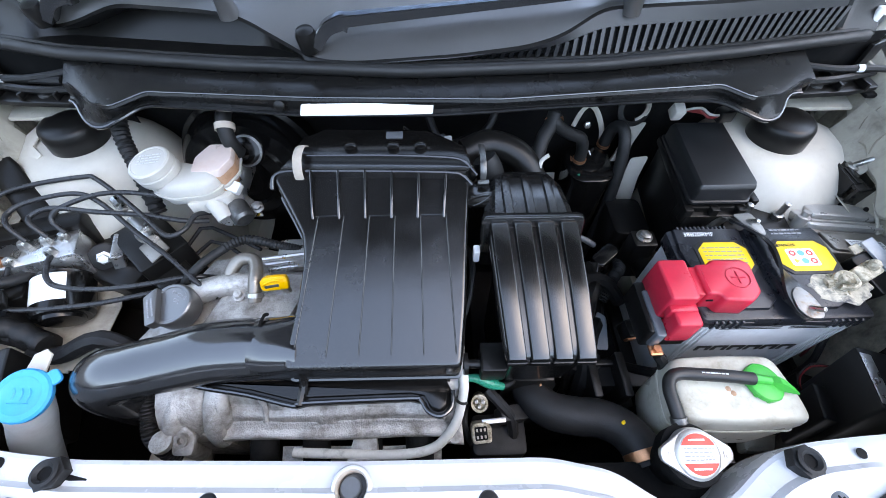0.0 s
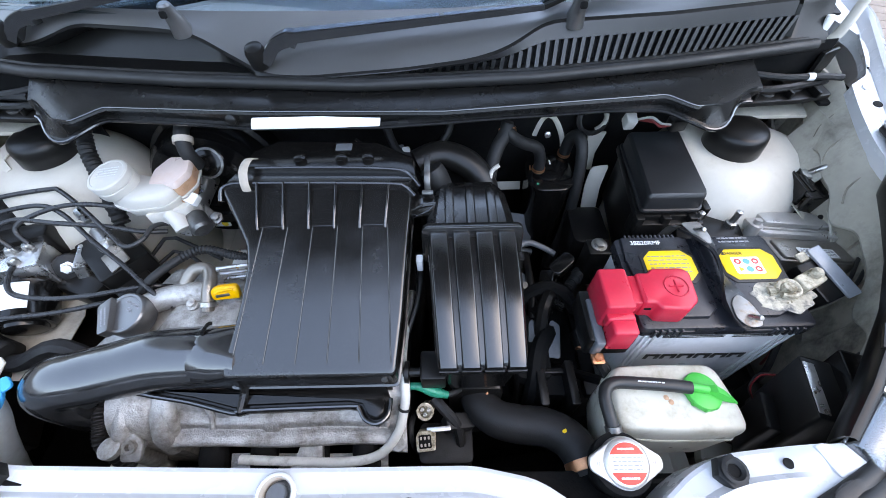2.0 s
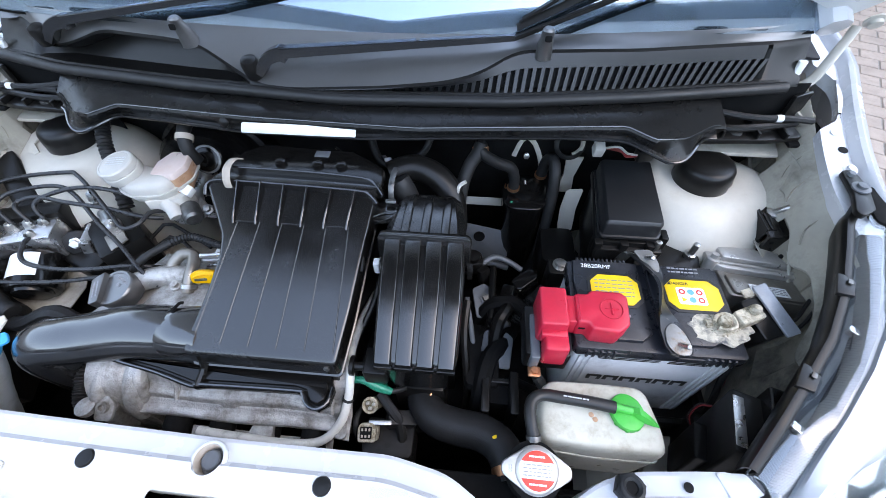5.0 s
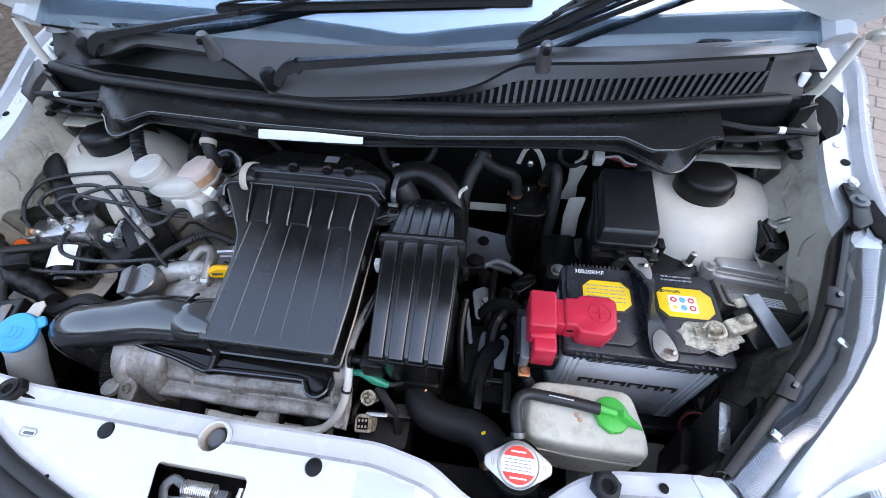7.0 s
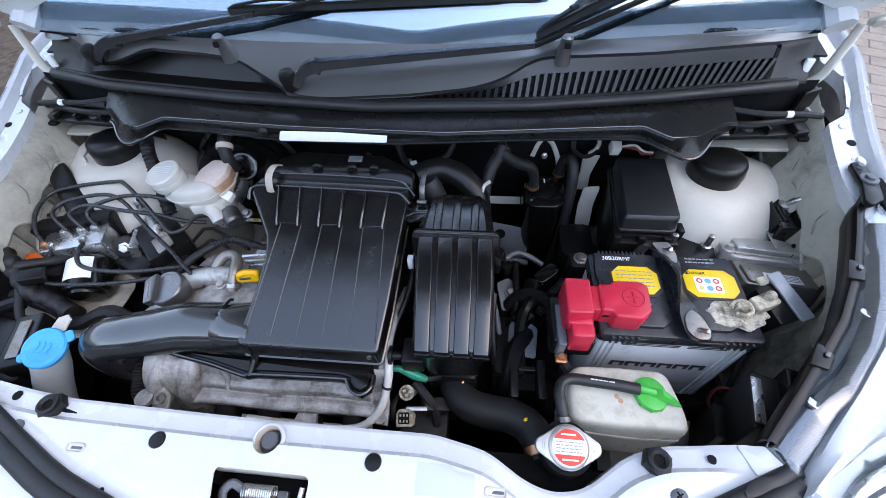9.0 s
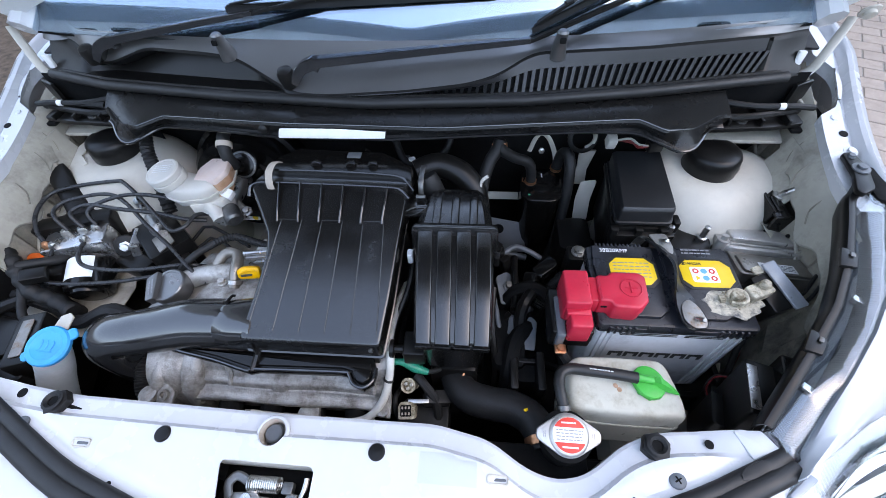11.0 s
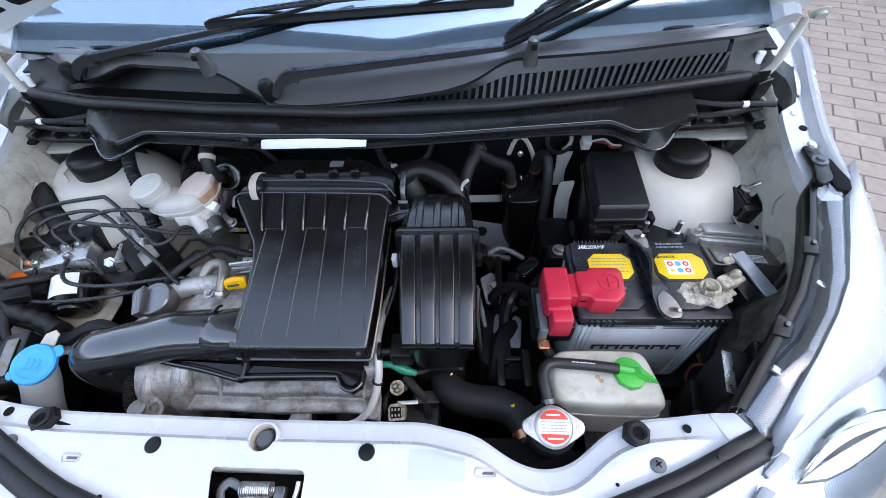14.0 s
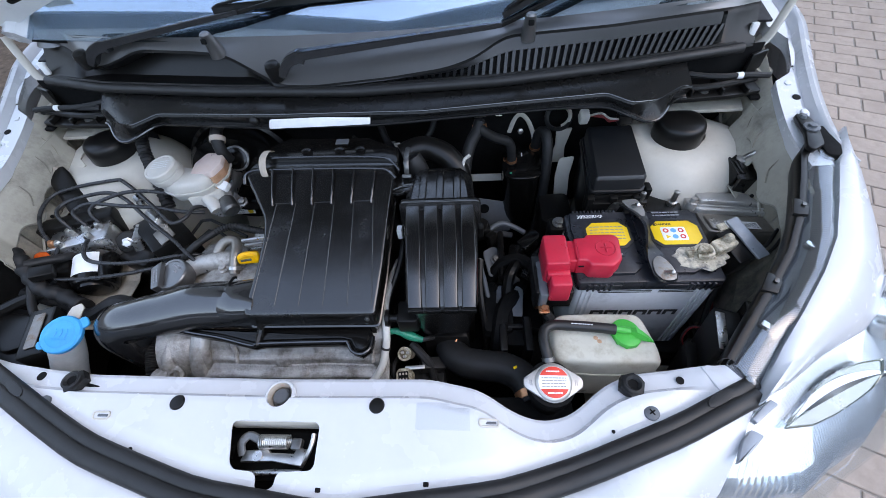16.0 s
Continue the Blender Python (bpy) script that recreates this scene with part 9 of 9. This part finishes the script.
for x, y in ((-0.387, 0.034), (0.356, 0.025)):
    sc = thing("panel_screw", on_panel(x, y, -0.001), "rusty cross-head screw in the front panel", "screw", "panel screws")
    part("washer", lathe(B(), [(0, 0), (0.0085, 0), (0.0085, 0.0025), (0.0065, 0.004), (0, 0.004)], T(*on_panel(x, y, -0.001)), 20), GREYPL, sc)
    bm = B()
    rbox(bm, T(*on_panel(x, y, 0.003), 0, 0, 30), 0.008, 0.0016, 0.0006, 0.0005, 0.0002)
    rbox(bm, T(*on_panel(x, y, 0.003), 0, 0, 120), 0.008, 0.0016, 0.0006, 0.0005, 0.0002)
    part("cross", bm, DEEP, sc)
# holes as near-black discs on the closed panel, shade in their colour
for x, y, r in ((-0.422, 0.071, 0.006), (0.399, 0.062, 0.0048), (-0.246, -0.019, 0.0030), (0.311, 0.006, 0.002)):
    bm = lathe(B(), [(0, 0), (r, 0), (r, 0.0006), (0, 0.0008)], T(*on_panel(x, y, 0.0007)), 16)
    part("hole", bm, DEEP, car)
for x, y in ((-0.299, 0.018), (0.172, 0.013)):
    bm = B()
    tube(bm, [on_panel(x + a, y + b, 0.0008) for a, b in rrect(0.022, 0.008, 0.003, 3) + rrect(0.022, 0.008, 0.003, 3)[:1]], 0.0012, 6, 1)
    part("slot_rim", bm, BAYPAINT, car)
    part("slot", rbox(B(), T(*on_panel(x + 0.002, y, 0.0)), 0.013, 0.003, 0.0008, 0.001, 0.0003), GREYPL, car)
for x, y in ((0.102, -0.049), (-0.015, -0.056)):
    part("square_hole", rbox(B(), T(*on_panel(x, y, 0.0)), 0.006, 0.005, 0.0008, 0.001, 0.0003), DEEP, car)
bm = B()
loops = [[Vector(on_panel(x, y, 0.0006)) for x in frange(0.088, 0.150, 8)] for y in frange(0.004, 0.034, 6)]
sheet(bm, loops, 0.0004)
part("tape_patch", bm, CLEARTAPE, car, "pale square of clear tape")
# ---- bonnet lock in its pocket ----
lk = thing("bonnet_lock", (-0.075, -0.015, 0.745), "greasy steel bonnet lock with coil spring in the pocket", "bonnet lock")
zt = panel_point(-0.07, 0).z
# near-black plate for the dark interior of the pocket
part("back_plate", rbox(B(), T(-0.075, -0.014, zt - 0.050), 0.105, 0.056, 0.004, 0.004, 0.001), DEEP, lk)
sp_pts = []
for i in range(14 * 12 + 1):
    a = 2 * math.pi * i / 12
    sp_pts.append((-0.098 + 0.034 * i / (14 * 12), -0.006 + 0.0075 * math.cos(a), zt - 0.018 + 0.0075 * math.sin(a)))
part("spring", tube(B(), sp_pts, 0.0011, 6, 1), STEEL, lk, "bright steel coil spring")
part("claw", prism(B(), [(-0.118, -0.027), (-0.080, -0.026), (-0.044, -0.031), (-0.042, -0.013), (-0.053, -0.011), (-0.056, -0.018), (-0.084, -0.017), (-0.088, -0.013), (-0.116, -0.015)], T(0, 0, 0), zt - 0.026, zt - 0.020, 0.0015), STEEL, lk)
part("lever", tube(B(), [(-0.033, 0.002, zt - 0.012), (-0.034, -0.010, zt - 0.014), (-0.040, -0.022, zt - 0.020), (-0.046, -0.030, zt - 0.026)], 0.003, 8, 4), STEEL, lk)
part("lower_plate", prism(B(), [(-0.116, -0.040), (-0.070, -0.038), (-0.046, -0.041), (-0.046, -0.033), (-0.08, -0.033), (-0.116, -0.035)], T(0, 0, 0), zt - 0.032, zt - 0.028, 0.001), STEEL, lk)
bm = B()
tube(bm, [(-0.118, -0.02, zt - 0.022), (-0.120, -0.008, zt - 0.016), (-0.112, 0.0, zt - 0.014), (-0.100, -0.004, zt - 0.016)], 0.005, 8, 4, flat=0.5)
part("catch", bm, DARKSTEEL, lk)
part("catch_block", rbox(B(), T(-0.054, -0.008, zt - 0.026), 0.012, 0.012, 0.010, 0.002, 0.001), DARKSTEEL, lk)
bm = lathe(B(), [(0, 0), (0.006, 0), (0.006, 0.004), (0, 0.004)], T(-0.098, -0.021, zt - 0.022), 12)
part("rivet", bm, ALU2, lk)

# ---- wing flange fittings ----
for s in (1, -1):
    for y, z, nm in ((0.52, 0.8905, "a"), (0.455, 0.880, "b")):
        hexbolt("flange_bolt", (s * 0.680, y, z), (s * 0.680, y - 0.02, z + 0.08), 0.0055, PAINT, "white painted bolt on the wing flange", washer=1.7)
    bm = lathe(B(), [(0, 0), (0.006, 0), (0.006, 0.0008), (0, 0.001)], T(s * 0.682, 0.488, 0.8875, 12), 16)
    part("flange_hole", bm, DEEP, car)
    part("white_clip", rbox(B(), T(s * 0.634, 0.600, 0.935), 0.012, 0.008, 0.022, 0.003, 0.001), WHITE, cowl)
bm = B()
prism(bm, [(-0.012, 0.036), (0.014, 0.03), (0.016, -0.01), (0.008, -0.04), (-0.016, -0.035), (-0.018, 0.01)], T(-0.668, 0.415, 0.866, 10, 0, 10), 0, 0.006, 0.002)
lathe(bm, [(0, 0.006), (0.009, 0.006), (0.008, 0.011), (0, 0.012)], T(-0.668, 0.415, 0.868), 14)
solo("lamp_stay", bm, SATIN, "black plastic lamp stay on the wing flange", "stay")
bm = tube(B(), [(-0.66, 0.555, 0.885), (-0.62, 0.55, 0.893), (-0.57, 0.548, 0.893), (-0.53, 0.545, 0.892)], 0.006, 8, 4)
solo("release_cable", bm, RUBBER, "black bonnet release cable on the cowl bracket", "cable")

# ---- gear linkage, plugs and brackets between the resonator and the battery ----
# panel of the bulkhead itself, built as a separate plate
hp = thing("bulkhead_plate", (0.195, 0.505, 0.56), "dark grey pressed bulkhead panel with a round hole", "heat shield")
bm = B()
prism(bm, round_poly([(0.140, -0.055), (0.245, -0.055), (0.245, 0.015), (0.150, 0.032), (0.140, 0.03)], 0.006), T(0, 0.500, 0.638, 72, 0, 0), 0.0, 0.003, 0.001)
part("plate", bm, GREYPL, hp)
part("hole", lathe(B(), [(0, 0), (0.011, 0), (0.011, 0.0012), (0, 0.0012)], T(0.187, 0.4985, 0.643, 72) @ T(0, 0, 0.003), 22), DEEP, hp)
part("flange_roll", tube(B(), [(0.14, 0.487, 0.588), (0.19, 0.482, 0.584), (0.25, 0.478, 0.572)], 0.007, 10, 4), GREYPL, hp)
gl = thing("gear_linkage", (0.215, 0.30, 0.58), "greasy grey gear linkage brackets on the gearbox", "gear linkage")
part("lever_plate", prism(B(), round_poly([(-0.022, -0.026), (0.016, -0.030), (0.024, 0.004), (0.006, 0.030), (-0.018, 0.024)], 0.006), T(0.201, 0.334, 0.668, 18, 8, 20), 0, 0.004, 0.001), GREYPL, gl)
part("lever_plate", prism(B(), round_poly([(-0.024, -0.028), (0.022, -0.028), (0.022, 0.020), (0.010, 0.028), (0.002, 0.012), (-0.010, 0.012), (-0.018, 0.028), (-0.024, 0.02)], 0.004), T(0.222, 0.250, 0.668, 14, 0, -6), 0, 0.004, 0.001), GREYPL, gl, "forked plate")
part("pivot", lathe(B(), [(0, 0), (0.010, 0), (0.010, 0.004), (0.006, 0.005), (0.006, 0.012), (0, 0.013)], T(0.201, 0.336, 0.672, 18, 8, 0), 6), DARKSTEEL, gl)
part("shift_rod", tube(B(), [(0.171, 0.322, 0.695), (0.172, 0.312, 0.694), (0.179, 0.282, 0.684), (0.184, 0.26, 0.67), (0.192, 0.232, 0.66), (0.194, 0.19, 0.64)], 0.004, 10, 5, flat=0.5), GREYPL, gl)
part("shift_cable", tube(B(), [(0.214, 0.40, 0.672), (0.212, 0.36, 0.682), (0.212, 0.32, 0.680), (0.208, 0.28, 0.672)], 0.006, 10, 5), SATIN, gl)
sp = thing("sensor_plug", (0.245, 0.34, 0.66), "glossy black sensor plug with corrugated conduit by the battery", "connector")
part("plug", rbox(B(), T(0.243, 0.334, 0.668, 25, -20, -24), 0.022, 0.050, 0.026, 0.005, 0.002), PLASTIC, sp)
part("boot", rbox(B(), T(0.266, 0.366, 0.676, 10, 0, -52), 0.024, 0.044, 0.024, 0.008, 0.003), PLASTIC, sp)
part("conduit", tube(B(), [(0.250, 0.300, 0.664), (0.262, 0.318, 0.676), (0.274, 0.334, 0.680), (0.288, 0.350, 0.676), (0.298, 0.37, 0.66)], lambda t: 0.0085 + 0.0014 * math.sin(t * 150), 10, 20), RUBBER, sp)
part("clip", rbox(B(), T(0.258, 0.349, 0.690, 10, 0, -52), 0.006, 0.010, 0.003, 0.001, 0.0005), STEEL, sp, "bright spring clip")
vs = thing("vent_valve", (0.177, 0.40, 0.60), "small black vent valve with a round knob", "valve")
part("body", rbox(B(), T(0.177, 0.402, 0.664, 0, 0, 12), 0.034, 0.028, 0.030, 0.006, 0.003), SATIN, vs)
part("knob", lathe(B(), [(0, 0), (0.012, 0), (0.013, 0.003), (0.012, 0.009), (0.005, 0.011), (0, 0.011)], T(0.177, 0.402, 0.694), 20), SATIN, vs)
part("pipe", tube(B(), [(0.19, 0.40, 0.68), (0.215, 0.415, 0.685), (0.24, 0.41, 0.68), (0.262, 0.40, 0.672)], 0.005, 10, 5), GREYPL, vs)
tp = thing("terminal_plug", (0.268, 0.236, 0.66), "brown and black cable plug under the red terminal cover", "connector")
part("shell", rbox(B(), T(0.268, 0.243, 0.672, 10, 0, 8), 0.020, 0.024, 0.030, 0.003, 0.002), SATIN, tp)
part("contact", rbox(B(), T(0.267, 0.230, 0.676, 10, 0, 8), 0.013, 0.004, 0.014, 0.001, 0.0005), COPPER, tp, "bare copper contact")
hs = thing("hose_stay", (0.352, 0.53, 0.62), "light grey curved hose stay on the bulkhead", "bracket")
part("arm", prism(B(), round_poly([(-0.013, -0.050), (0.016, -0.052), (0.013, 0.0), (0.018, 0.044), (-0.012, 0.040), (-0.016, 0.0)], 0.006), T(0.350, 0.532, 0.700, 80, 0, 0), 0, 0.003, 0.001), BAYPAINT, hs)

# ---- paving: bricks laid in stretcher bond on the drive ----
pave = solo("pavement", prism(B(), [(-1.45, -9), (12, -9), (12, 14), (-1.45, 14)], T(0, 0, 0), -0.011, -0.006, 0.001), JOINT, "driveway bed under pinkish brick pavers", "pavement", kind="structure")
PL, PW, JT = 0.200, 0.118, 0.006
turn = Matrix.Rotation(radians(-27), 4, 'Z')


def paver_mesh(l, w, seed):
    rnd = random.Random(seed)
    bm = B()
    poly = [(x + rnd.uniform(-0.0012, 0.0012), y + rnd.uniform(-0.0012, 0.0012)) for x, y in ((0, 0), (l, 0), (l, w), (0, w))]
    rings(bm, [[Vector((x, y, z)) for x, y in inset(poly, d)] for z, d in ((-0.008, 0.0), (-0.002, 0.0005), (0.0, 0.004))])
    return bm


protos = []
for k in range(6):
    bm = paver_mesh(PL - JT, PW - JT, k)
    bmesh.ops.recalc_face_normals(bm, faces=bm.faces[:])
    me = bpy.data.meshes.new("paver")
    bm.to_mesh(me)
    bm.free()
    me.materials.append(PAVER)
    protos.append(me)
rnd = random.Random(11)
inv = Matrix.Translation(-pave.location)
rest = []
count = 0
for r in range(-60, 90):
    for c in range(-30, 60):
        u, v = c * PL + (PL / 2 if r % 2 else 0) + rnd.uniform(-0.001, 0.001), r * PW
        p = turn @ Vector((u, v, 0))
        if not (0.72 < p.x < 7.5 and -2.5 < p.y < 9.0):
            continue
        near = 0.80 < p.x < 2.0 and -0.3 < p.y < 2.6
        if near and count < 300:
            ob = new("paver", protos[rnd.randrange(6)])
            ob.matrix_basis = inv @ Matrix.Translation(p + Vector((0, 0, rnd.uniform(-0.001, 0.0012)))) @ turn @ Matrix.Rotation(rnd.uniform(-0.006, 0.006), 4, 'Z')
            ob.parent = pave
            count += 1
        else:
            rest.append(p)
vs, fsx = [], []
for p in rest:
    b0 = len(vs)
    z = rnd.uniform(-0.001, 0.001)
    for x, y, h in ((0, 0, -0.008), (PL - JT, 0, -0.008), (PL - JT, PW - JT, -0.008), (0, PW - JT, -0.008), (0.003, 0.003, 0), (PL - JT - 0.003, 0.003, 0), (PL - JT - 0.003, PW - JT - 0.003, 0), (0.003, PW - JT - 0.003, 0)):
        q = turn @ Vector((x, y, 0))
        vs.append((p.x + q.x - pave.location.x, p.y + q.y - pave.location.y, h + z - pave.location.z))
    fsx += [(b0 + 4, b0 + 5, b0 + 6, b0 + 7)] + [(b0 + i, b0 + (i + 1) % 4, b0 + 4 + (i + 1) % 4, b0 + 4 + i) for i in range(4)]
me = bpy.data.meshes.new("far_pavers")
me.from_pydata(vs, [], fsx)
me.materials.append(PAVER)
far = new("far_pavers", me)
far.parent = pave
tagged(far, kind="stuff")
